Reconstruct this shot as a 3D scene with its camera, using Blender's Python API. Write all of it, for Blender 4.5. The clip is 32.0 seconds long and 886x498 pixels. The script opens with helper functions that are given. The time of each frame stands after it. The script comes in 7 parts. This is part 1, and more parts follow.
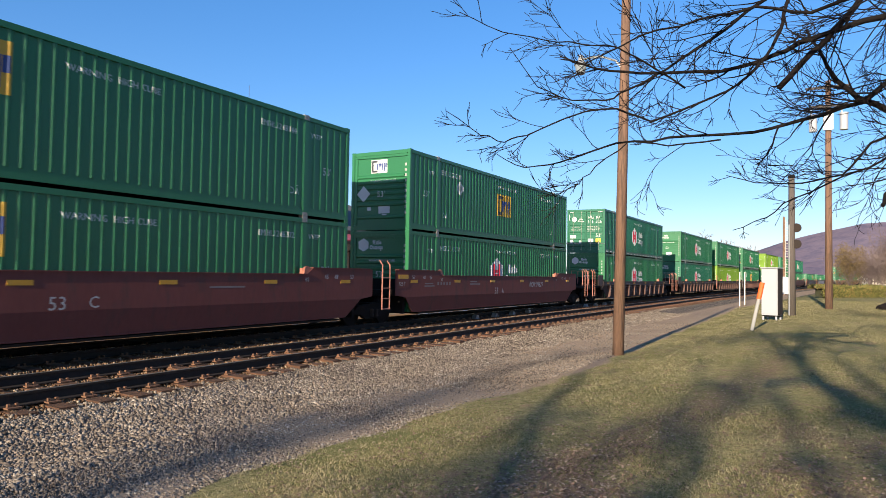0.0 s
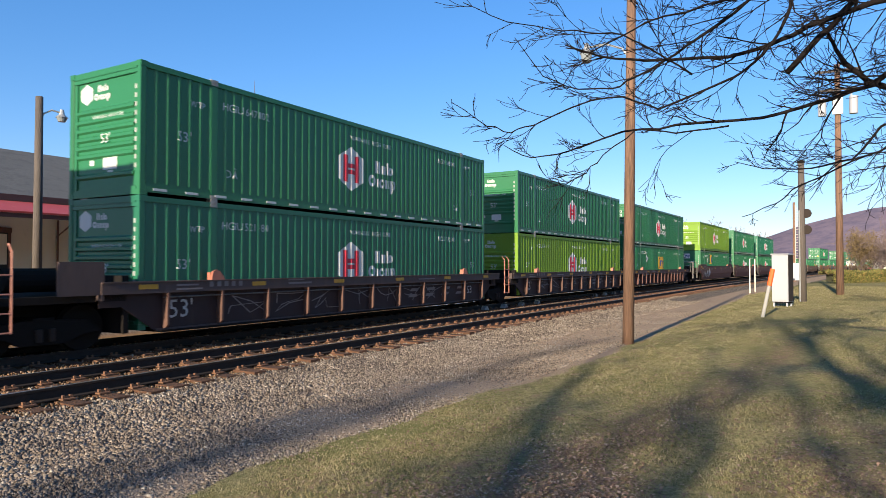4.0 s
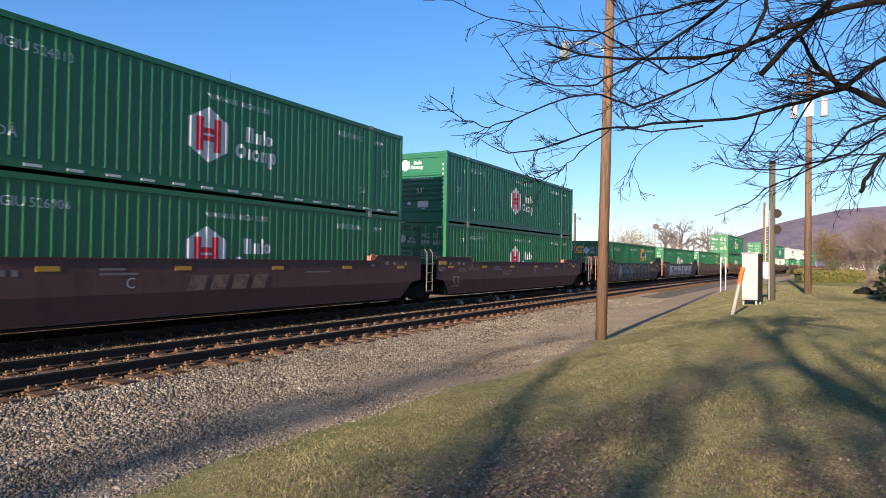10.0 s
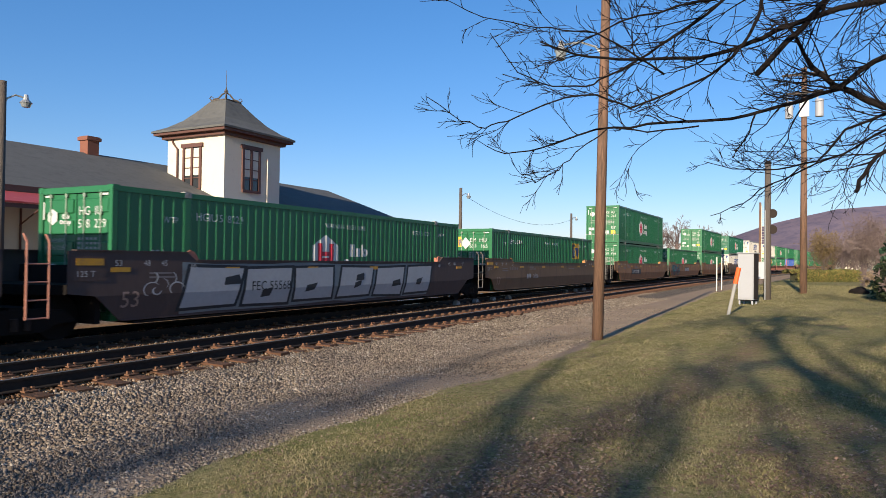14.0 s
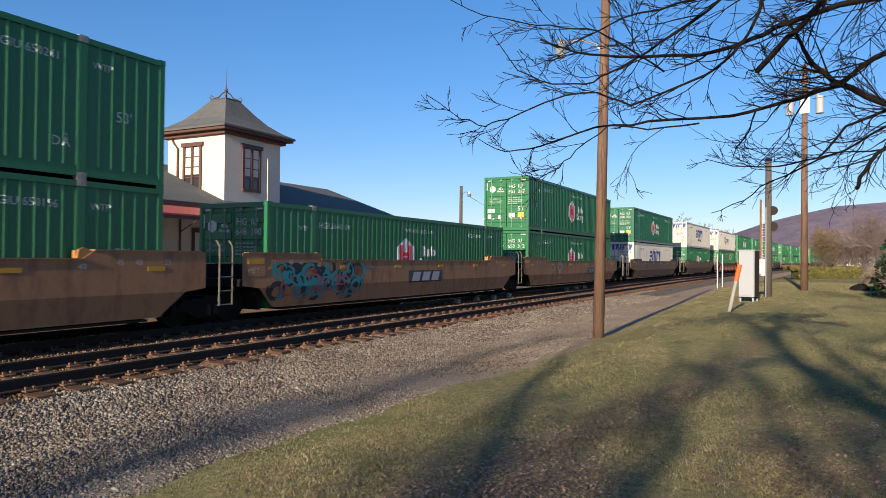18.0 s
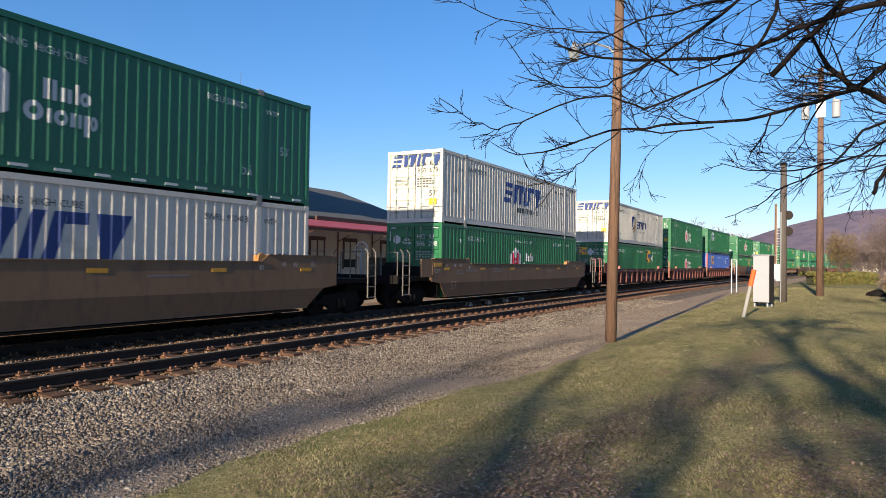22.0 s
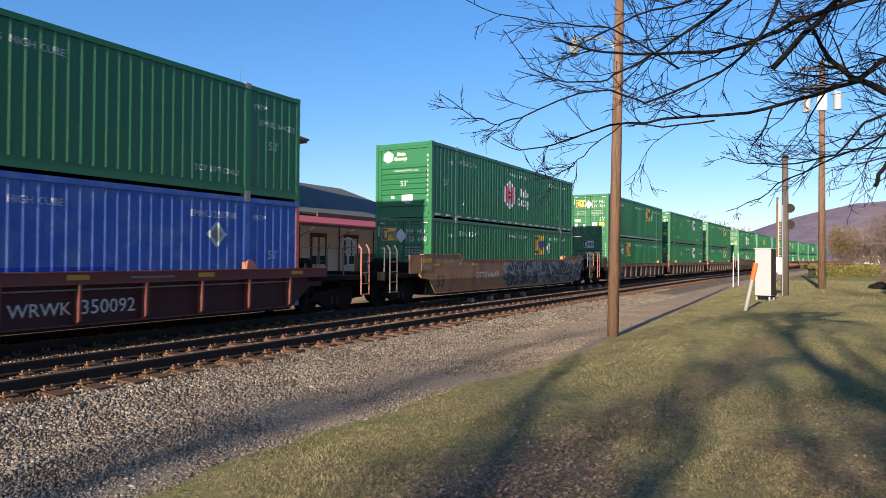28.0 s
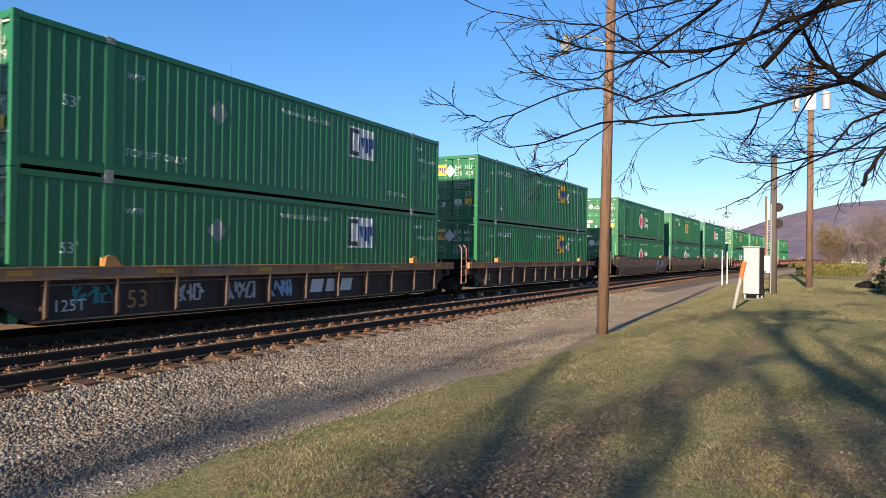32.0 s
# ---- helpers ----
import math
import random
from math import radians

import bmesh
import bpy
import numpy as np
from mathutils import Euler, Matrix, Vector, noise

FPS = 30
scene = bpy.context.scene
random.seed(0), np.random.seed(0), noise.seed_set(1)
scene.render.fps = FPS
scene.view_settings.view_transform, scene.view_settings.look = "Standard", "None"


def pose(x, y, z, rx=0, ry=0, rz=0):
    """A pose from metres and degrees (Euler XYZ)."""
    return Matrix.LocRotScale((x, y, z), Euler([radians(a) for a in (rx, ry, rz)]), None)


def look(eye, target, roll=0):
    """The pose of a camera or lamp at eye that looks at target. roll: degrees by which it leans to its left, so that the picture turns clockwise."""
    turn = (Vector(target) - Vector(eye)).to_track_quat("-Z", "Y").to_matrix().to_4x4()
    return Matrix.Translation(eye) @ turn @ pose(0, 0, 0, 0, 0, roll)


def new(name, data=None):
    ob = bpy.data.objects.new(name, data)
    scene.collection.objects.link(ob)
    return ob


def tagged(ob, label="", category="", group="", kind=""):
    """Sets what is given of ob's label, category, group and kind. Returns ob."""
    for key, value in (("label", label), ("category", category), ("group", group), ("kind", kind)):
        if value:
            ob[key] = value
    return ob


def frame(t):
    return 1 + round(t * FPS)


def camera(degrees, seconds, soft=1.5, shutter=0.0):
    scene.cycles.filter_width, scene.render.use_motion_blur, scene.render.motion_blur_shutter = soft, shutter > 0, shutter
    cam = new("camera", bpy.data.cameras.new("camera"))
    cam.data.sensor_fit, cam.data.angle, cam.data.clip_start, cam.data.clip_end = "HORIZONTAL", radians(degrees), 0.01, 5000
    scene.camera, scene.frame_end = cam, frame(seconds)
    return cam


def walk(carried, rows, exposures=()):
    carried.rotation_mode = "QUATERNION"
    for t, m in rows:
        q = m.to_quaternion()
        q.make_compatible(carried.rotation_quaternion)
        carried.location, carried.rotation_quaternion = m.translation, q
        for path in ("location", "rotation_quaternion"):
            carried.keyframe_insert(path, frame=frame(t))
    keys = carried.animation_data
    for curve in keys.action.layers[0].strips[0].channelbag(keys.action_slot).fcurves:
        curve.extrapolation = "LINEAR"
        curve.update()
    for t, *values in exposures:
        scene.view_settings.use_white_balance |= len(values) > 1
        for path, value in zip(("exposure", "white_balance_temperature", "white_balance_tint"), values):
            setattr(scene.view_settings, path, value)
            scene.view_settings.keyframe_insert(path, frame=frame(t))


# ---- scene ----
# ---- camera and its way ----
cam = camera(66.54, 32.0, soft=0.65, shutter=0.1)
EYE = Vector((0.0, 0.0, 1.71))
AIM = [
    (0, 29.497, 2.084, 0.969), (0.5, 29.753, 2.011, 0.750), (1, 30.136, 2.061, 0.577), (1.5, 30.402, 1.750, 0.369),
    (2, 30.841, 1.709, 0.111), (2.5, 30.981, 1.740, 0.110), (3, 30.973, 1.688, 0.036), (3.5, 30.733, 1.531, -0.036),
    (5.5, 28.522, 1.357, 0.335), (6, 28.537, 1.338, 0.386), (6.5, 28.523, 1.275, 0.472), (7, 28.472, 1.283, 0.383),
    (7.5, 28.473, 1.270, 0.335), (8, 28.435, 1.226, 0.294), (8.5, 28.392, 1.148, 0.359), (9, 28.304, 1.037, 0.477),
    (9.5, 28.135, 0.964, 0.386), (10, 28.130, 0.897, 0.875), (10.5, 28.049, 0.905, 0.661), (11, 27.993, 0.908, 0.630),
    (11.5, 27.963, 0.926, 0.583), (12, 27.983, 0.909, 0.657), (12.5, 28.022, 0.942, 0.849), (13, 27.975, 0.952, 0.754),
    (13.5, 27.904, 0.929, 0.728), (14, 27.840, 0.943, 0.758), (14.5, 27.746, 0.977, 0.723), (16.5, 27.742, 0.835, 0.677),
    (17, 27.818, 0.754, 0.832), (17.5, 27.896, 0.739, 0.719), (18, 27.889, 0.797, 0.551), (18.5, 27.834, 0.846, 0.605),
    (19, 27.788, 1.043, 0.596), (19.5, 27.852, 1.001, 0.769), (20, 27.884, 1.032, 0.732), (20.5, 28.006, 1.086, 0.680),
    (21, 28.351, 1.152, 0.684), (21.5, 28.718, 1.146, 0.819), (22, 28.914, 1.048, 0.883), (22.5, 28.888, 0.969, 1.034),
    (23, 28.900, 0.884, 0.976), (23.5, 28.883, 0.834, 0.840), (24, 28.925, 0.806, 0.859), (24.5, 28.885, 0.809, 0.825),
    (25, 28.922, 0.829, 0.804), (25.5, 28.883, 0.823, 0.768), (27.5, 29.076, 0.688, 0.464), (28, 29.032, 0.696, 0.435),
    (28.5, 28.846, 0.723, 0.360), (29, 28.635, 0.690, 0.722), (29.5, 28.505, 0.519, 0.884), (30, 28.464, 0.300, 0.965),
    (30.5, 28.440, 0.227, 1.025), (31, 28.428, 0.182, 0.973), (31.5, 28.355, 0.202, 1.003), (32, 28.233, 0.435, 0.736),
]


def aim(yaw, pitch, roll):
    a, b = radians(yaw), radians(pitch)
    way = Vector((math.cos(a) * math.cos(b), math.sin(a) * math.cos(b), math.sin(b)))
    return look(EYE, EYE + way, roll)


# the film's camera opens up a little towards the start and the end
EXPOSURES = [(0.0, 1.0), (3.0, 1.04), (8.0, 1.0), (10.0, 1.03), (12.0, 1.0), (13.0, 0.76), (14.0, 0.7), (17.0, 0.7), (20.0, 0.72), (21.0, 0.82), (22.0, 0.84), (25.0, 0.84), (28.0, 0.92), (32.0, 0.98)]
walk(cam, [(t, aim(y, p, r)) for t, y, p, r in AIM], EXPOSURES)

# ---- light: a low winter sun from behind, nearly along the track ----
SUN_UP, SUN_SIDE = 16.5, 2.4
world = bpy.data.worlds.new("sky")
scene.world = world
world.use_nodes = True
wn = world.node_tree.nodes
sky = wn.new("ShaderNodeTexSky")
sky.sky_type = "NISHITA"
sky.sun_disc = False
sky.sun_elevation = radians(SUN_UP)
sky.sun_rotation = radians(270 - SUN_SIDE)
sky.air_density, sky.dust_density, sky.ozone_density = 1.0, 0.35, 4.5
wn["Background"].inputs["Strength"].default_value = 0.138
tone = wn.new("ShaderNodeMix")
tone.data_type, tone.blend_type = "RGBA", "MULTIPLY"
tone.inputs[0].default_value, tone.inputs[7].default_value = 1.0, (1.03, 0.92, 1.03, 1)
rich = wn.new("ShaderNodeHueSaturation")
rich.inputs["Saturation"].default_value = 1.28
even = wn.new("ShaderNodeGamma")
even.inputs["Gamma"].default_value = 0.79
world.node_tree.links.new(sky.outputs[0], even.inputs["Color"])
world.node_tree.links.new(even.outputs[0], rich.inputs["Color"])
world.node_tree.links.new(rich.outputs[0], tone.inputs[6])
world.node_tree.links.new(tone.outputs[2], wn["Background"].inputs["Color"])

sun = new("sun", bpy.data.lights.new("sun", "SUN"))
sun.data.energy, sun.data.angle, sun.data.color = 5.0, radians(0.6), (1.0, 0.86, 0.66)
sun.matrix_world = look((0, 0, 0), (math.cos(radians(SUN_UP)) * math.cos(radians(SUN_SIDE)),
                                    math.cos(radians(SUN_UP)) * math.sin(radians(SUN_SIDE)), -math.sin(radians(SUN_UP))))


# ---- materials ----
def surface(name, base, rough=0.6, metal=0.0, var=0.2, scale=1.5, fine=30.0, bump=0.05, second=None, amount=0.35, shine=0.4, stretch=(1, 1, 1), per=0.06):
    """Base colour varied at two scales, with a second colour in worn patches, and fine relief."""
    m = bpy.data.materials.new(name)
    m.use_nodes = True
    n, l = m.node_tree.nodes, m.node_tree.links
    b = n["Principled BSDF"]
    b.inputs["Roughness"].default_value = rough
    b.inputs["Metallic"].default_value = metal
    b.inputs["Specular IOR Level"].default_value = shine
    tc = n.new("ShaderNodeTexCoord")
    mp = n.new("ShaderNodeMapping")
    mp.inputs["Scale"].default_value = stretch
    l.new(tc.outputs["Object"], mp.inputs["Vector"])
    big, small = n.new("ShaderNodeTexNoise"), n.new("ShaderNodeTexNoise")
    big.inputs["Scale"].default_value, big.inputs["Detail"].default_value = scale, 6
    small.inputs["Scale"].default_value, small.inputs["Detail"].default_value = fine, 4
    for k in (big, small):
        l.new(mp.outputs[0], k.inputs["Vector"])
    info = n.new("ShaderNodeObjectInfo")
    dark = tuple(c * (1 - var) for c in base)
    light = tuple(min(1, c * (1 + var)) for c in base)
    mix = n.new("ShaderNodeMix")
    mix.data_type = "RGBA"
    mix.inputs[6].default_value, mix.inputs[7].default_value = (*dark, 1), (*light, 1)
    add = n.new("ShaderNodeMath")
    add.operation = "ADD"
    half = n.new("ShaderNodeMath")
    half.operation = "MULTIPLY_ADD"
    half.inputs[1].default_value, half.inputs[2].default_value = 0.5, 0.0
    l.new(small.outputs[0], half.inputs[0])
    l.new(half.outputs[0], add.inputs[0])
    half2 = n.new("ShaderNodeMath")
    half2.operation = "MULTIPLY_ADD"
    half2.inputs[1].default_value = 0.5
    l.new(big.outputs[0], half2.inputs[0])
    shift = n.new("ShaderNodeMath")
    shift.operation = "MULTIPLY_ADD"
    shift.inputs[1].default_value, shift.inputs[2].default_value = 2 * per, -per
    l.new(info.outputs["Random"], shift.inputs[0])
    l.new(shift.outputs[0], half2.inputs[2])
    l.new(half2.outputs[0], add.inputs[1])
    l.new(add.outputs[0], mix.inputs[0])
    out = mix.outputs[2]
    if second:
        spot = n.new("ShaderNodeTexNoise")
        spot.inputs["Scale"].default_value, spot.inputs["Detail"].default_value, spot.inputs["Roughness"].default_value = scale * 2.3, 9, 0.72
        l.new(mp.outputs[0], spot.inputs["Vector"])
        ramp = n.new("ShaderNodeMapRange")
        edge = 0.5 + (0.5 - amount) * 0.55
        ramp.inputs[1].default_value, ramp.inputs[2].default_value = edge - 0.06, edge + 0.1
        l.new(spot.outputs[0], ramp.inputs[0])
        mix2 = n.new("ShaderNodeMix")
        mix2.data_type = "RGBA"
        mix2.inputs[7].default_value = (*second, 1)
        l.new(ramp.outputs[0], mix2.inputs[0])
        l.new(out, mix2.inputs[6])
        out = mix2.outputs[2]
    l.new(out, b.inputs["Base Color"])
    if bump:
        bp = n.new("ShaderNodeBump")
        bp.inputs["Strength"].default_value, bp.inputs["Distance"].default_value = min(1, bump * 4), 0.02
        l.new(small.outputs[0], bp.inputs["Height"])
        l.new(bp.outputs[0], b.inputs["Normal"])
    return m


RUST = (0.16, 0.065, 0.03)
PAINT = {
    "green": surface("green container paint", (0.022, 0.138, 0.056), 0.36, var=0.14, scale=0.5, fine=18, bump=0.02, second=(0.018, 0.108, 0.05), amount=0.25, per=0.15, shine=0.36),
    "deep": surface("blue-green container paint", (0.016, 0.12, 0.064), 0.36, var=0.14, scale=0.5, fine=18, bump=0.02, second=(0.014, 0.098, 0.06), amount=0.25, per=0.15, shine=0.36),
    "lime": surface("lime green container paint", (0.145, 0.255, 0.026), 0.5, var=0.12, scale=0.5, fine=18, bump=0.02, second=(0.11, 0.19, 0.04), amount=0.35, per=0.1, shine=0.2),
    "blue": surface("blue container paint", (0.045, 0.105, 0.38), 0.45, var=0.14, scale=0.5, fine=18, bump=0.02, second=(0.1, 0.17, 0.38), amount=0.45, per=0.1, shine=0.25),
    "white": surface("chalky white container paint", (0.57, 0.53, 0.46), 0.45, var=0.08, scale=0.6, fine=14, bump=0.02, second=(0.42, 0.37, 0.3), amount=0.3, per=0.08, shine=0.3),
}
# shade beneath the wagons is in this black: wheels, decks and bulkheads use it
UNDER = surface("black underframe paint deepened for shade", (0.014, 0.012, 0.011), 0.9, var=0.3, second=(0.016, 0.011, 0.008), amount=0.3, shine=0.08)
SALMON = surface("faded red post paint", (0.5, 0.1, 0.06), 0.5, var=0.15, second=(0.4, 0.12, 0.08))
LADDER = surface("dirty pale ladder paint", (0.18, 0.165, 0.145), 0.6, 0.2, var=0.25, second=(0.12, 0.07, 0.045))
STEEL = surface("galvanised steel", (0.42, 0.42, 0.4), 0.45, 0.6, var=0.15, fine=20)
CASTING = surface("worn steel casting", (0.3, 0.29, 0.26), 0.55, 0.3, var=0.25, second=RUST, amount=0.3)
MARK = surface("white marking paint", (0.52, 0.53, 0.51), 0.5, var=0.1, fine=8)
REDMARK = surface("red marking paint", (0.5, 0.03, 0.05), 0.5, var=0.1)
YELLOW = surface("yellow marking paint", (0.75, 0.42, 0.03), 0.5, var=0.12)
BLUEMARK = surface("navy marking paint", (0.02, 0.045, 0.17), 0.5, var=0.1)
DARKMARK = surface("charcoal marking paint", (0.03, 0.035, 0.04), 0.5, var=0.1)
REFLECT = surface("yellow reflective tape", (0.5, 0.25, 0.02), 0.45, var=0.25, second=(0.3, 0.15, 0.04))
WELL = {
    "maroon": surface("maroon well car paint", (0.15, 0.05, 0.042), 0.65, var=0.25, scale=0.55, fine=9, stretch=(1.6, 1, 0.5), second=(0.1, 0.05, 0.042), amount=0.35, bump=0.03, shine=0.15),
    "rust": surface("rust brown well car paint", (0.33, 0.172, 0.088), 0.65, var=0.25, scale=0.55, fine=9, stretch=(1.6, 1, 0.5), second=(0.2, 0.1, 0.058), amount=0.4, bump=0.03, shine=0.15),
    "umber": surface("dusty umber well car paint", (0.19, 0.118, 0.07), 0.65, var=0.25, scale=0.55, fine=9, stretch=(1.6, 1, 0.5), second=(0.13, 0.088, 0.062), amount=0.35, bump=0.03, shine=0.15),
    "plum": surface("plum brown well car paint", (0.108, 0.056, 0.048), 0.65, var=0.25, scale=0.55, fine=9, stretch=(1.6, 1, 0.5), second=(0.078, 0.046, 0.042), amount=0.35, bump=0.03, shine=0.15),
    "soot": surface("sooty brown well car paint", (0.088, 0.062, 0.056), 0.65, var=0.25, scale=0.55, fine=9, stretch=(1.6, 1, 0.5), second=(0.12, 0.08, 0.064), amount=0.3, bump=0.03, shine=0.15),
    "dusty": surface("dusty sooty brown well car paint", (0.1, 0.074, 0.064), 0.65, var=0.25, scale=0.55, fine=9, stretch=(1.6, 1, 0.5), second=(0.14, 0.095, 0.075), amount=0.3, bump=0.03, shine=0.15),
}
# darker paint copies for recessed panels: grime plus the shade under the sill
GRIME_SHADE = {
    "maroon": surface("grimy maroon panel with painted shade", (0.058, 0.023, 0.022), 0.65, var=0.25, scale=0.55, fine=9, stretch=(1.6, 1, 0.5), second=(0.04, 0.022, 0.021), amount=0.35, bump=0.03, shine=0.15),
    "plum": surface("grimy plum panel with painted shade", (0.052, 0.027, 0.025), 0.65, var=0.25, scale=0.55, fine=9, stretch=(1.6, 1, 0.5), second=(0.036, 0.024, 0.023), amount=0.35, bump=0.03, shine=0.15),
    "soot": surface("grimy soot panel with painted shade", (0.042, 0.028, 0.027), 0.65, var=0.25, scale=0.55, fine=9, stretch=(1.6, 1, 0.5), second=(0.06, 0.04, 0.034), amount=0.3, bump=0.03, shine=0.15),
    "dusty": surface("grimy dusty panel with painted shade", (0.046, 0.036, 0.032), 0.65, var=0.25, scale=0.55, fine=9, stretch=(1.6, 1, 0.5), second=(0.075, 0.052, 0.04), amount=0.4, bump=0.03, shine=0.15),
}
RIB = {
    "maroon": surface("worn maroon rib", (0.15, 0.056, 0.044), 0.6, var=0.25, shine=0.15),
    "plum": surface("worn plum rib", (0.12, 0.06, 0.048), 0.6, var=0.25, shine=0.15),
    "soot": surface("worn rusty rib", (0.12, 0.068, 0.052), 0.6, var=0.25, shine=0.15),
    "dusty": surface("worn dusty rib", (0.1, 0.066, 0.05), 0.6, var=0.25, shine=0.15),
}
RAILTOP = surface("worn rail head", (0.28, 0.26, 0.24), 0.4, 0.7, var=0.1, fine=40, bump=0.0)
POLISHED = surface("polished rail head", (0.5, 0.49, 0.47), 0.25, 0.9, var=0.1, fine=40, bump=0.0)
STAKE = surface("pale grey weathered stake", (0.3, 0.29, 0.27), 0.8, var=0.2, fine=20)
# rust taken close to black, which puts the webs' shade into the colour
RAILSIDE = surface("rusty rail web with painted shade", (0.022, 0.014, 0.01), 0.85, var=0.3, second=(0.045, 0.024, 0.016), amount=0.3, bump=0.1)
TIEPLATE = surface("rusty tie plate", (0.16, 0.078, 0.042), 0.85, var=0.3, second=(0.12, 0.062, 0.036), bump=0.1)
TIE = surface("weathered timber sleeper", (0.085, 0.04, 0.021), 0.9, var=0.4, scale=2, fine=25, stretch=(3, 1, 3), second=(0.15, 0.068, 0.034), amount=0.4, bump=0.2, per=0.25)
POLE = surface("weathered brown pole timber", (0.185, 0.104, 0.066), 0.85, var=0.6, scale=1.2, fine=14, stretch=(4, 4, 0.3), second=(0.08, 0.05, 0.036), amount=0.45, bump=0.2)
GREYPOLE = surface("grey pole timber", (0.098, 0.08, 0.067), 0.85, var=0.25, scale=1.2, fine=22, stretch=(4, 4, 0.35), second=(0.07, 0.058, 0.05), amount=0.4, bump=0.2)
BARK = surface("dark grey-brown bark", (0.012, 0.0095, 0.009), 0.9, var=0.35, scale=6, fine=40, second=(0.022, 0.018, 0.016), amount=0.3, bump=0.2, shine=0.1)
CREAM = surface("cream stucco", (0.62, 0.57, 0.46), 0.85, var=0.08, scale=0.8, fine=25, bump=0.05, second=(0.52, 0.47, 0.38), amount=0.25)
TRIM = surface("brown painted trim", (0.1, 0.045, 0.035), 0.6, var=0.15, bump=0.02)
SHINGLE = surface("grey asphalt shingles", (0.1, 0.1, 0.096), 0.95, var=0.3, scale=0.7, fine=7, stretch=(1, 1, 1), second=(0.075, 0.076, 0.075), amount=0.4, bump=0.15)
REDROOF = surface("faded red metal awning", (0.42, 0.06, 0.045), 0.5, var=0.12, scale=0.8, second=(0.5, 0.13, 0.1), amount=0.3, bump=0.02)
BRICK = surface("red chimney brick", (0.2, 0.08, 0.052), 0.9, var=0.25, scale=5, fine=30, bump=0.15)
GLASS = surface("dark window glass", (0.03, 0.035, 0.04), 0.06, var=0.1, bump=0.0, shine=0.6)
BLIND = surface("pale window shade", (0.6, 0.56, 0.46), 0.7, var=0.08)
CABINET = surface("white painted steel cabinet", (0.34, 0.345, 0.365), 0.45, var=0.08, scale=2, fine=20, bump=0.01, second=(0.3, 0.3, 0.3), amount=0.2)
ORANGE = surface("orange plastic sleeve", (0.75, 0.11, 0.02), 0.5, var=0.1)
HEDGE = surface("hedge stem and shade", (0.03, 0.03, 0.014), 0.7, var=0.4, scale=8, fine=60, per=0.3)
TWIG = surface("brown winter twig", (0.15, 0.11, 0.1), 0.9, var=0.3, scale=5)
# distance haze is mixed into the hill's own colours as a purple tint
HILL = surface("wooded winter hillside with haze tint", (0.17, 0.135, 0.165), 1.0, var=0.3, scale=0.012, fine=0.12, second=(0.12, 0.105, 0.145), amount=0.45, bump=0.0, shine=0.0)


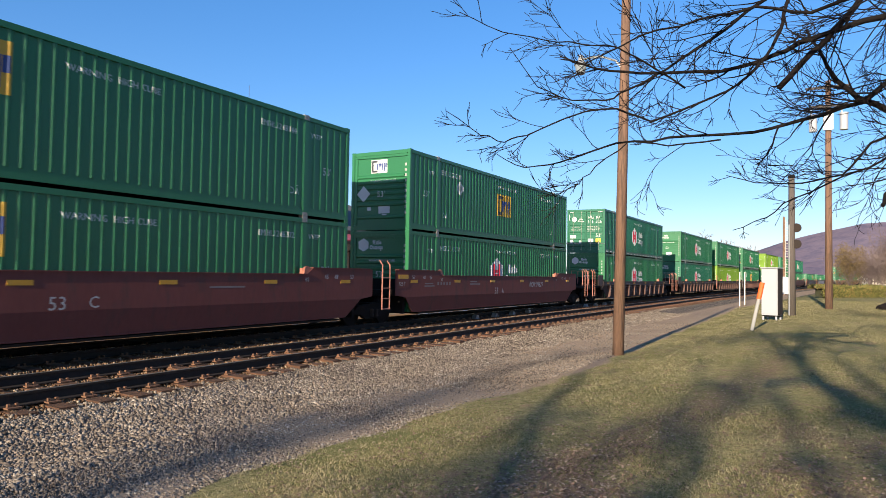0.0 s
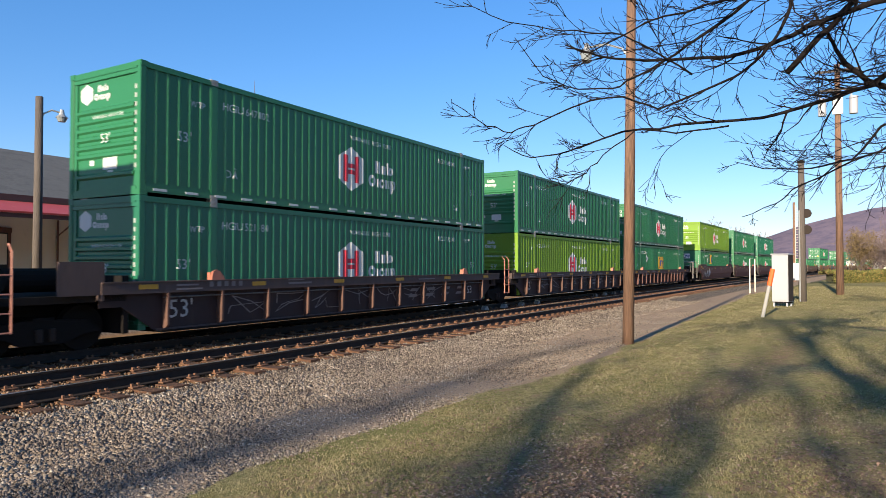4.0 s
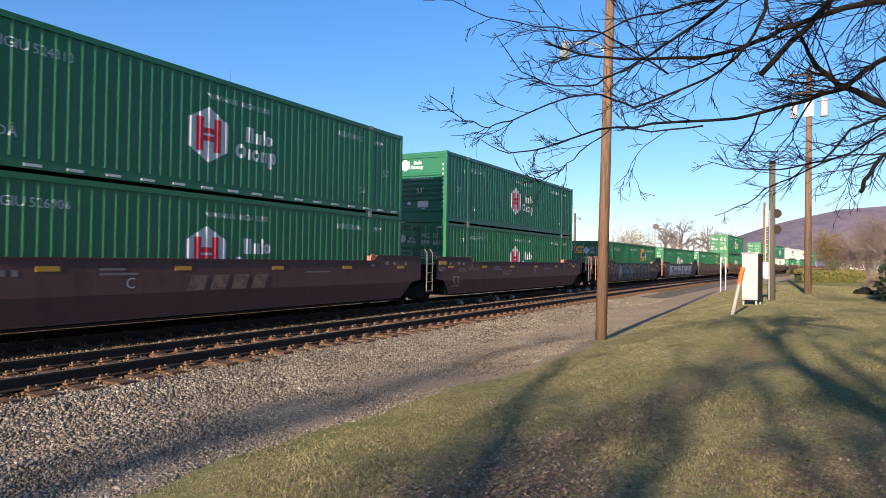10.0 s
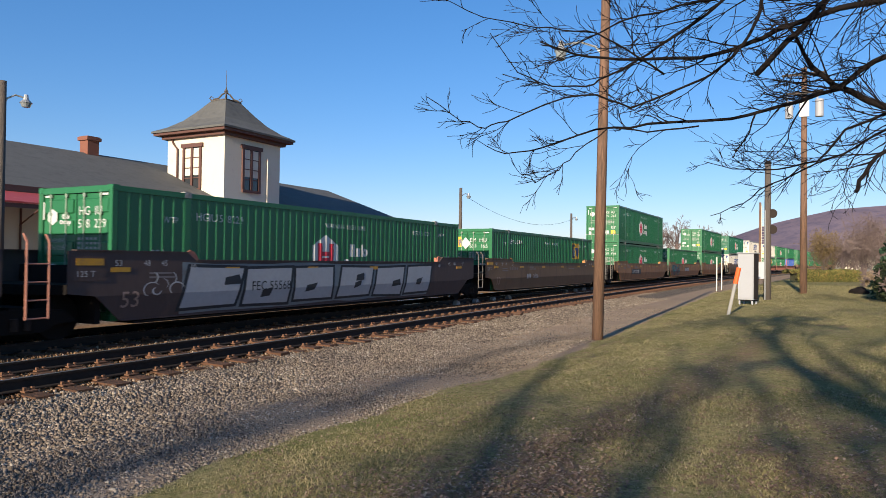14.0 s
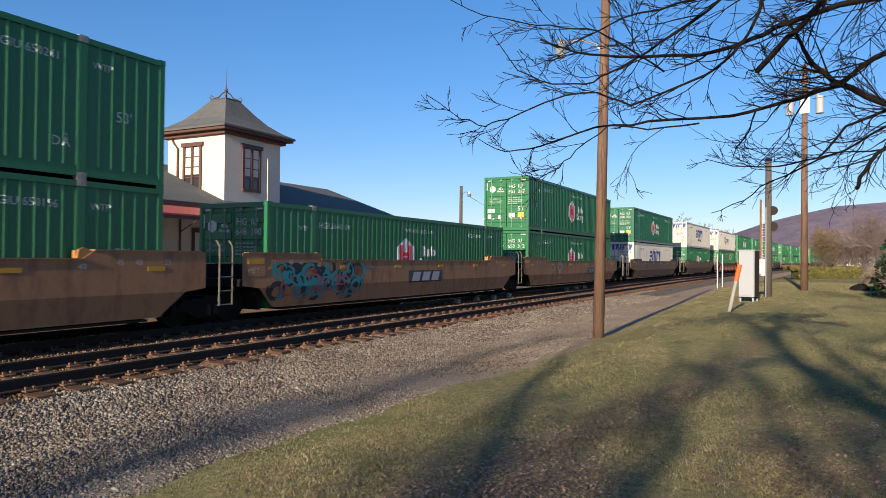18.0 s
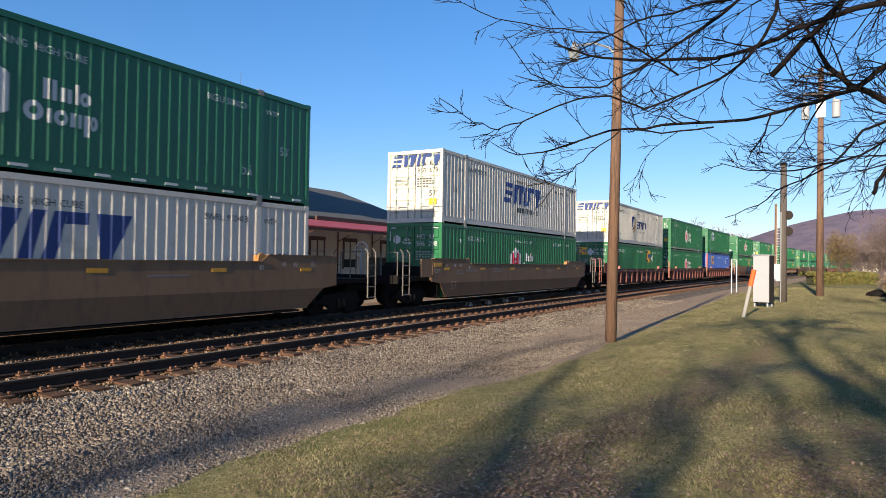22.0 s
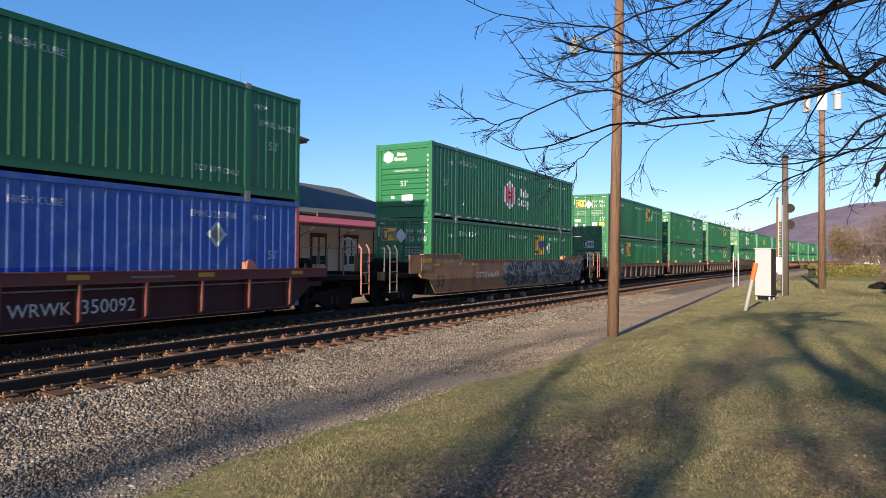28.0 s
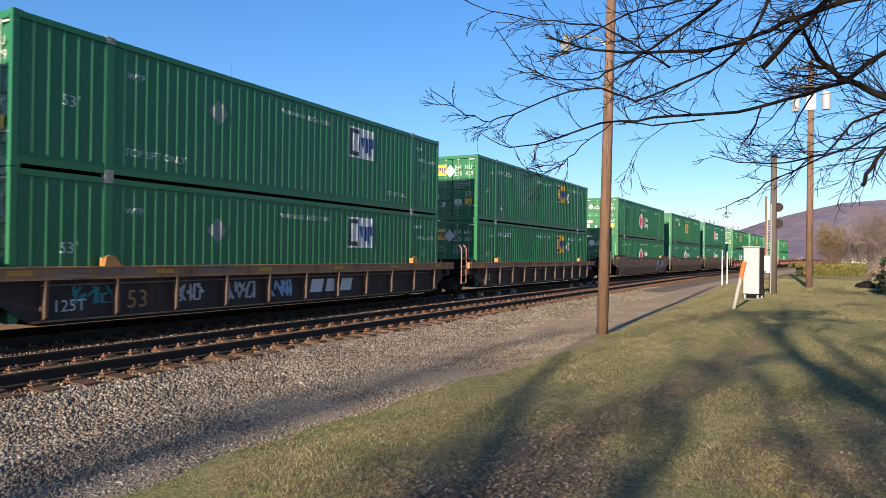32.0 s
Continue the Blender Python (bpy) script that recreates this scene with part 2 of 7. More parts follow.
# ---- mesh helpers ----
class Geo:
    """Collects points and faces of one mesh."""

    def __init__(self):
        self.v, self.f = [], []

    def box(self, c, s, turn=None):
        k = len(self.v)
        for a in (-0.5, 0.5):
            for b in (-0.5, 0.5):
                for d in (-0.5, 0.5):
                    p = Vector((a * s[0], b * s[1], d * s[2]))
                    if turn:
                        p = turn @ p
                    self.v.append((c[0] + p.x, c[1] + p.y, c[2] + p.z))
        for q in ((0, 1, 3, 2), (4, 6, 7, 5), (0, 4, 5, 1), (2, 3, 7, 6), (0, 2, 6, 4), (1, 5, 7, 3)):
            self.f.append(tuple(k + i for i in q))
        return self

    def span(self, a, b):
        return self.box([(a[i] + b[i]) / 2 for i in range(3)], [abs(b[i] - a[i]) for i in range(3)])

    def tube(self, p0, p1, r0, r1=None, n=8, caps=True):
        r1 = r0 if r1 is None else r1
        p0, p1 = Vector(p0), Vector(p1)
        q = (p1 - p0).to_track_quat("Z", "Y").to_matrix()
        k = len(self.v)
        for p, r in ((p0, r0), (p1, r1)):
            for i in range(n):
                a = 2 * math.pi * i / n
                self.v.append(tuple(p + q @ Vector((r * math.cos(a), r * math.sin(a), 0))))
        for i in range(n):
            j = (i + 1) % n
            self.f.append((k + i, k + j, k + n + j, k + n + i))
        if caps:
            self.f.append(tuple(k + i for i in reversed(range(n))))
            self.f.append(tuple(k + n + i for i in range(n)))
        return self

    def pipe(self, pts, radii, n=6):
        """A bent tube through points."""
        pts = [Vector(p) for p in pts]
        k0 = len(self.v)
        for i, p in enumerate(pts):
            d = (pts[min(i + 1, len(pts) - 1)] - pts[max(i - 1, 0)]).normalized()
            side = d.cross(Vector((0.13, 0.21, 0.97))).normalized()
            up = side.cross(d)
            r = radii[i]
            for j in range(n):
                a = 2 * math.pi * j / n
                self.v.append(tuple(p + side * (r * math.cos(a)) + up * (r * math.sin(a))))
        for i in range(len(pts) - 1):
            for j in range(n):
                m = (j + 1) % n
                a = k0 + i * n
                self.f.append((a + j, a + m, a + n + m, a + n + j))
        self.f.append(tuple(k0 + j for j in reversed(range(n))))
        self.f.append(tuple(k0 + (len(pts) - 1) * n + j for j in range(n)))
        return self

    def prism(self, poly, y0, y1, axis="y"):
        """A polygon in x and z, drawn out along y (or in y and z along x, or x and y along z)."""
        k, n = len(self.v), len(poly)
        for y in (y0, y1):
            for a, b in poly:
                self.v.append({"y": (a, y, b), "x": (y, a, b), "z": (a, b, y)}[axis])
        for i in range(n):
            j = (i + 1) % n
            self.f.append((k + i, k + j, k + n + j, k + n + i))
        self.f.append(tuple(k + i for i in reversed(range(n))))
        self.f.append(tuple(k + n + i for i in range(n)))
        return self

    def strip(self, a, b):
        """Quads between two rows of points."""
        k, n = len(self.v), len(a)
        self.v += [tuple(p) for p in a] + [tuple(p) for p in b]
        for i in range(n - 1):
            self.f.append((k + i, k + i + 1, k + n + i + 1, k + n + i))
        return self

    def mesh(self, name, material, smooth=False):
        me = bpy.data.meshes.new(name)
        me.from_pydata(self.v, [], self.f)
        bm = bmesh.new()
        bm.from_mesh(me)
        bmesh.ops.recalc_face_normals(bm, faces=bm.faces)
        bm.to_mesh(me)
        bm.free()
        me.materials.append(material)
        if smooth:
            me.polygons.foreach_set("use_smooth", [True] * len(me.polygons))
        return me


def raw_mesh(name, verts, faces, material, smooth=False):
    """A large mesh from arrays."""
    me = bpy.data.meshes.new(name)
    me.from_pydata(verts.tolist() if hasattr(verts, "tolist") else verts, [], faces.tolist() if hasattr(faces, "tolist") else faces)
    me.materials.append(material)
    if smooth:
        me.polygons.foreach_set("use_smooth", [True] * len(me.polygons))
    return me


def part(name, me, parent, at=None, label="", kind=""):
    """Links a mesh as one part under a thing or a part."""
    ob = new(name, me)
    ob.parent = parent
    if at is not None:
        ob.matrix_basis = at if isinstance(at, Matrix) else Matrix.Translation(at)
    return tagged(ob, label=label, kind=kind)


MESHES = {}


def kept(key, make):
    if key not in MESHES:
        MESHES[key] = make()
    return MESHES[key]


GLYPHS = {}


def cut_glyphs():
    """One mesh and its advance for each character of the built-in font, at height 1."""
    for ch in "0123456789ABCDEFGHIKLMNOPRSTUWXY'\u0100":
        cu = bpy.data.curves.new("glyph", "FONT")
        cu.body, cu.size, cu.resolution_u = ch, 1 / 0.73, 2
        two = cu.copy()
        two.body = ch + "I"
        one = bpy.data.curves.new("glyph", "FONT")
        one.body, one.size = "I", 1 / 0.73
        ends = []
        for c in (cu, two, one):
            ob = bpy.data.objects.new("glyph", c)
            scene.collection.objects.link(ob)
            me = bpy.data.meshes.new_from_object(ob.evaluated_get(bpy.context.evaluated_depsgraph_get()))
            ends.append((me, max(v.co.x for v in me.vertices)))
            bpy.data.objects.remove(ob)
            bpy.data.curves.remove(c)
        me = ends[0][0]
        GLYPHS[ch] = ([tuple(v.co) for v in me.vertices], [tuple(f.vertices) for f in me.polygons], ends[1][1] - ends[2][1])


cut_glyphs()


def words(text, size):
    """Flat lettering in the built-in font as a mesh, in x and y, its lower left at the origin."""
    v, f, x = [], [], 0.0
    for ch in text:
        if ch == " ":
            x += 0.36
            continue
        gv, gf, step = GLYPHS[ch]
        k = len(v)
        v += [((a + x) * size, b * size, 0) for a, b, _ in gv]
        f += [tuple(k + i for i in p) for p in gf]
        x += step
    me = bpy.data.meshes.new("lettering")
    me.from_pydata(v, [], f)
    return me


# ---- the line of the track ----
TRAIN_Y, BEND_AT, RADIUS, SPACING, GAUGE = 14.065, 8.0, 1900.0, 3.75, 1.507
SPEED = 14.45


def line(s, off=0.0):
    """A point of the track's middle at s metres along it, off metres to its left, and the heading."""
    if s <= BEND_AT:
        return s, TRAIN_Y + off, 0.0
    a = (s - BEND_AT) / RADIUS
    r = RADIUS + off
    return BEND_AT + r * math.sin(a), TRAIN_Y - RADIUS + r * math.cos(a), -a


def on_line(s, off=0.0, z=0.0):
    x, y, a = line(s, off)
    return Matrix.Translation((x, y, z)) @ Matrix.Rotation(a, 4, "Z")


# ---- ground ----
def ground_z(x, y):
    """Lawn, gravel and ballast, as heights over the rail head."""
    yy = y + (max(0.0, x - BEND_AT) ** 2) / (2 * RADIUS)
    return float(np.interp(yy, [-30, 0, 3, 5, 7.6, 8.4, 8.95, 9.1, 17.0, 18.2, 19.0], [0.12, 0.1, 0.0, -0.22, -0.35, -0.3, -0.25, -0.235, -0.255, -0.33, -0.15]))


def lawn_edge(x):
    """Where the lawn gives way to the gravel."""
    e = float(np.interp(x, [-40, 3.7, 5.5, 8.7, 11.8, 16, 21.4, 49, 70, 100, 140], [4.4, 4.64, 4.75, 4.45, 3.95, 4.15, 4.25, 5.0, 3.2, 0.5, -6]))
    return e + 0.1 * math.sin(x * 1.7) + 0.06 * math.sin(x * 4.3 + 1)


def litter_share(x, y):
    """How thick the fallen leaves lie: a drift along the lawn and a few patches."""
    mid = float(np.interp(x, [4, 5.4, 6.8, 9.3, 13.3, 18], [2.1, 2.0, 1.75, 1.3, 0.9, 0.7]))
    wide = float(np.interp(x, [4, 6.5, 10, 16], [0.55, 0.42, 0.3, 0.22]))
    s = math.exp(-((y - mid) / wide) ** 2) * (1.0 if x < 14 else max(0.0, 1 - (x - 14) / 4))
    for px, py, r in ((7.6, -0.47, 0.45), (8.2, 0.34, 0.3), (6.4, 0.19, 0.35), (6.06, -0.47, 0.4), (5.5, 0.0, 0.25), (11.5, -0.3, 0.4), (4.8, 1.5, 0.4)):
        s += 0.8 * math.exp(-(((x - px) / (1.6 * r)) ** 2 + ((y - py) / r) ** 2))
    return min(1.0, s)


def ground_material():
    m = bpy.data.materials.new("lawn, gravel and ballast ground")
    m.use_nodes = True
    n, l = m.node_tree.nodes, m.node_tree.links
    b = n["Principled BSDF"]
    b.inputs["Roughness"].default_value, b.inputs["Specular IOR Level"].default_value = 0.95, 0.0
    tc = n.new("ShaderNodeTexCoord")
    vc = n.new("ShaderNodeVertexColor")
    vc.layer_name = "zone"

    def tex(scale, detail=6, rough=0.6):
        k = n.new("ShaderNodeTexNoise")
        k.inputs["Scale"].default_value, k.inputs["Detail"].default_value, k.inputs["Roughness"].default_value = scale, detail, rough
        l.new(tc.outputs["Object"], k.inputs["Vector"])
        return k.outputs[0]

    def blend(fac, a, c):
        k = n.new("ShaderNodeMix")
        k.data_type = "RGBA"
        for sock, val in ((k.inputs[0], fac), (k.inputs[6], a), (k.inputs[7], c)):
            if isinstance(val, tuple):
                sock.default_value = (*val, 1)
            elif isinstance(val, float):
                sock.default_value = val
            else:
                l.new(val, sock)
        return k.outputs[2]

    def steps(v, lo, hi):
        k = n.new("ShaderNodeMapRange")
        k.inputs[1].default_value, k.inputs[2].default_value = lo, hi
        l.new(v, k.inputs[0])
        return k.outputs[0]

    grass = blend(steps(tex(0.7), 0.4, 0.62), (0.275, 0.235, 0.098), (0.4, 0.325, 0.16))
    grass = blend(steps(tex(9.0), 0.42, 0.75), grass, (0.15, 0.155, 0.06))
    grass = blend(steps(tex(8.0, 5, 0.75), 0.53, 0.62), grass, (0.12, 0.115, 0.05))
    grass = blend(steps(tex(21.0, 5, 0.75), 0.52, 0.64), grass, (0.1, 0.1, 0.042))
    grass = blend(steps(tex(33.0, 5, 0.75), 0.57, 0.66), grass, (0.13, 0.078, 0.046))
    grass = blend(steps(tex(55.0, 4, 0.7), 0.52, 0.72), grass, (0.085, 0.08, 0.036))
    grass = blend(steps(tex(80.0, 3, 0.7), 0.56, 0.72), grass, (0.5, 0.42, 0.24))
    grass = blend(steps(tex(2.3, 8, 0.7), 0.54, 0.66), grass, (0.27, 0.185, 0.115))
    grass = blend(steps(tex(0.35, 5, 0.6), 0.52, 0.66), grass, (0.17, 0.165, 0.066))
    vor = n.new("ShaderNodeTexVoronoi")
    vor.inputs["Scale"].default_value = 17.0
    l.new(tc.outputs["Object"], vor.inputs["Vector"])
    sep = n.new("ShaderNodeSeparateColor")
    l.new(vor.outputs["Color"], sep.inputs[0])
    stone = blend(sep.outputs[0], (0.17, 0.135, 0.102), (0.34, 0.275, 0.21))
    stone = blend(steps(vor.outputs["Distance"], 0.35, 0.75), stone, (0.06, 0.05, 0.045))
    fines = blend(steps(tex(38.0, 8, 0.8), 0.38, 0.62), (0.22, 0.155, 0.105), (0.48, 0.36, 0.25))
    fines = blend(steps(tex(0.8), 0.4, 0.65), fines, (0.33, 0.24, 0.165))
    zone = n.new("ShaderNodeSeparateColor")
    l.new(vc.outputs["Color"], zone.inputs[0])
    rusty = n.new("ShaderNodeVertexColor")
    rusty.layer_name = "rust"
    bed = n.new("ShaderNodeSeparateColor")
    l.new(rusty.outputs["Color"], bed.inputs[0])
    stone = blend(bed.outputs[0], stone, blend(steps(tex(30.0, 6, 0.8), 0.35, 0.65), (0.17, 0.092, 0.045), (0.36, 0.22, 0.115)))
    wob = n.new("ShaderNodeMath")
    wob.operation = "MULTIPLY_ADD"
    wob.inputs[1].default_value = 0.9
    l.new(tex(3.5, 8, 0.75), wob.inputs[0])
    off = n.new("ShaderNodeMath")
    off.operation = "SUBTRACT"
    off.inputs[1].default_value = 0.45
    l.new(zone.outputs[0], off.inputs[0])
    l.new(off.outputs[0], wob.inputs[2])
    col = blend(steps(zone.outputs[1], 0.2, 0.8), stone, fines)
    litter = n.new("ShaderNodeMath")
    litter.operation = "MULTIPLY"
    l.new(zone.outputs[2], litter.inputs[0])
    l.new(steps(tex(6.0, 8, 0.75), 0.38, 0.6), litter.inputs[1])
    grass = blend(litter.outputs[0], grass, (0.25, 0.165, 0.11))
    col = blend(steps(wob.outputs[0], 0.4, 0.6), col, grass)
    l.new(col, b.inputs["Base Color"])
    bp = n.new("ShaderNodeBump")
    bp.inputs["Strength"].default_value, bp.inputs["Distance"].default_value = 0.7, 0.03
    l.new(tex(24.0), bp.inputs["Height"])
    l.new(bp.outputs[0], b.inputs["Normal"])
    return m


def axis_steps(a, b, near, fine, grow):
    """Coordinates from a to b, fine round near and coarser away from it."""
    out, x, d = [near], near, fine
    while x < b:
        x += d
        d *= grow
        out.append(min(x, b))
    x, d = near, fine
    while x > a:
        x -= d
        d *= grow
        out.insert(0, max(x, a))
    return out


def build_ground():
    xs = axis_steps(-2500, 3500, 8.0, 0.35, 1.035)
    ys = axis_steps(-2500, 2500, 6.0, 0.2, 1.05)
    verts, cols, rusts = [], [], []
    for x in xs:
        for y in ys:
            bend = (max(0.0, min(x, 500.0) - BEND_AT) ** 2) / (2 * RADIUS)
            yy = y + bend
            near = math.exp(-((x / 60) ** 2 + (y / 40) ** 2))
            z = ground_z(x, y) if x < 600 else 0.0
            z += near * 0.03 * noise.noise((x * 0.5, y * 0.5, 0))
            e = lawn_edge(x)
            lawn = 1.0 - min(1.0, max(0.0, (y - e + 0.35) / 0.7)) if x < 500 else 1.0
            if yy > 23:
                lawn = min(1.0, (yy - 23) / 3)
            road = min(1.0, max(0.0, (yy - 3) / 1.0)) * (1 - min(1.0, max(0.0, (yy - 6.9) / 0.9))) + (1.0 if yy > 18.5 else 0.0)
            verts.append((x, y, z))
            rust = min(1.0, max(0.0, (yy - 8.75) / 0.3)) * (1.0 if yy < 18 else 0.0)
            rusts.append((rust, rust, rust, 1))
            cols.append((lawn, road, litter_share(x, y) if 2 < x < 30 and -6 < y < 6 else 0.0, 1))
    w = len(ys)
    faces = [(i * w + j, (i + 1) * w + j, (i + 1) * w + j + 1, i * w + j + 1) for i in range(len(xs) - 1) for j in range(w - 1)]
    me = raw_mesh("ground", verts, faces, ground_material(), True)
    layer = me.color_attributes.new("zone", "FLOAT_COLOR", "POINT")
    layer.data.foreach_set("color", np.array(cols, dtype=np.float32).ravel())
    bed = me.color_attributes.new("rust", "FLOAT_COLOR", "POINT")
    bed.data.foreach_set("color", np.array(rusts, dtype=np.float32).ravel())
    return tagged(new("ground", me), "worn lawn, gravel track and stone ballast", kind="structure")


ground = build_ground()


# ---- rails ----
RAIL_FROM, RAIL_TO = -520.0, 620.0


def rail_mesh(off, lo, hi, top, name="rail"):
    """One rail with head, web and foot, following the line."""
    prof = [(-0.07, -0.18), (-0.07, -0.165), (-0.012, -0.15), (-0.012, -0.04), (-0.036, -0.03), (-0.036, 0.0), (0.036, 0.0), (0.036, -0.03), (0.012, -0.04), (0.012, -0.15), (0.07, -0.165), (0.07, -0.18)]
    n = len(prof)
    ss = [lo] + [s for s in np.arange(-20, 621, 6.0) if lo < s < hi] + [hi]
    v, f = [], []
    for s in ss:
        for a, z in prof:
            x, y, _ = line(s, off + a)
            v.append((x, y, z))
    for i in range(len(ss) - 1):
        for j in range(n):
            k = (j + 1) % n
            f.append((i * n + j, i * n + k, (i + 1) * n + k, (i + 1) * n + j))
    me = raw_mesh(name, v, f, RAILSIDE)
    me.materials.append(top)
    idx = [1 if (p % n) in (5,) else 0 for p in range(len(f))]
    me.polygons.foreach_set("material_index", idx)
    return me


def build_track(label, off):
    tr = tagged(new("track"), label, "railway track", "tracks", "structure")
    for side in (-1, 1):
        part("rail", rail_mesh(off + side * GAUGE / 2, RAIL_FROM, RAIL_TO, POLISHED if off == 0 else RAILTOP), tr)
    return tr


near_track = build_track("empty rusty railway track on timber sleepers and ballast", -SPACING)
main_track = build_track("railway track in ballast beneath the moving freight train", 0.0)


# ---- containers ----
CL, CW, CH = 16.154, 2.591, 2.896
POST = 1.98
DEPTH, PITCH = 0.034, 0.2755


def waves(lo, hi):
    """Breakpoints of the corrugation between two posts: (x, depth)."""
    n = max(1, round((hi - lo) / PITCH))
    p = (hi - lo) / n
    out = [(lo, 0.0)]
    for i in range(n):
        a = lo + i * p
        out += [(a + p * c, d) for c, d in ((0.07, 0.0), (0.2, DEPTH), (0.8, DEPTH), (0.93, 0.0))]
    out.append((hi, 0.0))
    return out


BAYS = [(-CL / 2 + 0.12, -CL / 2 + POST - 0.09), (-CL / 2 + POST + 0.09, CL / 2 - POST - 0.09), (CL / 2 - POST + 0.09, CL / 2 - 0.12)]
WAVE = [p for bay in BAYS for p in waves(*bay)]
WX, WD = [p[0] for p in WAVE], [p[1] for p in WAVE]


def folds(lo, hi):
    """Where paintwork between two places bends over the corrugation."""
    out = []
    for a, b in BAYS:
        n = max(1, round((b - a) / PITCH))
        p = (b - a) / n
        out += [a, b] + [a + (i + c) * p for i in range(n) for c in (0.07, 0.2, 0.8, 0.93)]
    return [x for x in sorted(set(out)) if lo < x < hi]


def side_mesh(colour):
    """One corrugated side, seen from -y, in one piece from rail to rail."""
    g = Geo()
    for bay in BAYS:
        pts = waves(*bay)
        g.strip([(x, -CW / 2 + 0.012 + d, 0.27) for x, d in pts], [(x, -CW / 2 + 0.012 + d, CH - 0.13) for x, d in pts])
    return g.mesh("side_wall", PAINT[colour])


def drape(me, x0, z0, colour_mat, name):
    """Lays flat paintwork onto the corrugated side."""
    bm = bmesh.new()
    bm.from_mesh(me)
    bmesh.ops.transform(bm, matrix=Matrix.Translation((x0, 0, z0)) @ Matrix.Rotation(radians(90), 4, "X"), verts=bm.verts)
    lo, hi = min(v.co.x for v in bm.verts), max(v.co.x for v in bm.verts)
    for x in folds(lo, hi):
            bmesh.ops.bisect_plane(bm, geom=bm.verts[:] + bm.edges[:] + bm.faces[:], plane_co=(x, 0, 0), plane_no=(1, 0, 0))
    for v in bm.verts:
        v.co.y = -CW / 2 + 0.012 + float(np.interp(v.co.x, WX, WD)) - 0.006
    out = bpy.data.meshes.new(name)
    bm.to_mesh(out)
    bm.free()
    out.materials.clear()
    out.materials.append(colour_mat)
    return out


def flat(polys):
    """A flat mesh from polygons in x and y."""
    v, f = [], []
    for p in polys:
        f.append(tuple(range(len(v), len(v) + len(p))))
        v += [(a, b, 0) for a, b in p]
    me = bpy.data.meshes.new("flat")
    me.from_pydata(v, [], f)
    return me


def rect(x, y, w, h, slant=0.0):
    return [(x, y), (x + w, y), (x + w + slant, y + h), (x + slant, y + h)]


def joined(items):
    """Several flat meshes, each shifted, as one."""
    v, f = [], []
    for me, x, y in items:
        k = len(v)
        v += [(p.co.x + x, p.co.y + y, 0) for p in me.vertices]
        f += [tuple(k + i for i in q.vertices) for q in me.polygons]
    out = bpy.data.meshes.new("flat")
    out.from_pydata(v, [], f)
    return out


def stand(me, x, y, z, name, material, turn=-90, thick=0.0):
    """Flat lettering set upright on a face; turn -90 faces -x, 0 faces -y."""
    bm = bmesh.new()
    bm.from_mesh(me)
    bmesh.ops.transform(bm, matrix=Matrix.Translation((x, y, z)) @ Matrix.Rotation(radians(turn), 4, "Z") @ Matrix.Rotation(radians(90), 4, "X"), verts=bm.verts)
    out = bpy.data.meshes.new(name)
    bm.to_mesh(out)
    bm.free()
    out.materials.clear()
    out.materials.append(material)
    return out


# paintwork: plain shapes with the origin at the lower left, in metres
def ring(x, y, w, h, band, n=14):
    """A rounded band round a hole, in wedges."""
    a = [(x + w / 2 + w / 2 * math.cos(2 * math.pi * i / n), y + h / 2 + h / 2 * math.sin(2 * math.pi * i / n)) for i in range(n)]
    b = [(x + w / 2 + (w / 2 - band) * math.cos(2 * math.pi * i / n), y + h / 2 + (h / 2 - band) * math.sin(2 * math.pi * i / n)) for i in range(n)]
    return [[a[i], a[(i + 1) % n], b[(i + 1) % n], b[i]] for i in range(n)]


HEXAGON = [(0.0, 0.34), (0.62, 0.0), (1.25, 0.34), (1.25, 1.02), (0.62, 1.36), (0.0, 1.02)]
HEXBARS = [rect(0.24, 0.27, 0.22, 0.82), rect(0.79, 0.27, 0.22, 0.82), rect(0.46, 0.71, 0.33, 0.13), rect(0.46, 0.52, 0.33, 0.13)]
# rows of upright bars and rings stand in for the owners' lettering
GROUPBARS = [rect(0.36, 0.5, 0.1, 0.4), rect(0.53, 0.5, 0.1, 0.4), rect(0.7, 0.5, 0.09, 0.28), rect(0.84, 0.5, 0.09, 0.28), rect(0.99, 0.5, 0.08, 0.4)]
GROUPBARS += ring(1.09, 0.5, 0.22, 0.28, 0.08) + ring(0.0, 0.05, 0.38, 0.38, 0.11) + [rect(0.44, 0.05, 0.1, 0.28)] + ring(0.58, 0.04, 0.28, 0.3, 0.09)
GROUPBARS += [rect(0.91, 0.05, 0.09, 0.28), rect(1.05, 0.05, 0.09, 0.28), rect(1.19, -0.1, 0.09, 0.43)] + ring(1.29, 0.04, 0.2, 0.3, 0.08)
SQUARE = [rect(0, 0, 1.42, 0.98)]
SQUARE_E = [rect(0.05, 0.06, 0.15, 0.86), rect(0.2, 0.78, 0.36, 0.14), rect(0.2, 0.06, 0.36, 0.14)]
SQUARE_M = [rect(0.5, 0.22, 0.11, 0.48), [(0.64, 0.7), (0.77, 0.3), (0.9, 0.7)], rect(0.93, 0.22, 0.11, 0.48), rect(1.12, 0.12, 0.11, 0.6), rect(1.25, 0.4, 0.13, 0.32)]
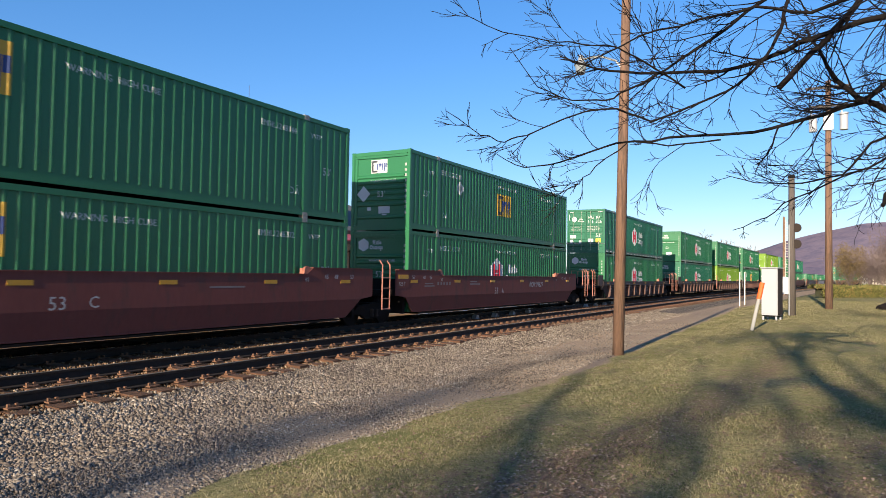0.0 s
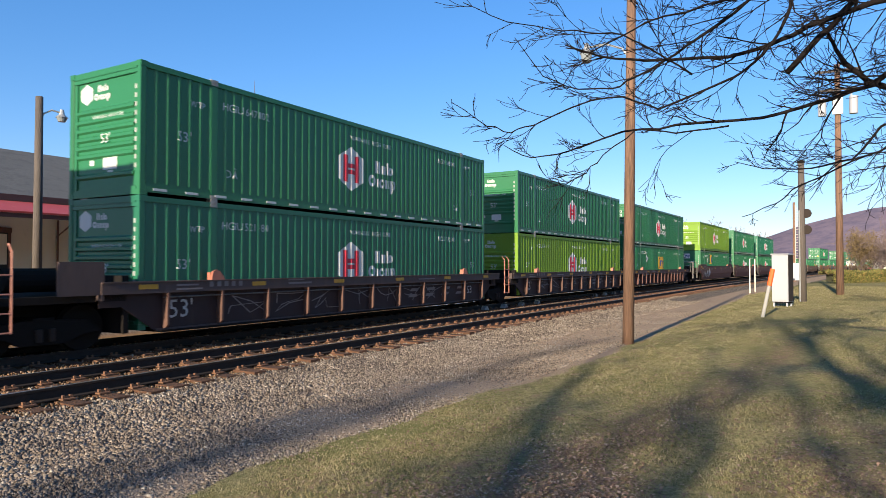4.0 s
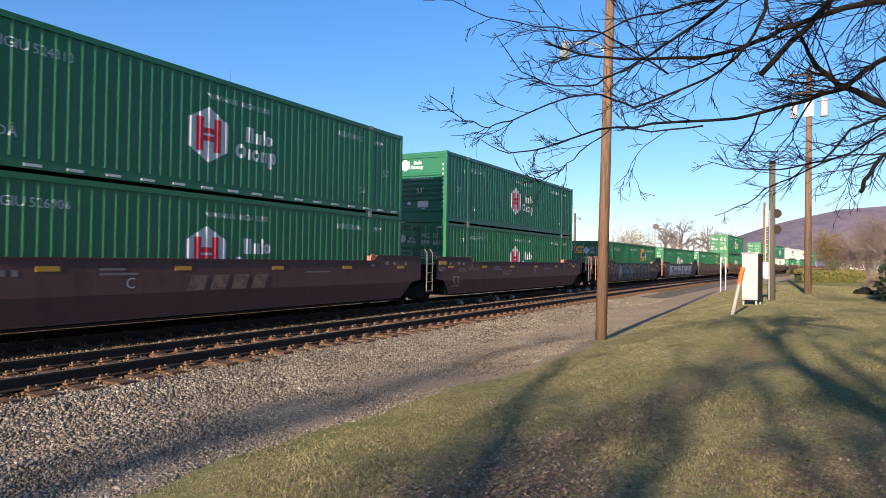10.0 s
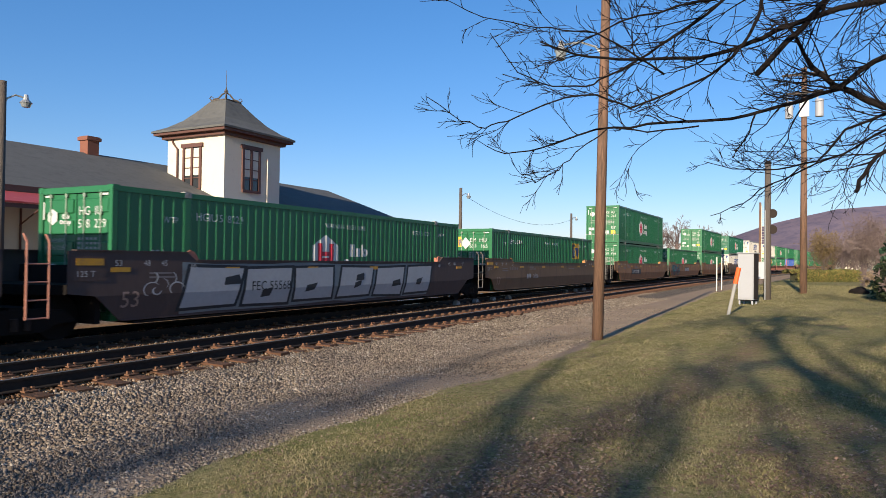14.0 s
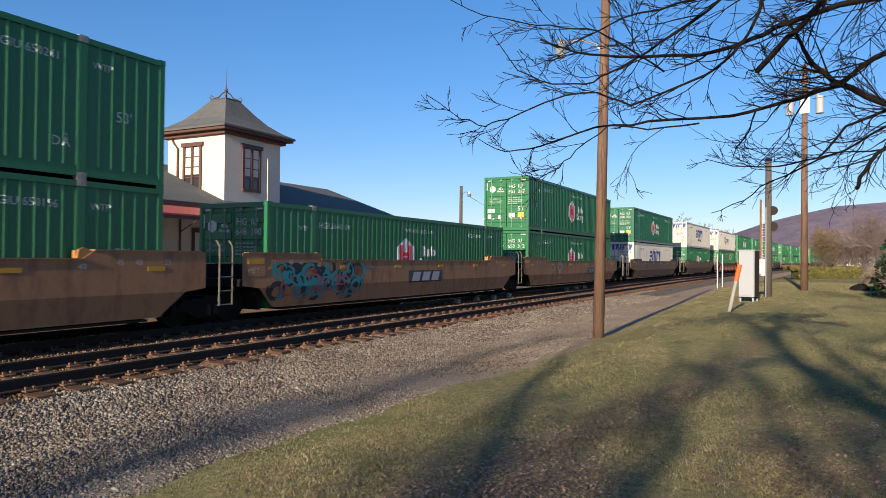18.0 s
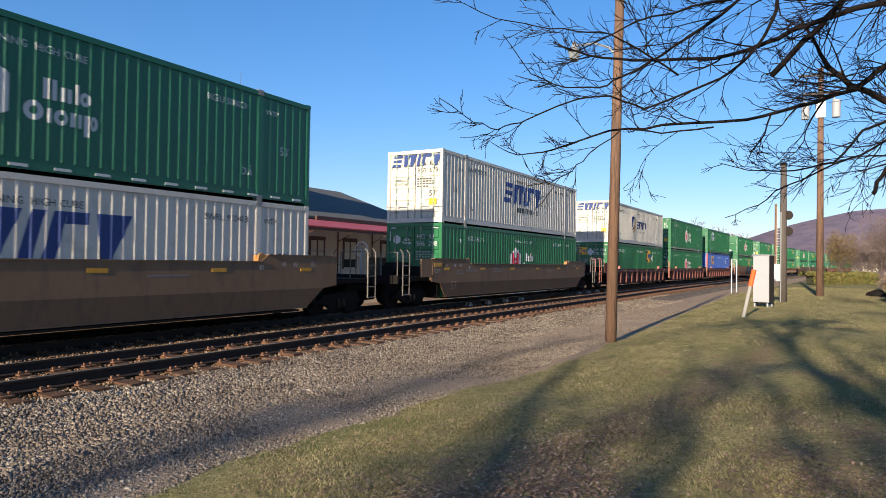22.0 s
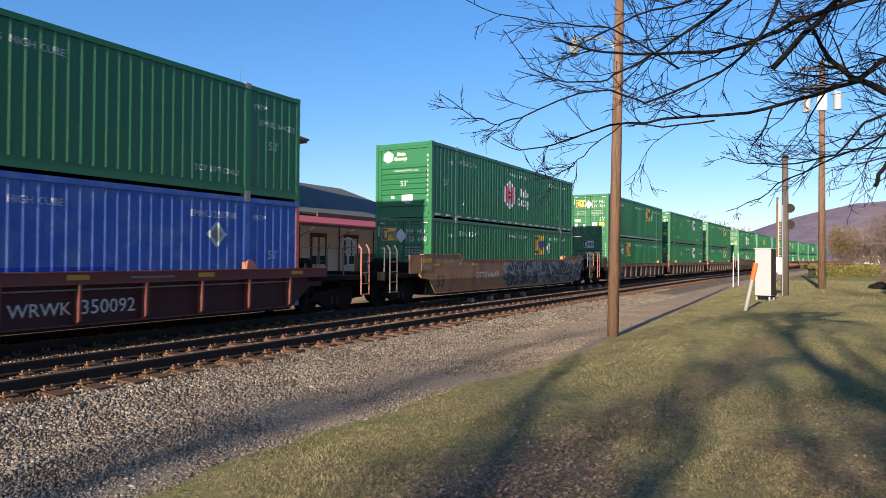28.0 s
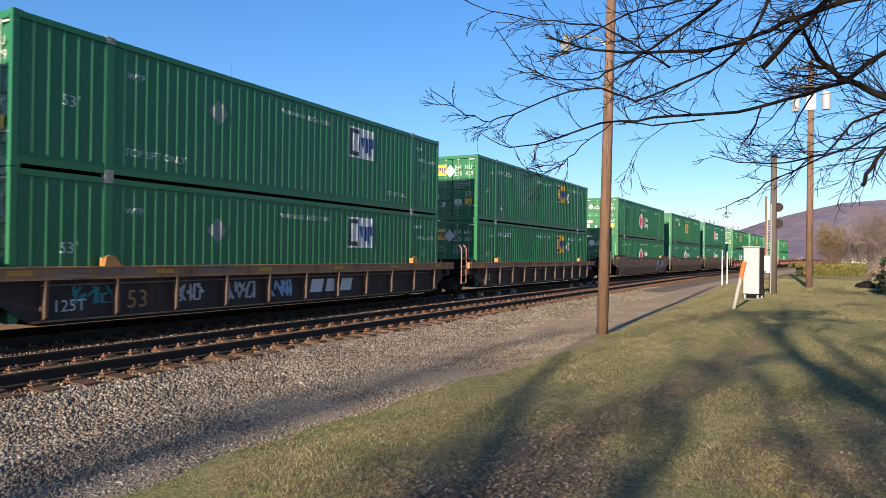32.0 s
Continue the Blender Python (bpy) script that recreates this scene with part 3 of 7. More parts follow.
FIVE = [rect(0.0, 0.0, 0.8, 0.22, 0.05), rect(0.09, 0.36, 0.8, 0.22, 0.05), rect(0.18, 0.72, 0.8, 0.22, 0.05),
        [(1.14, 0.0), (1.4, 0.0), (1.78, 0.94), (1.16, 0.94)], [(1.7, 0.0), (1.96, 0.0), (2.38, 0.94), (1.8, 0.94)],
        rect(2.3, 0.0, 0.27, 0.94, 0.24), rect(2.74, 0.0, 0.27, 0.94, 0.24), rect(3.2, 0.7, 0.46, 0.24, 0.05), [(3.92, 0.0), (4.2, 0.0), (4.68, 0.94), (3.86, 0.94)]]
SHIELD = [(0.0, 0.3), (0.02, 1.22), (0.3, 1.3), (0.8, 1.24), (0.45, 1.0), (0.2, 0.75)]
SHIELD_LOW = [(0.08, 0.2), (0.2, 0.12), (0.55, 0.55), (0.5, 0.66)]
SWOOSH = [[(0.3, 0.04), (0.5, 0.0), (0.72, 0.35), (0.78, 0.8), (0.6, 0.6)], [(0.5, 0.0), (0.85, 0.18), (1.06, 0.5), (1.1, 1.18), (0.84, 1.22), (0.78, 0.8), (0.72, 0.35)], [(0.2, 0.72), (0.45, 0.97), (0.8, 1.2), (0.84, 1.1), (0.5, 0.75)]]


def painted(key, polys, material, x, z, name):
    return kept(("paint", key, round(x, 2), round(z, 2), material.name), lambda: drape(flat(polys), x, z, material, name))


def scaled(polys, k):
    return [[(a * k, b * k) for a, b in p] for p in polys]


def end_text(text, size, y, z, material=None, back=0.075):
    """Lettering on the end that faces -x; y counts from the far edge."""
    material = material or MARK
    return kept(("end", text, size, round(y, 2), round(z, 2), material.name, back), lambda: stand(words(text, size), -CL / 2 + back, CW / 2 - y, z, "lettering", material))


def end_paint(key, polys, material, y, z, name, back=0.075):
    return kept(("endp", key, round(y, 2), round(z, 2), material.name, back), lambda: stand(flat(polys), -CL / 2 + back, CW / 2 - y, z, name, material))


def frame_meshes(colour):
    """The steel parts that all containers share, by name: (part, mesh, places)."""
    pm, out = PAINT[colour], []
    h = CH
    post = kept(("post", colour), lambda: Geo().prism([(-0.06, -0.06), (0.06, -0.06), (0.06, 0.03), (0.03, 0.06), (-0.06, 0.06)], 0.12, h - 0.12, "z").mesh("corner_post", SALMON if colour == "blue" else pm))
    for sx in (-1, 1):
        for sy in (-1, 1):
            out.append(("corner_post", post, Matrix.Translation((sx * (CL / 2 - 0.065), sy * (CW / 2 - 0.065), 0)) @ Matrix.Rotation(radians(180 if sy > 0 else 0), 4, "Z")))
    mid = kept(("mid", colour), lambda: Geo().box((0, 0, h / 2), (0.17, 0.05, h - 0.3)).mesh("lifting_post", pm))
    cast = kept("casting", lambda: Geo().box((0, 0, 0), (0.2, 0.14, 0.14)).box((0, -0.071, 0), (0.09, 0.006, 0.05)).mesh("casting", CASTING))
    corner = kept(("corner", colour), lambda: Geo().box((0, 0, 0), (0.18, 0.162, 0.118)).mesh("corner_casting", pm))
    for sx in (-1, 1):
        for sy in (-1, 1):
            out.append(("lifting_post", mid, Matrix.Translation((sx * (CL / 2 - POST), sy * (CW / 2 - 0.028), 0))))
            for z in (0.07, h - 0.06):
                out.append(("casting", cast, Matrix.Translation((sx * (CL / 2 - POST), sy * (CW / 2 - 0.068), z)) @ Matrix.Rotation(radians(180 if sy > 0 else 0), 4, "Z")))
            for z in (0.06, h - 0.06):
                out.append(("corner_casting", corner, Matrix.Translation((sx * (CL / 2 - 0.09), sy * (CW / 2 - 0.081), z))))
    top = kept(("toprail", colour), lambda: Geo().span((-CL / 2 + 0.13, -0.03, h - 0.14), (CL / 2 - 0.13, 0.03, h - 0.02)).mesh("top_rail", pm))
    low = kept(("lowrail", colour), lambda: Geo().span((-CL / 2 + 0.13, -0.03, 0.06), (CL / 2 - 0.13, 0.03, 0.19)).prism([(-CL / 2 + 0.13, 0.19), (CL / 2 - 0.13, 0.19), (CL / 2 - 0.13, 0.28), (-CL / 2 + 0.13, 0.28)], 0.0, 0.02).mesh("bottom_rail", pm))
    side = kept(("side", colour), lambda: side_mesh(colour))
    for sy in (-1, 1):
        turn = Matrix.Rotation(radians(180 if sy > 0 else 0), 4, "Z")
        out.append(("top_rail", top, Matrix.Translation((0, sy * (CW / 2 - 0.032), 0))))
        out.append(("bottom_rail", low, Matrix.Translation((0, sy * (CW / 2 - 0.034), 0)) @ turn))
        out.append(("side_wall", side, turn))
    out.append(("roof", kept(("roof", colour), lambda: Geo().span((-CL / 2 + 0.06, -CW / 2 + 0.07, h - 0.06), (CL / 2 - 0.06, CW / 2 - 0.07, h - 0.03)).mesh("roof", pm)), None))
    out.append(("floor_frame", kept("floorframe", lambda: Geo().span((-CL / 2 + 0.1, -CW / 2 + 0.1, 0.1), (CL / 2 - 0.1, CW / 2 - 0.1, 0.24)).mesh("floor_frame", UNDER)), None))
    sill = kept(("sill", colour), lambda: Geo().span((-0.05, -CW / 2 + 0.15, 0.012), (0.04, CW / 2 - 0.15, 0.19)).mesh("door_sill", pm))
    head = kept(("head", colour), lambda: Geo().span((-0.05, -CW / 2 + 0.15, h - 0.15), (0.04, CW / 2 - 0.15, h - 0.012)).mesh("door_header", pm))
    for sx in (-1, 1):
        out.append(("door_sill", sill, Matrix.Translation((sx * (CL / 2 - 0.06), 0, 0))))
        out.append(("door_header", head, Matrix.Translation((sx * (CL / 2 - 0.06), 0, 0))))
    out.append(("end_wall", kept(("farend", colour), lambda: Geo().span((CL / 2 - 0.09, -CW / 2 + 0.12, 0.1), (CL / 2 - 0.05, CW / 2 - 0.12, h - 0.1)).mesh("end_wall", pm)), None))
    return out


def door_leaf(colour, box, at):
    """One leaf: a panel with five raised fields across."""
    pm = PAINT[colour]
    leaf = part("door", kept(("door", colour), lambda: Geo().span((0, 0.005, 0.2), (0.035, 1.16, CH - 0.16)).mesh("door", pm)), box, at)
    field = kept(("doorfield", colour), lambda: Geo().prism([(-0.001, 0), (-0.03, 0.03), (-0.03, 0.3), (-0.001, 0.33)], 0.07, 1.1).mesh("raised_field", pm))
    for i in range(5):
        part("raised_field", field, leaf, (0, 0, 0.42 + i * 0.47))
    return leaf


def front_wall(colour, box, x):
    """The blind end: a plain band above and horizontal ribs below."""
    pm = PAINT[colour]
    wall = part("front_wall", kept(("front", colour), lambda: Geo().span((0, -CW / 2 + 0.12, 0.18), (0.03, CW / 2 - 0.12, CH - 0.14)).mesh("front_wall", pm)), box, (x, 0, 0))
    part("band", kept(("band", colour), lambda: Geo().span((-0.045, -CW / 2 + 0.12, CH - 0.24), (-0.001, CW / 2 - 0.12, CH - 0.152)).mesh("band", pm)), wall)
    rib = kept(("frontrib", colour), lambda: Geo().prism([(-0.001, 0), (-0.045, 0.04), (-0.045, 0.1), (-0.001, 0.14)], -CW / 2 + 0.26, CW / 2 - 0.26).mesh("rib", pm))
    for z in (0.42, 0.88, 1.08, 1.28, 1.48, 1.68, 1.9):
        part("rib", rib, wall, (0, 0, z))
    edge = kept(("frontedge", colour), lambda: Geo().span((-0.03, -0.055, 0.2), (-0.001, 0.055, CH - 0.25)).mesh("edge_strip", pm))
    for sy in (-1, 1):
        part("edge_strip", edge, wall, (0, sy * (CW / 2 - 0.185), 0))


def bar_mesh():
    g = Geo().tube((0, 0, 0.16), (0, 0, CH - 0.1), 0.016, n=8)
    for z in (0.2, 0.75, 1.6, 2.3, 2.7):
        g.box((0.012, 0, z), (0.04, 0.09, 0.06))
    return g.mesh("locking_bar", BAR)


def handle_mesh():
    return Geo().tube((-0.03, 0, 0), (-0.03, 0.42, 0.03), 0.014, n=6).box((-0.02, 0.4, 0.02), (0.04, 0.07, 0.09)).mesh("handle", STEEL)


BAR = surface("pale green-grey bar paint", (0.2, 0.26, 0.2), 0.45, 0.2, var=0.2)
OVERPAINT = surface("fresh blue overpaint", (0.015, 0.05, 0.34), 0.45, var=0.12, scale=0.8, shine=0.25)
NAVY = surface("deep navy marking paint", (0.012, 0.02, 0.09), 0.5, var=0.15)
BRONZE = surface("olive bronze marking paint", (0.2, 0.14, 0.03), 0.5, var=0.3, scale=1.5)
PLACARD = surface("dull grey placard", (0.2, 0.23, 0.21), 0.6, var=0.15)
EMBLEM_YELLOW = surface("amber emblem paint", (0.5, 0.29, 0.03), 0.5, var=0.15)
DULL = surface("faded white marking paint", (0.3, 0.32, 0.29), 0.6, var=0.2)
KINDS = {
    "hub": ("green", "deep green", "corrugated container with a red and white hexagon emblem"),
    "limehub": ("lime", "lime green", "corrugated container with a red and white hexagon emblem"),
    "square": ("green", "green", "corrugated container with a yellow square emblem"),
    "whitesquare": ("green", "green", "corrugated container with a white square emblem"),
    "bluesquare": ("blue", "blue", "corrugated container with a yellow square emblem"),
    "five": ("white", "off-white", "corrugated container with slanted dark blue bars"),
    "shield": ("white", "off-white", "corrugated container with a dark shield emblem"),
}
HUBLETTERS, SQUARELETTERS = "HGIU", "EMHU"


def container(kind, end, number, dashes=False, logo_x=None, detail=True):
    """A 53-foot box. end: 'door' or 'front' is what faces back along the track. number: the digits on it."""
    colour, word, what = KINDS[kind]
    if kind == "hub" and hash_of(number) % 3 == 0:
        colour = "deep"
    box = tagged(new("container"), f"{word} {what}", "shipping container", "containers on the train")
    for name, me, m in frame_meshes(colour):
        part(name, me, box, m)
    h0 = -CL / 2
    if end == "door":
        for k, y in enumerate((-1.175, 0.015)):
            leaf = door_leaf(colour, box, (h0 + 0.07, y, 0))
            for q in (0.3, 0.86):
                part("locking_bar", kept("bar", bar_mesh), leaf, (-0.045, q, 0), "pale painted locking bar")
            for q in (0.3, 0.86):
                part("handle", kept("handle", handle_mesh), leaf, (-0.045, q - (0.0 if k else 0.42) * 1.0 + 0.02, 0.62), "steel door handle")
    else:
        front_wall(colour, box, h0 + 0.07)
    ink = DARKMARK if kind in ("five", "shield") else MARK
    e = lambda me, label="": part("emblem" if "emblem" in label or "bars" in label or "hexagon" in label else "marking", me, box, None, label, "" if len(me.polygons) == 1 or "hexagon" in label or "square painted" in label else "stuff")
    # paintwork on the side towards the lawn
    if kind in ("hub", "limehub"):
        e(painted("hex", [HEXAGON], MARK, h0 + 6.64, 0.75, "emblem"), "white hexagon emblem")
        e(kept("hexbars", lambda: lift(drape(flat(HEXBARS), h0 + 6.64, 0.75, REDMARK, "emblem"), -0.004)), "red bars of the emblem")
        e(painted("group", GROUPBARS, MARK, h0 + 8.14, 0.95, "emblem"), "white block lettering shapes")
    elif kind in ("square", "whitesquare", "bluesquare"):
        lx = h0 + (logo_x if logo_x is not None else 10.3)
        lz = 1.1 if logo_x == 7.2 else 1.55
        e(painted("square", SQUARE, MARK if kind == "whitesquare" else EMBLEM_YELLOW, lx, lz, "emblem"), "square painted emblem")
        e(kept(("squareE", lx), lambda: lift(drape(flat(SQUARE_E), lx, lz, DARKMARK, "emblem"), -0.004)), "charcoal emblem bars")
        e(kept(("squareM", lx), lambda: lift(drape(flat(SQUARE_M), lx, lz, BLUEMARK, "emblem"), -0.004)), "blue emblem bars")
        if kind == "bluesquare":
            part("repaint", painted("repaint", [rect(0, 0, 5.4, 0.85)], OVERPAINT, h0 + 5.1, 0.28, "repaint"), box, None, "darker blue repainted panel")
        dx = h0 + (4.95 if kind == "whitesquare" else {2.62: 13.2, 4.4: 3.57, 4.8: 3.9, 7.2: 3.75}.get(logo_x, 12.35))
        e(painted("diamond", [[(0, -0.32), (0.32, 0), (0, 0.32), (-0.32, 0)]], MARK if kind != "whitesquare" else PLACARD, dx, 1.9, "placard"), "grey diamond placard")
        e(kept(("diamondin", dx), lambda: lift(drape(flat([[(0, -0.2), (0.2, 0), (0, 0.2), (-0.2, 0)]]), dx, 1.9, PLACARD, "placard"), -0.004)), "grey placard face")
    elif kind == "five":
        e(painted("five", FIVE, BLUEMARK, h0 + 5.8, 1.3, "emblem"), "dark blue slanted bars")
        e(painted("under", [rect(0.29 * i + (0.07 if i % 3 else 0.0), 0, 0.05 if i % 2 else 0.17, 0.24) for i in range(10)] + [rect(0.29 * i + 0.1, 0, 0.05, 0.24) for i in range(10)], DARKMARK, h0 + 7.35, 0.9, "emblem"), "row of small dark bars")
    else:
        e(painted("shield", [SHIELD, SHIELD_LOW], NAVY, h0 + 5.79, 0.87, "emblem"), "dark blue shield emblem")
        e(kept("swoosh", lambda: lift(drape(flat(SWOOSH[:2]), h0 + 5.79, 0.87, BRONZE, "emblem"), -0.004)), "bronze shield half")
        e(kept("swoosh2", lambda: lift(drape(flat(SWOOSH[2:]), h0 + 5.79, 0.87, STEEL, "emblem"), -0.006)), "pale steel swoosh")
        e(painted("fivesmall", scaled(FIVE, 0.63), NAVY, h0 + 7.25, 1.25, "emblem"), "dark blue slanted bars")
        e(painted("underpale", [rect(0.25 * i, 0, 0.04, 0.16) for i in range(11)] + [rect(0.25 * i + 0.09, 0, 0.04, 0.16) for i in range(11)], DULL, h0 + 7.3, 0.95, "emblem"), "row of faint grey bars")
    code = HUBLETTERS if kind in ("hub", "limehub") else SQUARELETTERS
    if kind in ("five", "shield"):
        code = "SWRU"
    plain = kind == "whitesquare"
    rows = [(words("53'", 0.24), 0.95, 1.3), (words("53'", 0.24), 14.95, 1.3), (words("WARNING  HIGH CUBE", 0.15), 7.2, 2.32), (words("WTP", 0.15), 1.3 if not plain else 2.4, 2.15), (words("WTP", 0.15), 14.4, 2.3)]
    if plain:
        rows += [(words("TOP LIFT ONLY", 0.17), 2.35, 0.5), (words("TOP LIFT ONLY", 0.15), 12.5, 0.5)]
    else:
        rows += [(words("D\u0100", 0.2), 2.35, 0.62), (words("D\u0100", 0.2), 13.55, 0.62), (words(code + " " + number, 0.2), 2.25, 2.25)]
    rows.append((words(code + " " + number, 0.17), 12.4 if not plain else 14.6, 2.3 if not plain else 1.9))
    small = kept(("small", kind, number), lambda: drape(joined(rows), h0, 0.0, ink, "lettering"))
    part("lettering", small, box, None, "small painted size and number lettering", "stuff")
    if dashes:
        dash = kept("dash", lambda: Geo().box((0, 0, 0), (0.34, 0.012, 0.055)).mesh("reflector", MARK))
        for i in range(19):
            part("reflector", dash, box, (h0 + 0.5 + i * 0.84, -CW / 2 - 0.002, 0.13), "pale reflective strip")
    # paintwork on the end
    b = 0.028
    if end == "door":
        e(end_text(code[:2] + "  " + code[2:], 0.2, 1.42, 2.26, ink, b), "owner code")
        e(end_text(number[:3] + "  " + number[3:], 0.2, 1.4, 1.98, ink, b), "number")
        e(end_text("53'", 0.24, 1.95, 1.05, ink, b), "size figures")
        e(end_text("WARNING", 0.1, 0.32, 1.66, DULL if ink is MARK else ink, b), "small lettering")
        e(end_text("HIGH CUBE", 0.1, 0.28, 1.5, DULL if ink is MARK else ink, b), "small lettering")
        e(end_paint("lines", [rect(0.14 * j, 0.1 * i, 0.1, 0.05) for i, w in enumerate((4, 6, 6, 5)) for j in range(w)], DULL if ink is MARK else ink, 1.4, 1.42, "markings", b), "rows of small markings")
        e(end_paint("placard", [rect(0, 0, 0.42, 0.2), rect(0.02, -0.34, 0.18, 0.24), rect(0.62, -0.38, 0.16, 0.22)], MARK, 0.2, 0.98, "placard", b), "white placards")
        e(end_paint("placard2", [rect(0, 0, 0.36, 0.24)], MARK, 1.44, 0.7, "placard", b), "white placard")
        e(end_paint("placard3", [rect(0, 0, 0.34, 0.26)], YELLOW, 1.96, 0.7, "placard", b), "yellow placard")
        e(end_paint("strips", [rect(0, 0, 0.26, 0.045), rect(1.95, 0, 0.26, 0.045), rect(-0.06, -0.5, 0.045, 0.4), rect(2.26, -0.5, 0.045, 0.4)], MARK, 0.2, CH - 0.22, "reflector", b), "white corner strips")
        if kind in ("hub", "limehub"):
            e(end_paint("smallhex", scaled([HEXAGON], 0.27), MARK, 0.32, 2.05, "emblem", b), "small white hexagon")
            e(end_paint("smallgroup", scaled(GROUPBARS, 0.27), MARK, 0.75, 2.05, "emblem", b), "small white lettering shapes")
        elif kind in ("square", "whitesquare", "bluesquare"):
            e(end_paint("smallsquare", scaled(SQUARE, 0.5), YELLOW, 0.3, 2.02, "emblem", b), "small square emblem")
            e(end_paint("smallE", scaled(SQUARE_E, 0.5), DARKMARK, 0.3, 2.02, "emblem", b - 0.004), "charcoal emblem bars")
            e(end_paint("smallM", scaled(SQUARE_M, 0.5), BLUEMARK, 0.3, 2.02, "emblem", b - 0.004), "blue emblem bars")
            e(end_paint("smalldiamond", [[(0, -0.28), (0.28, 0), (0, 0.28), (-0.28, 0)]], MARK, 1.2, 2.2, "placard", b), "grey diamond placard")
        else:
            e(end_paint("smallfive", scaled(FIVE, 0.5), BLUEMARK, 0.2, 2.25, "emblem", b), "dark blue slanted bars")
    else:
        b = 0.062
        if kind in ("hub", "limehub"):
            e(end_paint("fronthex", scaled([HEXAGON], 0.36), MARK, 0.34, 2.14, "emblem", b), "small white hexagon")
            e(end_paint("frontgroup", scaled(GROUPBARS, 0.4), MARK, 0.84, 2.2, "emblem", b), "small white lettering shapes")
        else:
            e(end_paint("frontsquare", scaled(SQUARE, 0.5), MARK, 0.85, 2.1, "emblem", b), "small square emblem")
            e(end_paint("frontE", scaled(SQUARE_E, 0.5), DARKMARK, 0.85, 2.1, "emblem", b - 0.004), "charcoal emblem bars")
            e(end_paint("frontM", scaled(SQUARE_M, 0.5), BLUEMARK, 0.85, 2.1, "emblem", b - 0.004), "blue emblem bars")
            e(end_paint("frontdiamond", [[(0, -0.3), (0.3, 0), (0, 0.3), (-0.3, 0)]], MARK, 0.55, 1.35, "placard", 0.02), "grey diamond placard")
        e(end_paint("frontplate", [rect(0, 0, 0.5, 0.28), rect(0.16, -0.16, 0.2, 0.14), rect(-0.5, 0.12, 0.16, 0.12)], MARK, 1.2, 0.62, "placard", b), "white placards")
        e(end_text("53'", 0.22, 1.15, 1.22, MARK, 0.022), "size figures")
        e(end_text("WARNING HIGH CUBE", 0.08, 0.85, 1.78, MARK, 0.022), "small lettering")
        e(end_paint("column", [rect(0, -0.19 * i, 0.07, 0.1) for i in range(10)], DULL, CW - 0.24, 2.3, "markings", 0.035), "column of small markings")
    return box


def hash_of(text):
    return sum(ord(c) * (i + 3) for i, c in enumerate(text))


def lift(me, dy):
    for v in me.vertices:
        v.co.y += dy
    return me


# ---- well cars ----
SIDE_Y, BEND_Z, TUCK, RECESS = 1.5, 0.88, 0.1, 0.15


def panel_mesh(style, colour):
    """One long side of the well, its outer face towards -y at y = -SIDE_Y."""
    m = WELL[colour]
    if style == "smooth":
        upper = [(-9.15, 0.95), (-8.55, BEND_Z), (8.55, BEND_Z), (9.15, 0.95), (9.15, 1.8), (6.25, 1.8), (6.0, 1.62), (-6.0, 1.62), (-6.25, 1.8), (-9.15, 1.8)]
        g = Geo().prism(upper, -SIDE_Y, -SIDE_Y + 0.03)
        k = len(g.v)
        a, b = -SIDE_Y, -SIDE_Y + TUCK
        g.v += [(-8.55, a, BEND_Z), (8.55, a, BEND_Z), (7.95, b, 0.36), (-7.95, b, 0.36), (-8.55, a + 0.03, BEND_Z), (8.55, a + 0.03, BEND_Z), (7.95, b + 0.03, 0.36), (-7.95, b + 0.03, 0.36)]
        g.f += [(k, k + 1, k + 2, k + 3), (k + 4, k + 7, k + 6, k + 5), (k, k + 3, k + 7, k + 4), (k + 1, k + 5, k + 6, k + 2), (k + 3, k + 2, k + 6, k + 7)]
    else:
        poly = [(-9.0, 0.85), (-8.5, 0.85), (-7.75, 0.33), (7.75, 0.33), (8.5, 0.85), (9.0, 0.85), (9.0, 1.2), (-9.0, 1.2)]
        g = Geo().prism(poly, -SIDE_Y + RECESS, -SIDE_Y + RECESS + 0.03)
        m = GRIME_SHADE[colour]
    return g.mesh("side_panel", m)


def sills(style, colour, car, turn):
    """The ledges along the top and foot of one side."""
    m = WELL["rust" if colour == "dusty" else colour]
    if style == "smooth":
        rows = [("end_sill", (-9.0, -SIDE_Y - 0.03, 1.8), (-6.25, -SIDE_Y + 0.14, 1.825)), ("top_sill", (-6.0, -SIDE_Y - 0.03, 1.62), (6.0, -SIDE_Y + 0.14, 1.645)),
                ("end_sill", (6.25, -SIDE_Y - 0.03, 1.8), (9.0, -SIDE_Y + 0.14, 1.825)), ("foot_sill", (-7.9, -SIDE_Y + TUCK - 0.02, 0.335), (7.9, -SIDE_Y + TUCK + 0.1, 0.36))]
    else:
        rows = [("top_sill", (-9.05, -SIDE_Y - 0.02, 1.12), (9.05, -SIDE_Y + 0.19, 1.35)), ("sill_cap", (-9.05, -SIDE_Y - 0.05, 1.35), (9.05, -SIDE_Y + 0.19, 1.375)),
                ("foot_sill", (-7.7, -SIDE_Y + RECESS - 0.03, 0.3), (7.7, -SIDE_Y + RECESS + 0.04, 0.345))]
    for name, a, b in rows:
        part(name, kept((name, style, colour, a), lambda: Geo().span(a, b).mesh(name, m)), car, turn)


def rib_mesh(colour):
    return Geo().prism([(-SIDE_Y - 0.035, 1.115), (-SIDE_Y - 0.02, 0.42), (-SIDE_Y + 0.06, 0.35), (-SIDE_Y + RECESS - 0.003, 0.35), (-SIDE_Y + RECESS - 0.003, 1.115)], -0.03, 0.03, "x").mesh("rib", RIB[colour])


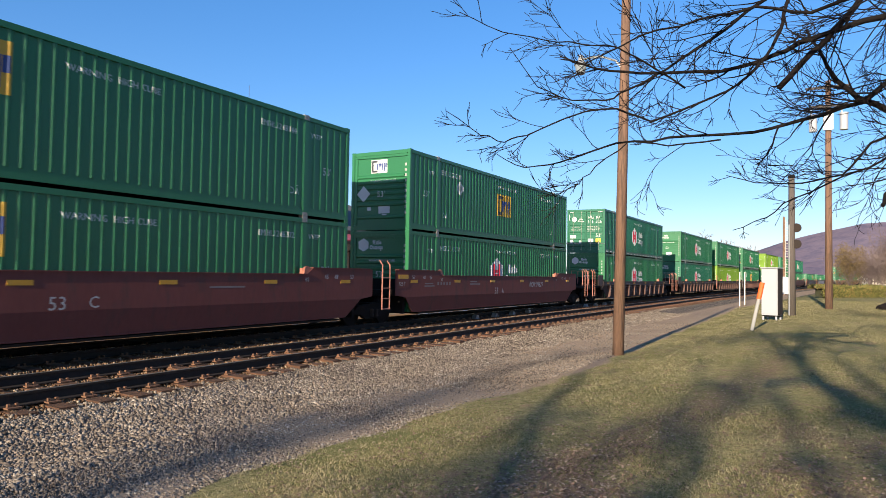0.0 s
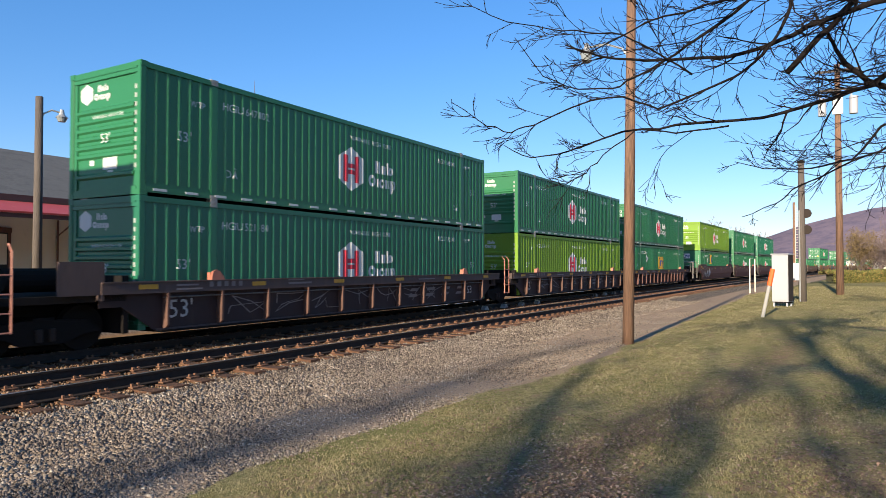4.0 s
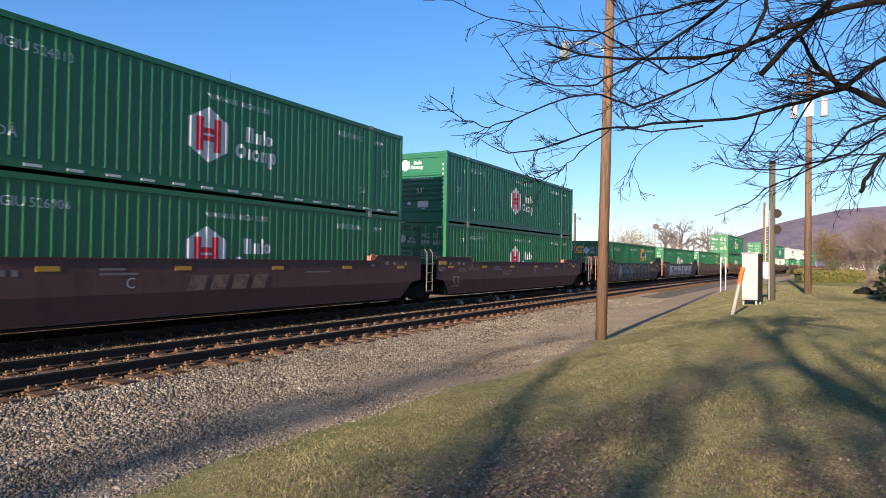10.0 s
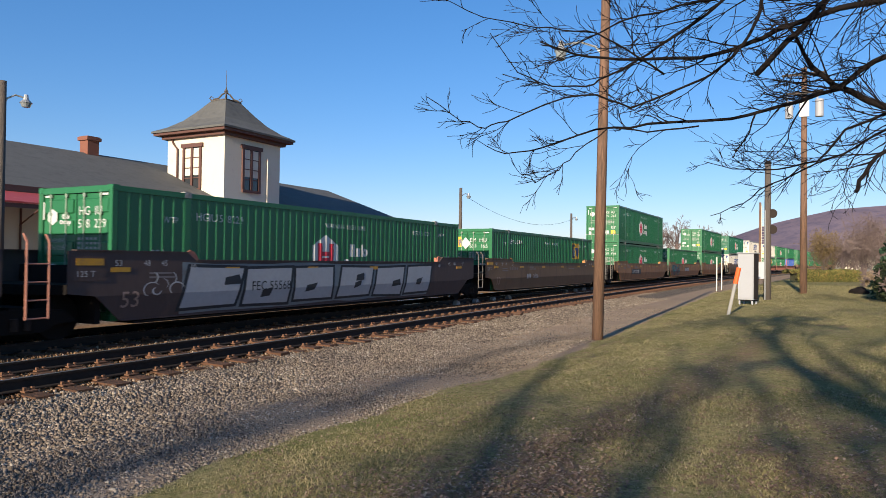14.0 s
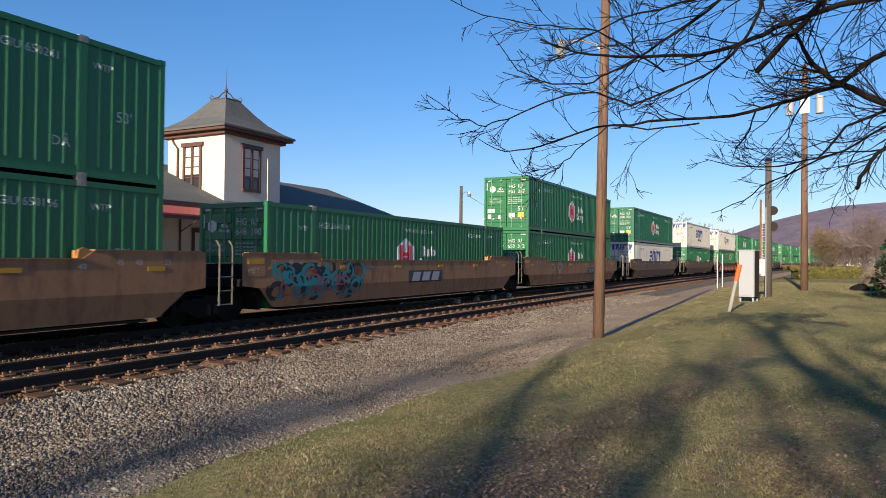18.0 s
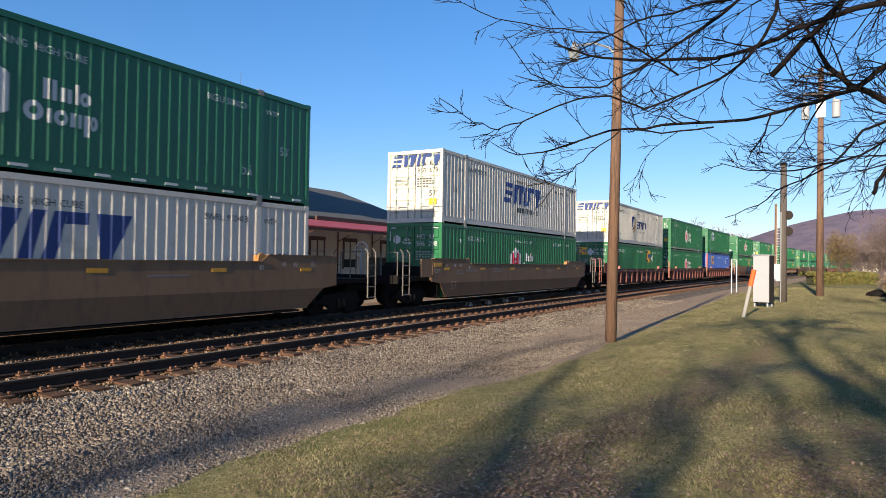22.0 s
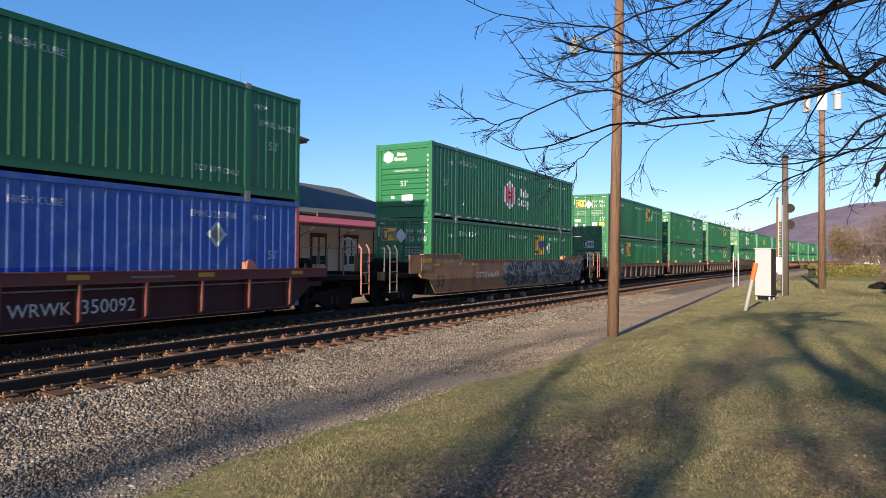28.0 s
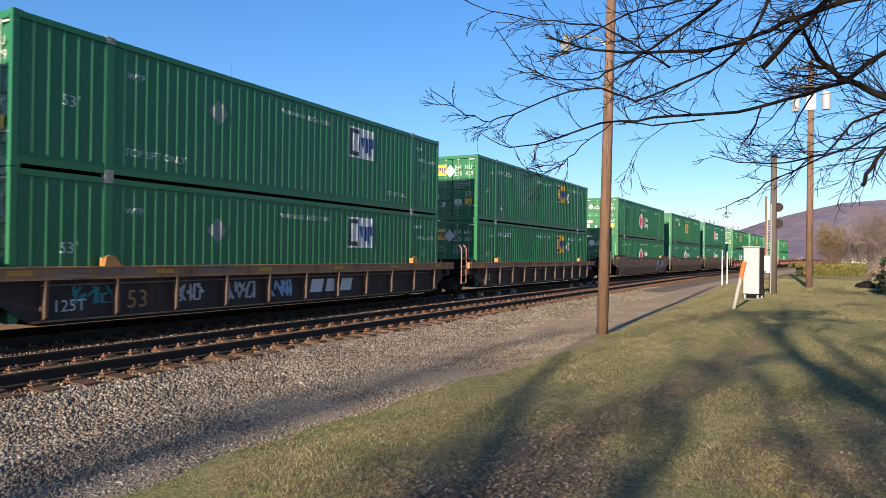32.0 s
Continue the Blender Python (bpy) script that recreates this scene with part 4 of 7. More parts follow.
def guide_mesh(material):
    """A folded corner guide on top of the side."""
    return Geo().prism([(-0.2, 0), (0.2, 0), (0.16, 0.08), (0.04, 0.21), (-0.06, 0.24), (-0.16, 0.2)], -SIDE_Y + 0.02, -SIDE_Y + 0.07).span((-0.2, -SIDE_Y + 0.07, 0.0), (-0.15, -SIDE_Y + 0.17, 0.18)).mesh("guide", material)


def truck(parent, x):
    """A two-axle bogie under the car's end."""
    fr = kept("truckframe", lambda: Geo().prism([(-1.15, 0.38), (-0.85, 0.62), (-0.4, 0.66), (0.4, 0.66), (0.85, 0.62), (1.15, 0.38), (0.7, 0.34), (0.45, 0.2), (-0.45, 0.2), (-0.7, 0.34)], -0.07, 0.07).mesh("bogie_frame", UNDER))
    wheel = kept("wheel", lambda: Geo().tube((0, -0.065, 0), (0, 0.065, 0), 0.455, n=28).tube((0, 0.04, 0), (0, 0.07, 0), 0.48, n=28).tube((0, -0.1, 0), (0, 0.1, 0), 0.13, n=14).mesh("wheel", UNDER))
    axle = kept("axle", lambda: Geo().tube((0, -0.7, 0), (0, 0.7, 0), 0.08, n=10).mesh("axle", UNDER))
    bolster = kept("bolster", lambda: Geo().box((0, 0, 0.58), (0.4, 2.1, 0.26)).tube((0, 0, 0.6), (0, 0, 0.95), 0.22, n=14).mesh("bolster", UNDER))
    spring = kept("spring", lambda: Geo().tube((-0.12, 0, 0.26), (-0.12, 0, 0.5), 0.07, n=8).tube((0.12, 0, 0.26), (0.12, 0, 0.5), 0.07, n=8).mesh("spring", RAILSIDE))
    b = part("bogie", bolster, parent, (x, 0, 0), "black cast steel bogie")
    for sy in (-1, 1):
        part("bogie_frame", fr, b, (0, sy * 1.0, 0))
        part("spring", spring, b, (0, sy * 1.09, 0))
        for sx in (-0.88, 0.88):
            part("wheel", wheel, b, Matrix.Translation((sx, sy * GAUGE / 2, 0.455)) @ Matrix.Rotation(radians(180 if sy > 0 else 0), 4, "Z"), "steel wheel in shade-black paint")
    for sx in (-0.88, 0.88):
        part("axle", axle, b, (sx, 0, 0.455))


def ladder_mesh(material):
    """Two stiles with rungs, a crew step at the car's corner."""
    g = Geo()
    for x in (-0.21, 0.21):
        g.pipe([(x, -SIDE_Y - 0.02, 0.5), (x, -SIDE_Y - 0.02, 1.95), (x, -SIDE_Y + 0.1, 2.1)], [0.02] * 3, 6)
    for z in (0.52, 0.86, 1.2, 1.54):
        g.tube((-0.21, -SIDE_Y - 0.02, z), (0.21, -SIDE_Y - 0.02, z), 0.017, n=6)
    return g.mesh("ladder", material)


def well_car(style, colour, near, far, label):
    """One unit of a well car for a 53-foot box. near and far: 'joint' or 'coupler'."""
    car = tagged(new("well_car"), label, "railway wagon", "wagons of the train")
    m = WELL[colour]
    panel = kept(("panel", style, colour), lambda: panel_mesh(style, colour))
    if style != "smooth":
        part("brake_pipe", kept("brakepipe", lambda: Geo().tube((-7.6, -SIDE_Y + 0.02, 1.02), (7.6, -SIDE_Y + 0.02, 1.02), 0.018, n=6).mesh("brake_pipe", LADDER)), car, None, "pale steel brake pipe")
    for k in (0, 180):
        turn = Matrix.Rotation(radians(k), 4, "Z")
        part("side_panel", panel, car, turn)
        sills(style, colour, car, turn)
        if style == "ribbed":
            rib = kept(("rib", colour), lambda: rib_mesh(colour))
            step = 1.1 if colour == "plum" else 1.5
            for i in range(int(15.01 / step) + 1):
                part("rib", rib, car, turn @ Matrix.Translation((-7.5 + i * step, 0, 0)))
            pipe = kept("brakepipe", lambda: Geo().tube((-7.4, -SIDE_Y + 0.06, 1.08), (7.4, -SIDE_Y + 0.06, 1.08), 0.018, n=6).mesh("brake_pipe", STEEL))
            part("brake_pipe", pipe, car, turn, "steel brake pipe")
        gm = CONE if colour in ("rust", "dusty", "umber") else GUIDE
        guide = kept(("guide", gm.name), lambda: guide_mesh(gm))
        for x, z in ((-6.1, 1.62 if style == "smooth" else 1.37), (6.1, 1.62 if style == "smooth" else 1.37)):
            part("guide", guide, car, turn @ Matrix.Translation((x, 0, z)) @ Matrix.Rotation(radians(0), 4, "Z"))
    part("well_floor", kept("wellfloor", lambda: Geo().span((-7.6, -1.42, 0.26), (7.6, 1.42, 0.31)).mesh("well_floor", UNDER)), car)
    tape = kept("tape", lambda: Geo().box((0, 0, 0), (0.46, 0.008, 0.1)).mesh("reflector", REFLECT))
    for i in range(6):
        part("reflector", tape, car, (-8.0 + i * 3.15, -SIDE_Y - (0.005 if style == "smooth" else 0.026), 1.42 if style == "smooth" else 1.26), "yellow reflector")
    for sgn, kind in ((-1, near), (1, far)):
        turn = Matrix.Rotation(0 if sgn < 0 else math.pi, 4, "Z")
        bulk = kept(("bulk", colour), lambda: Geo().span((-8.45, -1.33, 0.3), (-8.33, 1.33, 1.5)).mesh("bulkhead", UNDER))
        part("bulkhead", bulk, car, turn)
        rail_mat = LADDER if colour in ("rust", "umber", "plum") else HANDRAIL
        lad = kept(("ladder", rail_mat.name), lambda: ladder_mesh(rail_mat))
        if kind == "joint":
            deck = kept(("jointdeck", colour), lambda: Geo().prism([(-9.0, -1.3), (-9.55, -0.4), (-9.55, 0.4), (-9.0, 1.3), (-8.4, 1.46), (-8.4, -1.46)], 0.92, 1.12, "z").mesh("end_deck", UNDER))
            part("end_deck", deck, car, turn)
            if sgn < 0:
                truck(car, -9.8)
                part("ladder", lad, car, Matrix.Translation((-9.75, 0.0, 0)), "crew ladder")
        else:
            deck = kept(("deck", colour), lambda: Geo().span((-11.2, -1.35, 0.98), (-8.4, 1.35, 1.12)).span((-11.2, -0.35, 0.62), (-8.4, 0.35, 0.98)).span((-11.3, -1.4, 0.9), (-11.2, 1.4, 1.2)).mesh("end_deck", UNDER))
            part("end_deck", deck, car, turn)
            coup = kept("coupler", lambda: Geo().span((-11.7, -0.09, 0.72), (-11.2, 0.09, 0.92)).box((-11.66, 0.04, 0.82), (0.2, 0.3, 0.28)).mesh("coupler", UNDER))
            part("coupler", coup, car, turn)
            truck(car, sgn * 9.9)
            for y in (0, 1):
                part("ladder", lad, car, turn @ (Matrix.Translation((-10.95, 0, 0)) if not y else Matrix.Translation((-10.95, 0, 0)) @ Matrix.Scale(-1, 4, (0, 1, 0))), "crew ladder")
            rail = kept(("endrail", rail_mat.name), lambda: Geo().pipe([(-11.1, -1.25, 1.1), (-11.1, -1.25, 2.0), (-11.1, -0.55, 2.0), (-11.1, -0.55, 1.1)], [0.022] * 4).mesh("handrail", rail_mat))
            part("handrail", rail, car, turn @ Matrix.Translation((0, 1.8, 0)), "end handrail")
            part("handrail", rail, car, turn, "end handrail")
            box = kept(("endbox", colour), lambda: Geo().span((-9.9, -1.5, 1.12), (-9.05, -1.44, 1.78)).span((-9.05, -1.5, 1.0), (-8.98, -1.3, 1.78)).mesh("end_plate", m))
            part("end_plate", box, car, turn)
            tank = kept("tank", lambda: Geo().tube((-10.4, -0.4, 1.42), (-9.2, -0.4, 1.42), 0.24, n=14).mesh("air_tank", UNDER))
            part("air_tank", tank, car, turn)
            if sgn < 0:
                bw = kept("brakewheel", lambda: brake_wheel())
                part("brake_wheel", bw, car, (-10.7, 0.6, 0), "steel hand-brake wheel on its stand")
    small = kept(("wellsmall", style), lambda: on_side(flat([rect(0.22 * i, 0.0, 0.12, 0.12) for i in range(5)] + [rect(2.6, 0.0, 0.9, 0.05), rect(2.6, 0.1, 0.6, 0.05), rect(9.0, 0.0, 1.1, 0.04), rect(-0.9, -0.05, 0.7, 0.04), rect(-0.9, 0.04, 0.6, 0.04)]), -6.4, 1.28 if style == "smooth" else 1.22, FAINT, style, "marking", 0.028 if style != "smooth" else 0.004))
    part("marking", small, car, None, "rows of small markings", "stuff")
    if style == "smooth":
        plate = kept(("markplate", colour), lambda: Geo().span((-9.12, -SIDE_Y - 0.012, 1.2), (-8.35, -SIDE_Y - 0.002, 1.7)).mesh("plate", m))
        part("plate", plate, car, None, "welded capacity plate")
        part("reflector", kept("bigtape", lambda: Geo().box((-8.7, -SIDE_Y - 0.016, 1.58), (0.6, 0.008, 0.14)).mesh("reflector", REFLECT)), car, None, "yellow reflector")
        part("lettering", kept("platetext", lambda: on_side(words("125 T", 0.13), -9.0, 1.28, DULLMARK, style, "lettering", 0.016)), car, None, "capacity lettering", "stuff")
    return car


def brake_wheel():
    g = Geo().tube((0, 0, 1.0), (0, 0, 2.1), 0.04, n=6)
    n = 18
    for i in range(n):
        a, b = 2 * math.pi * i / n, 2 * math.pi * (i + 1) / n
        g.tube((0, 0.28 * math.cos(a), 2.1 + 0.28 * math.sin(a)), (0, 0.28 * math.cos(b), 2.1 + 0.28 * math.sin(b)), 0.02, n=5, caps=False)
    for i in range(3):
        a = math.pi * i / 3
        g.tube((0, -0.28 * math.cos(a), 2.1 - 0.28 * math.sin(a)), (0, 0.28 * math.cos(a), 2.1 + 0.28 * math.sin(a)), 0.014, n=5)
    return g.mesh("brake_wheel", STEEL)


GUIDE = surface("faded orange-red guide paint", (0.36, 0.13, 0.085), 0.6, var=0.25, second=(0.2, 0.09, 0.06))
CONE = surface("faded orange painted steel", (0.36, 0.17, 0.05), 0.6, var=0.2)
HANDRAIL = surface("salmon red handrail paint", (0.4, 0.17, 0.12), 0.55, var=0.2)
FAINT = surface("worn-off grey marking paint", (0.19, 0.155, 0.145), 0.65, var=0.3, scale=4, fine=20)
WORNTAN = surface("worn-off tan emblem paint", (0.2, 0.125, 0.075), 0.65, var=0.35, scale=3, second=(0.11, 0.058, 0.05), amount=0.5)
TANMARK = surface("faded tan marking paint", (0.34, 0.22, 0.165), 0.6, var=0.25, scale=4, fine=20)
DULLMARK = surface("dusty white marking paint", (0.42, 0.4, 0.38), 0.6, var=0.25, scale=4, fine=20)

GHOST = surface("dusty pale spray paint", (0.2, 0.185, 0.175), 0.6, var=0.35, scale=2.2, fine=9, second=(0.1, 0.08, 0.075), amount=0.35)
SLATE = surface("grey-blue spray paint", (0.17, 0.195, 0.205), 0.6, var=0.3, scale=2.2, fine=9)
UMBRA = surface("brown-black spray paint", (0.05, 0.038, 0.036), 0.65, var=0.3, scale=2)
ICE = surface("pale blue spray paint", (0.24, 0.3, 0.35), 0.6, var=0.3, scale=2)
SILVER = surface("silver spray paint", (0.36, 0.36, 0.37), 0.5, var=0.2, scale=2, fine=8)
TEAL = surface("teal spray paint", (0.02, 0.2, 0.22), 0.5, var=0.2, scale=2)
PINK = surface("rose spray paint", (0.3, 0.06, 0.08), 0.5, var=0.2, scale=2)
ACID = surface("yellow-green spray paint", (0.26, 0.26, 0.04), 0.5, var=0.2, scale=2)
SOOTLINE = surface("black spray paint", (0.02, 0.022, 0.026), 0.6, var=0.2)
BLUESMEAR = surface("navy blue patch paint", (0.02, 0.035, 0.075), 0.6, var=0.3)
SKYBLUE = surface("light blue marking paint", (0.2, 0.34, 0.5), 0.5, var=0.1)


def on_side(me, x, z, material, style, name, proud=0.004):
    """Lays flat paintwork onto the long side of a well car."""
    bm = bmesh.new()
    bm.from_mesh(me)
    for v in bm.verts:
        v.co = (v.co.x + x, -proud - v.co.z, v.co.y + z)
    if style == "smooth":
        bmesh.ops.bisect_plane(bm, geom=bm.verts[:] + bm.edges[:] + bm.faces[:], plane_co=(0, 0, BEND_Z), plane_no=(0, 0, 1))
        for v in bm.verts:
            v.co.y += -SIDE_Y + max(0.0, (BEND_Z - v.co.z) / (BEND_Z - 0.36)) * TUCK
    else:
        for v in bm.verts:
            v.co.y += -SIDE_Y + (0.0 if proud > 0.02 else RECESS)
    out = bpy.data.meshes.new(name)
    bm.to_mesh(out)
    bm.free()
    out.materials.clear()
    out.materials.append(material)
    return out


def strokes(rng, w, h, count, thick):
    """Sprayed letter shapes: thick bent strokes between corners of a slanted grid, as flat quads."""
    v, f = [], []
    cell = w / count
    for i in range(count):
        nodes = [(cell * (i + 0.12 + 0.76 * a / 2) + rng.uniform(-0.06, 0.06) * cell, h * (0.06 + 0.88 * b / 2) + rng.uniform(-0.06, 0.06) * h) for a in range(3) for b in range(3)]
        order = rng.sample(range(9), 6)
        order.sort(key=lambda k: rng.random())
        for a, b in zip(order, order[1:]):
            (x0, y0), (x1, y1) = nodes[a], nodes[b]
            dx, dy = x1 - x0, y1 - y0
            d = math.hypot(dx, dy) or 1
            t = thick * rng.uniform(0.7, 1.3) / 2
            ex, ey = dx / d * t * 0.8, dy / d * t * 0.8
            nx, ny = -dy / d * t, dx / d * t
            k, lev = len(v), 0.0002 * (len(v) // 4)
            bow = rng.uniform(-0.12, 0.12) * d
            mx, my = (x0 + x1) / 2 + nx / t * bow, (y0 + y1) / 2 + ny / t * bow
            v += [(x0 - ex + nx, y0 - ey + ny, lev), (x0 - ex - nx, y0 - ey - ny, lev), (mx - nx * 1.2, my - ny * 1.2, lev), (mx + nx * 1.2, my + ny * 1.2, lev), (x1 + ex - nx, y1 + ey - ny, lev), (x1 + ex + nx, y1 + ey + ny, lev)]
            f += [(k, k + 1, k + 2, k + 3), (k + 3, k + 2, k + 4, k + 5)]
    me = bpy.data.meshes.new("strokes")
    me.from_pydata([(a, min(max(b, 0.0), h), c) for a, b, c in v], [], f)
    return me


def bubbles(rng, w, h, count, grow_by):
    """Fat rounded letters: each a few overlapping lobes with a bar or two."""
    polys = []
    step = w / count
    for i in range(count):
        cx, cy = (i + 0.5) * step, h * 0.5
        for j in range(rng.randint(3, 5)):
            rx, ry = step * rng.uniform(0.2, 0.34), h * rng.uniform(0.17, 0.32)
            ox, oy = rng.uniform(-0.25, 0.25) * step, rng.uniform(-0.26, 0.26) * h
            tilt = rng.uniform(-0.6, 0.6)
            ring = []
            for q in range(16):
                a = q * math.pi / 8
                u, v = (rx + grow_by) * math.cos(a), (ry + grow_by) * math.sin(a)
                ring.append((cx + ox + u * math.cos(tilt) - v * math.sin(tilt), min(h + grow_by * 0.5, max(-grow_by * 0.5, cy + oy + u * math.sin(tilt) + v * math.cos(tilt)))))
            polys.append(ring)
    return polys


def graffiti(car, style, x, z, w, h, count, fill, edge, seed, thick=0.2, label="sprayed graffiti letters", halo=0.05):
    if fill and edge:
        n = max(2, round(w / (h * 0.95)))
        layers = [(flat([p]), mat, proud + 0.0007 * i) for mat, out, proud in ((edge, halo, 0.006), (fill, 0.0, 0.022)) for i, p in enumerate(bubbles(random.Random(seed), w, h, n, out))]
        for mat in (edge, fill):
            me = joined_layers([on_side(f, x, z, m, style, "graffiti", proud) for f, m, proud in layers if m is mat])
            part("graffiti", me, car, None, label, "stuff")
        part("graffiti", on_side(strokes(random.Random(seed + 1), w, h * 0.9, n, 0.03), x, z + h * 0.05, edge, style, "graffiti", 0.05), car, None, "dark sprayed outline strokes", "stuff")
        return
    mat = edge or fill
    part("graffiti", on_side(strokes(random.Random(seed), w, h, count, thick), x, z, mat, style, "graffiti", 0.012), car, None, label, "stuff")


def squiggles(rng, w, h, count, thick):
    """Sprayed curls: bent ribbons scattered over a field."""
    v, f = [], []
    for i in range(count):
        cx, cy = w * (i + rng.random()) / count, h * rng.uniform(0.15, 0.85)
        r, a0, sweep = h * rng.uniform(0.12, 0.42), rng.uniform(0, 6.28), rng.uniform(1.6, 4.6) * rng.choice((-1, 1))
        t0, n, k, lev = thick * rng.uniform(0.6, 1.4) / 2, 9, len(v), 0.0002 * i
        for q in range(n + 1):
            a, rr = a0 + sweep * q / n, r * (1 - 0.45 * q / n)
            t = t0 * (0.35 + 0.65 * math.sin(math.pi * (q + 0.6) / (n + 1.2)))
            for d in (-t, t):
                v.append((cx + (rr + d) * math.cos(a) * 1.25, min(h, max(0.0, cy + (rr + d) * math.sin(a))), lev))
        f += [(k + 2 * q, k + 2 * q + 1, k + 2 * q + 3, k + 2 * q + 2) for q in range(n)]
    me = bpy.data.meshes.new("strokes")
    me.from_pydata(v, [], f)
    return me


def curls(car, style, x, z, w, h, count, mat, seed, thick, label, proud=0.03):
    part("graffiti", on_side(squiggles(random.Random(seed), w, h, count, thick), x, z, mat, style, "graffiti", proud if style == "smooth" else min(proud, 0.018)), car, None, label, "stuff")


def slab_letters(car, style, x, z, w, h, count, fill, edge, seed, label):
    """Broad straight-cut shapes with dark borders and slots."""
    rng = random.Random(seed)
    step, outer, inner, slots = w / count, [], [], []
    for i in range(count):
        a, b, sl = i * step + 0.06, (i + 1) * step - 0.04, rng.uniform(-0.18, 0.3)
        quad = [(a, rng.uniform(0, 0.1)), (b, rng.uniform(0, 0.1)), (b + sl, h - rng.uniform(0, 0.08)), (a + sl, h - rng.uniform(0, 0.08))]
        cx, cy = sum(p[0] for p in quad) / 4, sum(p[1] for p in quad) / 4
        outer.append(quad)
        inner.append([(cx + (p - cx) * 0.9, cy + (q - cy) * 0.86) for p, q in quad])
        for k in range(rng.randint(1, 2)):
            u, t = cx + rng.uniform(-0.25, 0.2) * step, cy + rng.uniform(-0.3, 0.15) * h
            slots.append([(u, t), (u + step * rng.uniform(0.15, 0.4), t + rng.uniform(-0.05, 0.1)), (u + step * rng.uniform(0.2, 0.35), t + h * 0.22), (u + 0.05, t + h * 0.16)])
    for polys, mat, proud in ((outer, edge, 0.008), (inner, fill, 0.013), (slots, edge, 0.018)):
        part("graffiti", on_side(flat(polys), x, z, mat, style, "graffiti", proud), car, None, label, "stuff")


def joined_layers(meshes):
    """Several painted layers as one mesh."""
    bm = bmesh.new()
    for me in meshes:
        bm.from_mesh(me)
    out = bpy.data.meshes.new("graffiti")
    bm.to_mesh(out)
    bm.free()
    out.materials.append(meshes[0].materials[0])
    for me in meshes:
        bpy.data.meshes.remove(me)
    return out


def haze_patch(car, style, x, z, w, h, mat, label):
    """A sprayed ground coat with a ragged edge."""
    rng = random.Random(int(w * 100))
    top = [(w * i / 12 + rng.uniform(-0.1, 0.1), h - rng.uniform(0, 0.06)) for i in range(13)]
    low = [(w * i / 12 + rng.uniform(-0.1, 0.1), rng.uniform(0, 0.06)) for i in range(13)]
    polys = [[low[i], low[i + 1], top[i + 1], top[i]] for i in range(12)]
    part("graffiti", on_side(flat(polys), x, z, mat, style, "graffiti", 0.004), car, None, label, "stuff")


def well_word(car, style, text, size, x, z, mat=None, label="painted number", proud=0.02):
    mat = mat or DULLMARK
    part("lettering", kept(("well", text, size, x, z, style, mat.name), lambda: on_side(words(text, size), x, z, mat, style, "lettering", proud if style == "smooth" else min(proud, 0.019))), car, None, label, "stuff")


def bars_panel(car, style, x, z, w, h):
    """A dark panel with three slanted pale shapes."""
    part("panel", on_side(flat([rect(0, 0, w, h)]), x, z, DARKMARK, style, "panel", 0.01), car, None, "dark emblem panel")
    k = h / 0.4
    polys = [rect((0.08 + 0.29 * i) * w, 0.05 * k, 0.22 * w, 0.3 * k, 0.06 * w) for i in range(3)]
    part("emblem", on_side(flat(polys), x, z, SILVER, style, "emblem", 0.016), car, None, "pale slanted emblem shapes", "stuff")


